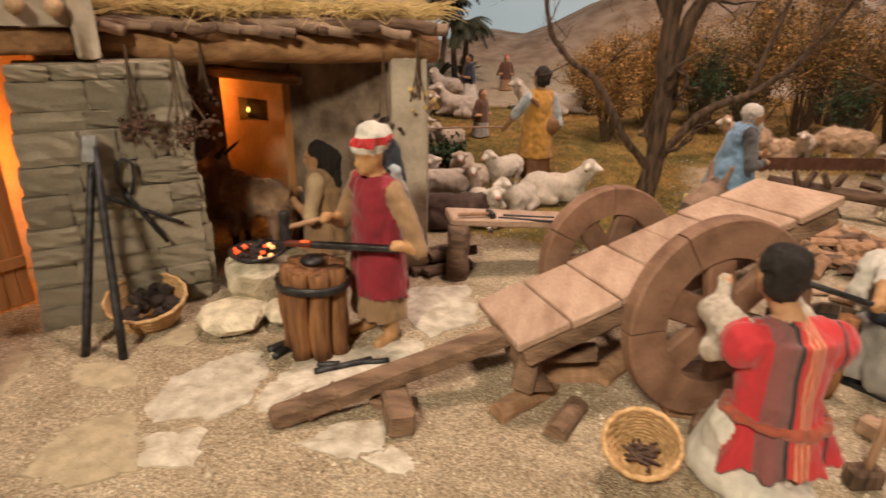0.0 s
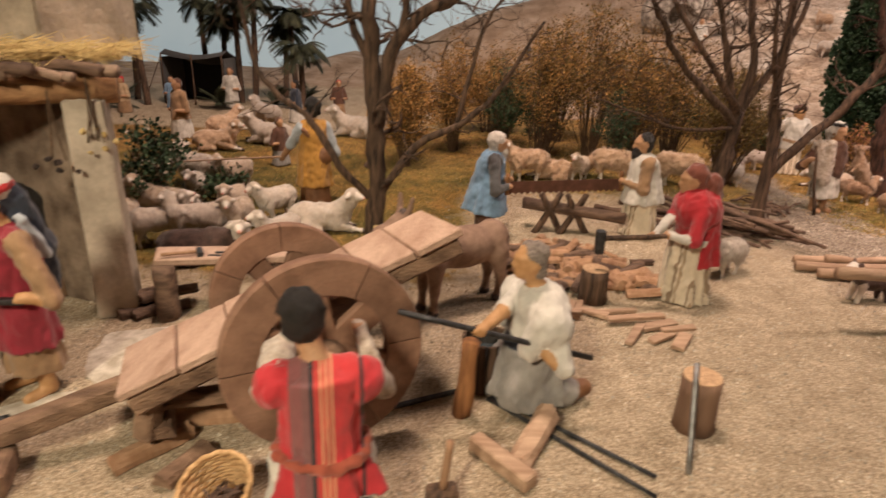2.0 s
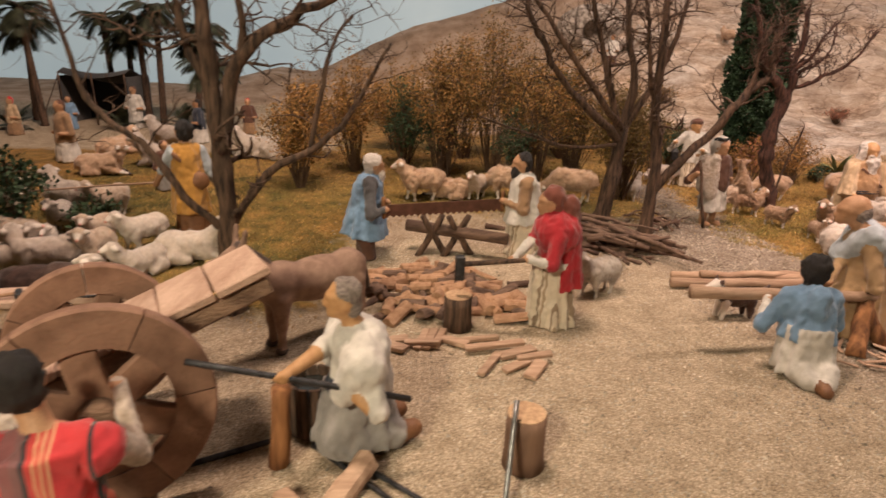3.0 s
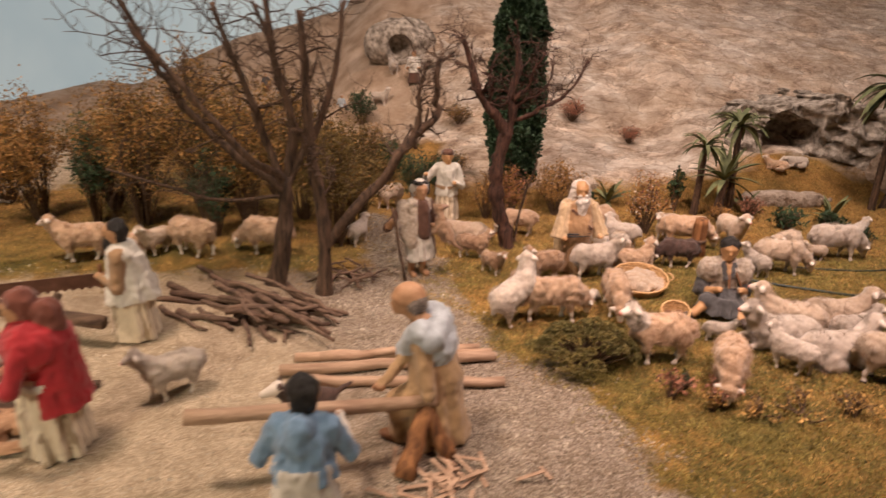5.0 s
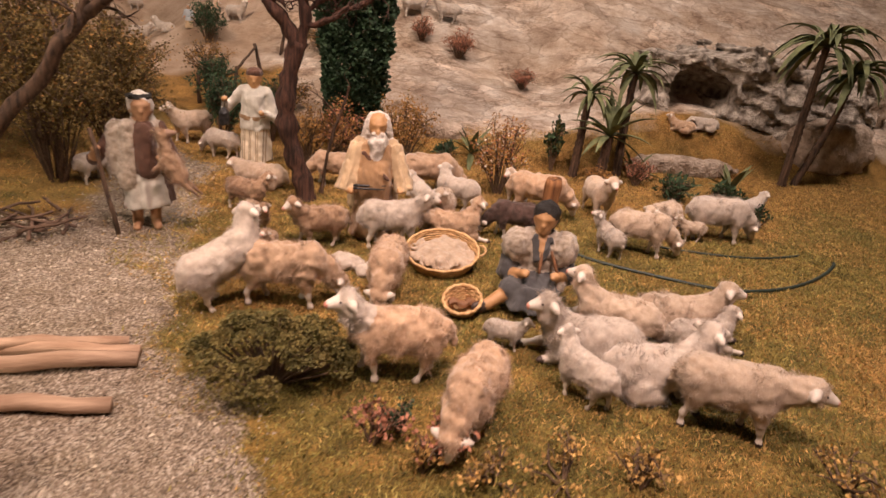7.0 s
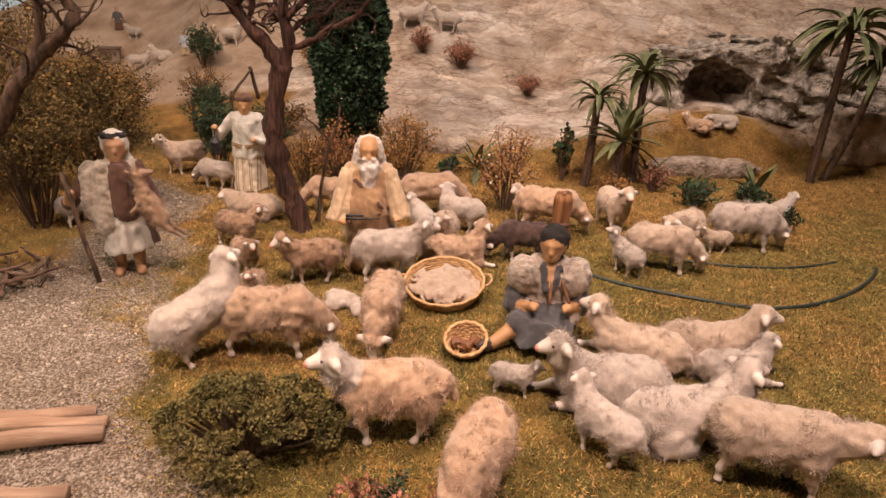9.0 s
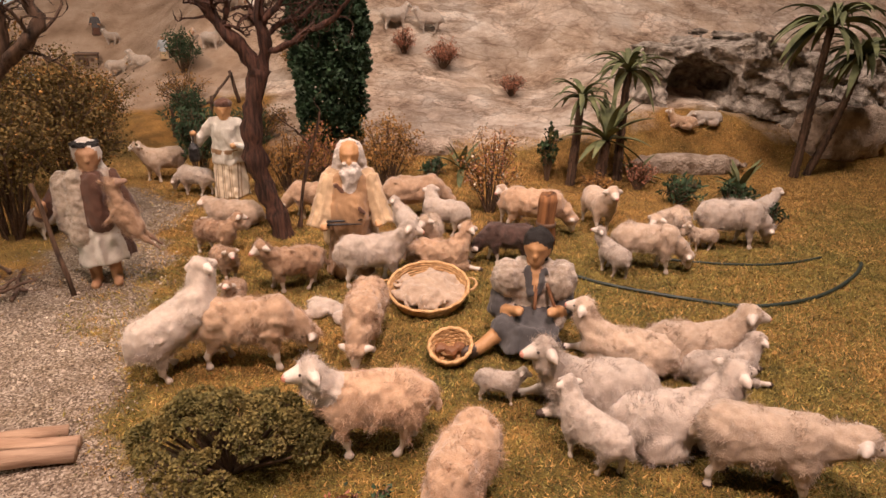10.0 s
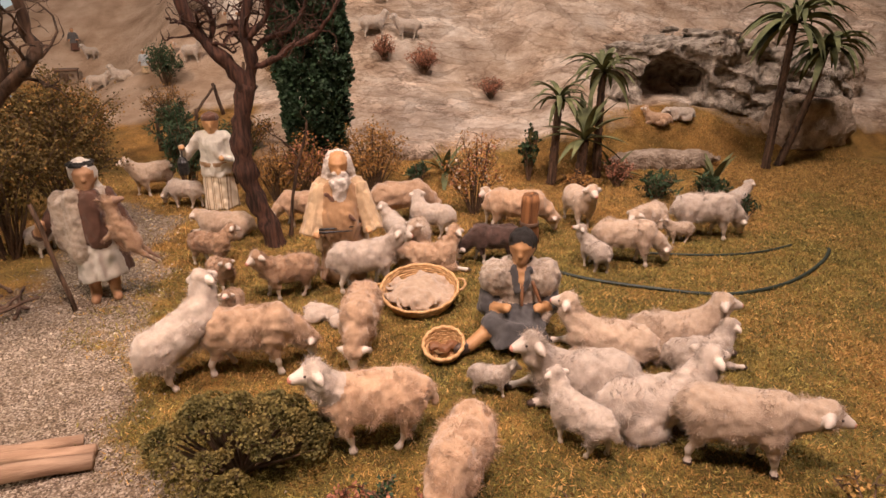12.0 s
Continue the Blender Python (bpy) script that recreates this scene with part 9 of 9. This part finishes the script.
def palm(x, y, h, lean, fronds, length, label, seed, trunk_r=0.009, droop=1.0, name="palm_tree", up=0.6, width=0.20, simple=False):
    """A ringed trunk and arching fronds with leaflets on both sides."""
    q = random.Random(seed)
    ob = thing(name, pose(x, y, land_at(x, y)), label, "palm" if name == "palm_tree" else "plant")
    top = Vector((lean[0], lean[1], h))
    if h > 0.02:
        bm = bmesh.new()
        n = max(6, int(h / 0.008))
        pts = [Vector((0, 0, -0.004)).lerp(top, k / n) + Vector((lean[0] * 0.15 * math.sin(3.14 * k / n), 0, 0)) for k in range(n + 1)]
        tube(bm, pts, [trunk_r * (1.25 - 0.35 * k / n) * (1.10 if k % 2 else 0.92) for k in range(n + 1)], 9, q, 0.06)
        part("trunk", bm, M_BARK, ob, "dark ringed trunk", True)
    for k in range(fronds):
        a = 6.283 * k / fronds * 1.618 * 2 + q.uniform(-0.25, 0.25)
        el = up * q.uniform(-0.1, 2.4 if simple else 1.5)
        ln = length * q.uniform(0.8, 1.1)
        d = Vector((math.cos(a), math.sin(a), el)).normalized()
        spine, p = [top.copy()], top.copy()
        for j in range(9):
            d = (d + Vector((0, 0, -0.155 * droop))).normalized()
            p = p + d * ln / 9
            spine.append(p.copy())
        sd = Vector((-math.sin(a), math.cos(a), 0))
        v, f = [], []
        if simple:
            for j, s in enumerate(spine):
                w = ln * width * 0.42 * math.sin(math.pi * min(0.12 + 0.88 * j / 9, 1.0)) + 0.0006
                v += [s + sd * w + Vector((0, 0, w * 0.5)), s, s - sd * w + Vector((0, 0, w * 0.5))]
            for j in range(9):
                i = 3 * j
                f += [(i, i + 1, i + 4, i + 3), (i + 1, i + 2, i + 5, i + 4)]
        else:
            m = 26
            for j in range(m):
                t = (j + 0.6) / m * 9
                i0 = min(int(t), 8)
                s = spine[i0].lerp(spine[i0 + 1], t - i0)
                fw = (spine[i0 + 1] - spine[i0]).normalized()
                w = ln * (0.30 * math.sin(math.pi * (0.15 + 0.8 * j / m)) + 0.03) * (width / 0.20)
                for side in (-1, 1):
                    tip = s + sd * side * w + fw * w * 0.75 + Vector((0, 0, -w * 0.28 * droop))
                    i1 = len(v)
                    v += [s - fw * ln * 0.024, s + fw * ln * 0.024, tip]
                    f.append((i1, i1 + 1, i1 + 2))
            i1 = len(v)
            for s in spine:
                v += [s + sd * 0.0008, s - sd * 0.0008]
            f += [(i1 + 2 * j, i1 + 2 * j + 1, i1 + 2 * j + 3, i1 + 2 * j + 2) for j in range(9)]
        mesh_object("frond", [tuple(c) for c in v], f, M_PALM if simple else M_FARPALM, ob, simple)
    return ob


palm(2.592, 2.075, 0.205, (0.004, 0.0), 30, 0.100, "small palm with drooping green fronds", 1, 0.0095, 1.25, up=1.0, simple=True, width=0.15)
palm(2.732, 2.110, 0.262, (-0.012, 0.0), 32, 0.118, "slim palm with drooping green fronds", 2, 0.0095, 1.25, up=1.0, simple=True, width=0.15)
palm(2.650, 2.045, 0.115, (0.006, 0.0), 26, 0.120, "low palm with upright green fronds", 3, 0.012, 0.6, up=1.4, simple=True, width=0.16)
palm(3.235, 2.100, 0.375, (-0.005, 0.0), 46, 0.150, "tall palm with a broad green crown", 4, 0.0095, 1.45, up=1.0, simple=True, width=0.155)
palm(3.285, 2.115, 0.310, (0.075, 0.0), 42, 0.140, "leaning palm with a broad green crown", 5, 0.0085, 1.45, up=1.0, simple=True, width=0.155)
for k, (x, y, ln) in enumerate(((2.335, 2.14, 0.085), (2.765, 2.085, 0.080), (2.955, 1.945, 0.085))):
    palm(x, y, 0.012, (0, 0), 13, ln, "stemless green agave-like plant", 20 + k, 0.01, 0.45, "agave_plant", 1.3, 0.22, True)
for k, (x, y, h) in enumerate(((-0.79, 2.72, 0.45), (-0.60, 2.78, 0.36), (-0.47, 2.62, 0.42), (-0.15, 2.80, 0.40), (-0.06, 2.72, 0.43), (0.06, 2.92, 0.37), (0.14, 2.72, 0.235), (-0.27, 2.92, 0.33), (-0.95, 2.60, 0.40), (-0.70, 2.50, 0.44), (-0.02, 3.0, 0.30), (-0.36, 2.98, 0.40))):
    palm(x, y, h, (0.02 * math.sin(k * 2.1), 0), 30, 0.135, "far date palm with dark feathery fronds", 40 + k, 0.011, 1.25, "palm_tree", 0.95, 0.17)
for k, (x, y) in enumerate(((-0.16, 2.60), (0.04, 2.66), (0.12, 2.80), (-0.52, 2.5))):
    palm(x, y, 0.015, (0, 0), 14, 0.10, "low dark palm bush", 70 + k, 0.01, 0.5, "palm_bush", 1.3, 0.16)

# ---- tent, fence, house, cave ----
tent = thing("black_tent", pose(-0.30, 2.78, land_at(-0.30, 2.78)), "open black cloth tent under the palms", "tent")
M_TENT = cloth("black_tent_cloth", (0.018, 0.016, 0.018))
bm = bmesh.new()
grid = [[bm.verts.new((-0.13 + 0.26 * i / 8, -0.10 + 0.2 * j / 4, 0.215 - 0.02 * math.sin(math.pi * i / 8) - 0.05 * abs(j - 1) / 3)) for j in range(5)] for i in range(9)]
for i in range(8):
    for j in range(4):
        bm.faces.new((grid[i][j], grid[i + 1][j], grid[i + 1][j + 1], grid[i][j + 1]))
part("roof_cloth", bm, M_TENT, tent, "", True)
for nm, a, b in (("back_cloth", (-0.13, 0.10), (0.13, 0.10)), ("side_cloth", (-0.13, -0.10), (-0.13, 0.10)), ("side_cloth", (0.13, -0.10), (0.13, 0.10))):
    mm, ll = frame_of(a, b)
    bm = bmesh.new()
    block(bm, ll, 0.004, 0.19, mm @ pose(ll / 2, 0, 0.09))
    part(nm, bm, M_TENT, tent)
for x in (-0.125, 0.0, 0.125):
    pole("tent_pole", (x, -0.10, 0.0), (x, -0.10, 0.20), 0.004, 0.003, M_BARK, tent)
pole("tent_pole", (-0.125, -0.10, 0.19), (-0.19, -0.16, 0.0), 0.002, 0.002, M_BARK, tent)

fence = thing("wooden_fence", pose(0, 0, 0), "broken fence of dark round posts and rails", "fence")
for x, y, dx in ((1.705, 2.50, 0.012), (1.775, 2.60, -0.02), (1.62, 2.46, 0.0), (1.82, 2.74, 0.015)):
    z = land_at(x, y)
    pole("post", (x, y, z - 0.005), (x + dx, y, z + 0.085), 0.006, 0.0045, M_BARK, fence, 7, 0.001, 3)
pole("rail", (1.625, 2.458, land_at(1.62, 2.46) + 0.05), (1.715, 2.50, land_at(1.705, 2.5) + 0.072), 0.004, 0.0035, M_BARK, fence, 6, 0.001, 4)
pole("rail", (1.715, 2.50, land_at(1.705, 2.5) + 0.075), (1.76, 2.60, land_at(1.775, 2.6) + 0.08), 0.004, 0.0035, M_BARK, fence, 6, 0.001, 5)


def far_house(x, y, w, d, h, rz, label):
    z = land_at(x, y) - 0.01
    ob = thing("flat_roofed_house", pose(x, y, z, 0, 0, rz), label, "house")
    bm = bmesh.new()
    block(bm, w, d, h, pose(0, 0, h / 2), 0.002)
    part("wall", bm, M_PLASTERDARK, ob)
    bm = bmesh.new()
    block(bm, w + 0.008, d + 0.008, 0.006, pose(0, 0, h + 0.003), 0.001)
    part("roof", bm, M_BARKX, ob)
    bm = bmesh.new()
    block(bm, 0.018, 0.004, 0.03, pose(0, -d / 2 - 0.002, 0.015 + 0.01))
    part("door", bm, M_BARK, ob)
    for s in (-1, 1):
        bm = bmesh.new()
        block(bm, 0.010, 0.004, 0.012, pose(s * w * 0.3, -d / 2 - 0.002, h * 0.68))
        part("window", bm, M_BARK, ob)


far_house(1.12, 3.40, 0.075, 0.06, 0.05, 10, "small far brown house with flat roof")
far_house(0.80, 3.12, 0.10, 0.07, 0.06, 6, "small far brown plaster house")


M_LEDGE = mat("beige_ledge_rock", (0.27, 0.20, 0.145), (0.62, 0.51, 0.42), 34, 0.95, 1.0, 180, dist=0.010)


def rock_mass(name, lo, hi, step, field, m, label):
    v, f = surface(field, lo, hi, step)
    ob = mesh_object(name, v, f, M_ROCK, None, False)
    ob.matrix_basis = m
    return tagged(ob, label, "rock")


def cave_field(p):
    n = vnoise(p, 7.0, 41, 3) * 0.055 + np.abs(vnoise(p * np.array([1, 1, 1.8]), 17.0, 43, 3)) * 0.038
    d = (p @ np.array([0.35, 0.25, 0.9]) + 0.03 * vnoise(p, 9.0, 45, 2)) * 15
    e = (p @ np.array([0.85, -0.2, -0.35]) + 0.04 * vnoise(p, 7.0, 47, 2)) * 9
    n = n + (d - np.floor(d)) * 0.020 + np.abs(e - np.floor(e) - 0.5) * 0.035
    body = np.maximum(np.maximum(np.abs(p[:, 0] - 0.08) - 0.38, np.abs(p[:, 1]) - 0.17), np.abs(p[:, 2] - 0.09) - 0.185 + 0.12 * np.abs(p[:, 0] - 0.0)) + n
    hole = np.linalg.norm((p - np.array([-0.12, -0.13, 0.12])) / np.array([0.13, 0.17, 0.105]), axis=1) - 1
    return np.maximum(body, -hole * 0.10 - n * 0.9)


rock_mass("cave_rock", (-0.42, -0.28, -0.13), (0.58, 0.28, 0.36), 0.0085, cave_field, pose(3.20, 2.45, 0.085, 0, 0, -8), "grey craggy rock with a dark cave mouth")


def boulder_field(seed, r):
    def f(p):
        crag = vnoise(p, 16.0, seed, 3) * 0.35 + np.abs(vnoise(p, 34.0, seed + 7, 3)) * 0.5 - 0.2
        box = np.max(np.abs(p) / np.array(r), axis=1) * 0.55 + np.linalg.norm(p / np.array(r), axis=1) * 0.45
        return (box - 0.85 + crag * 0.6) * min(r)
    return f


for k, (x, y, r) in enumerate(((2.28, 2.26, (0.06, 0.04, 0.028)), (2.95, 2.155, (0.17, 0.035, 0.034)), (3.48, 2.25, (0.16, 0.08, 0.09)), (2.07, 2.28, (0.06, 0.05, 0.045)), (3.6, 2.42, (0.2, 0.1, 0.2)))):
    rock_mass("boulder", tuple(-c * 1.5 for c in r), tuple(c * 1.5 for c in r), min(r) / 6, boulder_field(60 + k, r), pose(x, y, land_at(x, y) + r[2] * 0.15), "low beige rock ledge at the foot of the slope").data.materials[0] = M_LEDGE


def far_cave(p):
    n = vnoise(p, 12.0, 51, 3) * 0.025
    body = np.linalg.norm(p / np.array([0.16, 0.12, 0.12]), axis=1) * 0.12 - 0.12 + n
    hole = np.linalg.norm((p - np.array([-0.02, -0.11, -0.01])) / np.array([0.055, 0.09, 0.055]), axis=1) - 1
    return np.maximum(body, -hole * 0.055)


rock_mass("cave_rock", (-0.22, -0.18, -0.16), (0.22, 0.18, 0.16), 0.011, far_cave, pose(1.77, 3.22, land_at(1.77, 3.2) + 0.03), "brown rock with a small black cave on the hill")

# ---- hanging dried bunches ----


def dried_bunch(m, spread, drop, n, label, seed, r=0.0027, material=M_DRIED, fork=5):
    q = random.Random(seed)
    ob = thing("dried_bunch", m, label, "dried flowers")
    bm = bmesh.new()
    ends = []
    for k in range(fork):
        e = Vector((q.uniform(-spread, spread), q.uniform(-0.008, 0.008), -drop * q.uniform(0.75, 1.0)))
        tube(bm, [Vector((0, 0, 0.02)), Vector((e.x * 0.3, e.y * 0.5, e.z * 0.45)), e], [0.0009] * 3, 4, None, 0, False)
        ends.append(e)
    tagged(part("stalk_mass", bm, M_TWIG, ob, "", True), "thin dry stalks", kind="stuff")
    for k in range(n):
        e = q.choice(ends) + Vector([q.gauss(0, 0.0075), q.gauss(0, 0.005), q.gauss(0, 0.007)])
        lump("flower_head", Matrix.Translation(e) @ pose(0, 0, -r, q.uniform(0, 90), q.uniform(0, 90)), r * q.uniform(0.7, 1.3), material, "", "", seed * 50 + k, 0.9, parent=ob)
    return ob


dried_bunch(pose(0.130, 0.734, 0.290), 0.018, 0.075, 55, "bunch of dried brown flowers hanging from the beam", 1)
dried_bunch(pose(0.166, 0.758, 0.290), 0.030, 0.080, 85, "wide bunch of dried brown flowers hanging from the beam", 2)
dried_bunch(pose(0.158, 0.822, 0.290), 0.016, 0.050, 26, "small bunch of dried herbs over the door", 3)
dried_bunch(pose(0.352, 0.905, 0.285), 0.006, 0.070, 9, "string of dark dried fruits hanging at the pier", 4, 0.0042, M_COAL, 3)
dried_bunch(pose(0.392, 0.920, 0.300), 0.010, 0.060, 8, "wisp of pale dried straw flowers at the pier", 5, 0.0035, M_STRAW, 6)
bm = bmesh.new()
bmesh.ops.create_icosphere(bm, subdivisions=1, radius=0.003)
bmesh.ops.transform(bm, matrix=pose(0.050, 1.108, 0.182) @ Matrix.Diagonal((1, 1, 1.8, 1)), verts=bm.verts[:])
tagged(part("candle_flame", bm, M_FLAME, None), "tiny yellow candle flame in the niche", "candle")

# ---- flagstones, stones of the wall, moss and grit ----
def flagstone(pts, material, label, seed):
    q = random.Random(seed)
    poly = []
    for i, a in enumerate(pts):
        b = pts[(i + 1) % len(pts)]
        for k in range(6):
            t = k / 6
            poly.append(Vector((a[0] + (b[0] - a[0]) * t + q.uniform(-0.0045, 0.0045), a[1] + (b[1] - a[1]) * t + q.uniform(-0.0045, 0.0045), 0)))
    c = sum(poly, Vector()) / len(poly)
    bm = bmesh.new()
    top = [bm.verts.new((p.x, p.y, 0.0016 + q.uniform(-0.0005, 0.0005))) for p in [c + (p - c) * 0.975 for p in poly]]
    low = [bm.verts.new((p.x, p.y, -0.004)) for p in poly]
    mid = [bm.verts.new((p.x, p.y, 0.0028 + q.uniform(-0.0007, 0.0007))) for p in [c + (p - c) * 0.6 for p in poly]]
    n = len(poly)
    cen = bm.verts.new((c.x, c.y, 0.003))
    for i in range(n):
        j = (i + 1) % n
        bm.faces.new((low[i], low[j], top[j], top[i]))
        bm.faces.new((top[i], top[j], mid[j], mid[i]))
        bm.faces.new((mid[i], mid[j], cen))
    bmesh.ops.recalc_face_normals(bm, faces=bm.faces[:])
    return tagged(part("flagstone", bm, material, None), label, "flagstone", "flagstones before the smithy")


flagstone(((0.222, 0.557), (0.215, 0.613), (0.247, 0.664), (0.277, 0.685), (0.307, 0.648), (0.31, 0.598), (0.295, 0.569), (0.24, 0.549)), M_SLAB, "whitish irregular flagstone set in the sand", 0)
flagstone(((0.327, 0.582), (0.312, 0.605), (0.323, 0.668), (0.386, 0.723), (0.441, 0.752), (0.461, 0.709), (0.407, 0.643), (0.358, 0.594)), M_SLAB, "whitish irregular flagstone set in the sand", 1)
flagstone(((0.378, 0.55), (0.398, 0.584), (0.453, 0.608), (0.452, 0.561), (0.422, 0.543)), M_SLAB, "whitish irregular flagstone set in the sand", 2)
flagstone(((0.185, 0.468), (0.169, 0.519), (0.21, 0.565), (0.267, 0.497), (0.228, 0.461)), M_SLABTAN, "sandy irregular flagstone set in the sand", 3)
flagstone(((0.265, 0.502), (0.25, 0.532), (0.293, 0.556), (0.31, 0.506)), M_SLAB, "whitish irregular flagstone set in the sand", 4)
flagstone(((0.123, 0.582), (0.105, 0.613), (0.167, 0.632), (0.195, 0.588)), M_SLABTAN, "sandy irregular flagstone set in the sand", 5)
flagstone(((0.408, 0.799), (0.394, 0.876), (0.471, 0.906), (0.501, 0.808), (0.45, 0.754)), M_SLAB, "whitish irregular flagstone set in the sand", 6)
flagstone(((0.158, 0.664), (0.164, 0.707), (0.195, 0.719), (0.197, 0.668)), M_SLABTAN, "sandy irregular flagstone set in the sand", 7)
flagstone(((0.483, 0.536), (0.44, 0.549), (0.464, 0.569), (0.485, 0.556)), M_SLAB, "whitish irregular flagstone set in the sand", 8)
flagstone(((0.049, 0.554), (0.016, 0.631), (0.069, 0.599), (0.087, 0.536)), M_SLABTAN, "sandy irregular flagstone set in the sand", 9)
for job in STONE_JOBS:
    stone_at(*job)


def scatter(n, x0, x1, y0, y1, keep, seed):
    g = np.random.default_rng(seed)
    x, y = g.uniform(x0, x1, n), g.uniform(y0, y1, n)
    ok = g.random(n) < keep(x, y)
    x, y = x[ok], y[ok]
    return g, np.stack([x, y, land(x, y)], 1)


def blades(n, x0, x1, y0, y1, keep, seed, length, material, name, label):
    g, c = scatter(n, x0, x1, y0, y1, keep, seed)
    k = len(c)
    d = g.normal(size=(k, 3))
    d[:, 2] = np.abs(d[:, 2]) * 0.9 + 0.25
    d /= np.linalg.norm(d, axis=1)[:, None]
    s = np.cross(d, g.normal(size=(k, 3)))
    s /= np.linalg.norm(s, axis=1)[:, None] + 1e-9
    ln = length * (0.5 + g.random((k, 1)))
    c = c - np.array([0, 0, 0.0005])
    v = np.stack([c - s * ln * 0.13, c + s * ln * 0.13, c + d * ln], 1).reshape(-1, 3)
    return tagged(mesh_object(name, v, np.arange(3 * k).reshape(-1, 3), material, None, False), label, "moss", kind="stuff")


def patch(x, y, scale, seed):
    return vnoise(np.stack([x, y, np.zeros_like(x)], 1), scale, seed, 2)


blades(620000, 1.66, 3.6, 0.85, 2.3, lambda x, y: grass_mask(x, y) * (1 - 0.9 * rock_mask(x, y)) * np.clip(0.75 + 0.8 * patch(x, y, 9, 5), 0.1, 1) * (1 - 0.75 * dry_mask(x, y)), 1, 0.0052, M_GRASS, "moss", "short olive-green moss on the pasture")
blades(560000, 1.62, 3.6, 0.85, 2.3, lambda x, y: grass_mask(x, y) * (1 - 0.9 * rock_mask(x, y)) * np.clip(0.30 - 0.8 * patch(x, y, 9, 5) + 0.7 * dry_mask(x, y), 0.05, 1), 2, 0.0052, M_DRYGRASS, "dry_moss", "short golden moss on the pasture")
blades(110000, 0.05, 1.75, 1.0, 2.3, lambda x, y: grass_mask(x, y) * np.clip(0.5 + patch(x, y, 7, 8), 0.1, 1), 3, 0.006, M_DRYGRASS, "dry_moss", "short ochre moss behind the workshop")
blades(60000, 0.05, 1.75, 1.0, 2.3, lambda x, y: grass_mask(x, y) * np.clip(0.4 - patch(x, y, 7, 8), 0.05, 1), 4, 0.006, M_GRASS, "moss", "short green moss behind the workshop")


def grit(n, x0, x1, y0, y1, seed, size, material=M_GRIT):
    g, c = scatter(n, x0, x1, y0, y1, lambda x, y: (1 - grass_mask(x, y)) * np.clip(0.6 + 0.7 * patch(x, y, 11, 3), 0.15, 1), seed)
    k = len(c)
    v = np.array([[1, 0, -0.3], [-0.5, 0.87, -0.3], [-0.5, -0.87, -0.3], [0, 0, 0.8]])[None] + g.normal(size=(k, 4, 3)) * 0.3
    v = v * (size * (0.4 + g.random((k, 1, 1)) ** 2 * 1.4)) + c[:, None]
    i = np.arange(k)[:, None] * 4
    f = np.concatenate([i + np.array([[0, 1, 3]]), i + np.array([[1, 2, 3]]), i + np.array([[2, 0, 3]])], 1).reshape(-1, 3)
    return tagged(mesh_object("grit", v.reshape(-1, 3), f, material, None, False), "coarse pale sand grains and grit", "grit", kind="stuff")


grit(60000, 0.0, 1.95, 0.42, 1.1, 5, 0.0016)
grit(30000, 0.3, 1.95, 1.1, 2.1, 6, 0.0018)
grit(30000, 1.45, 2.0, 0.8, 1.75, 7, 0.0017, M_GRAVEL)
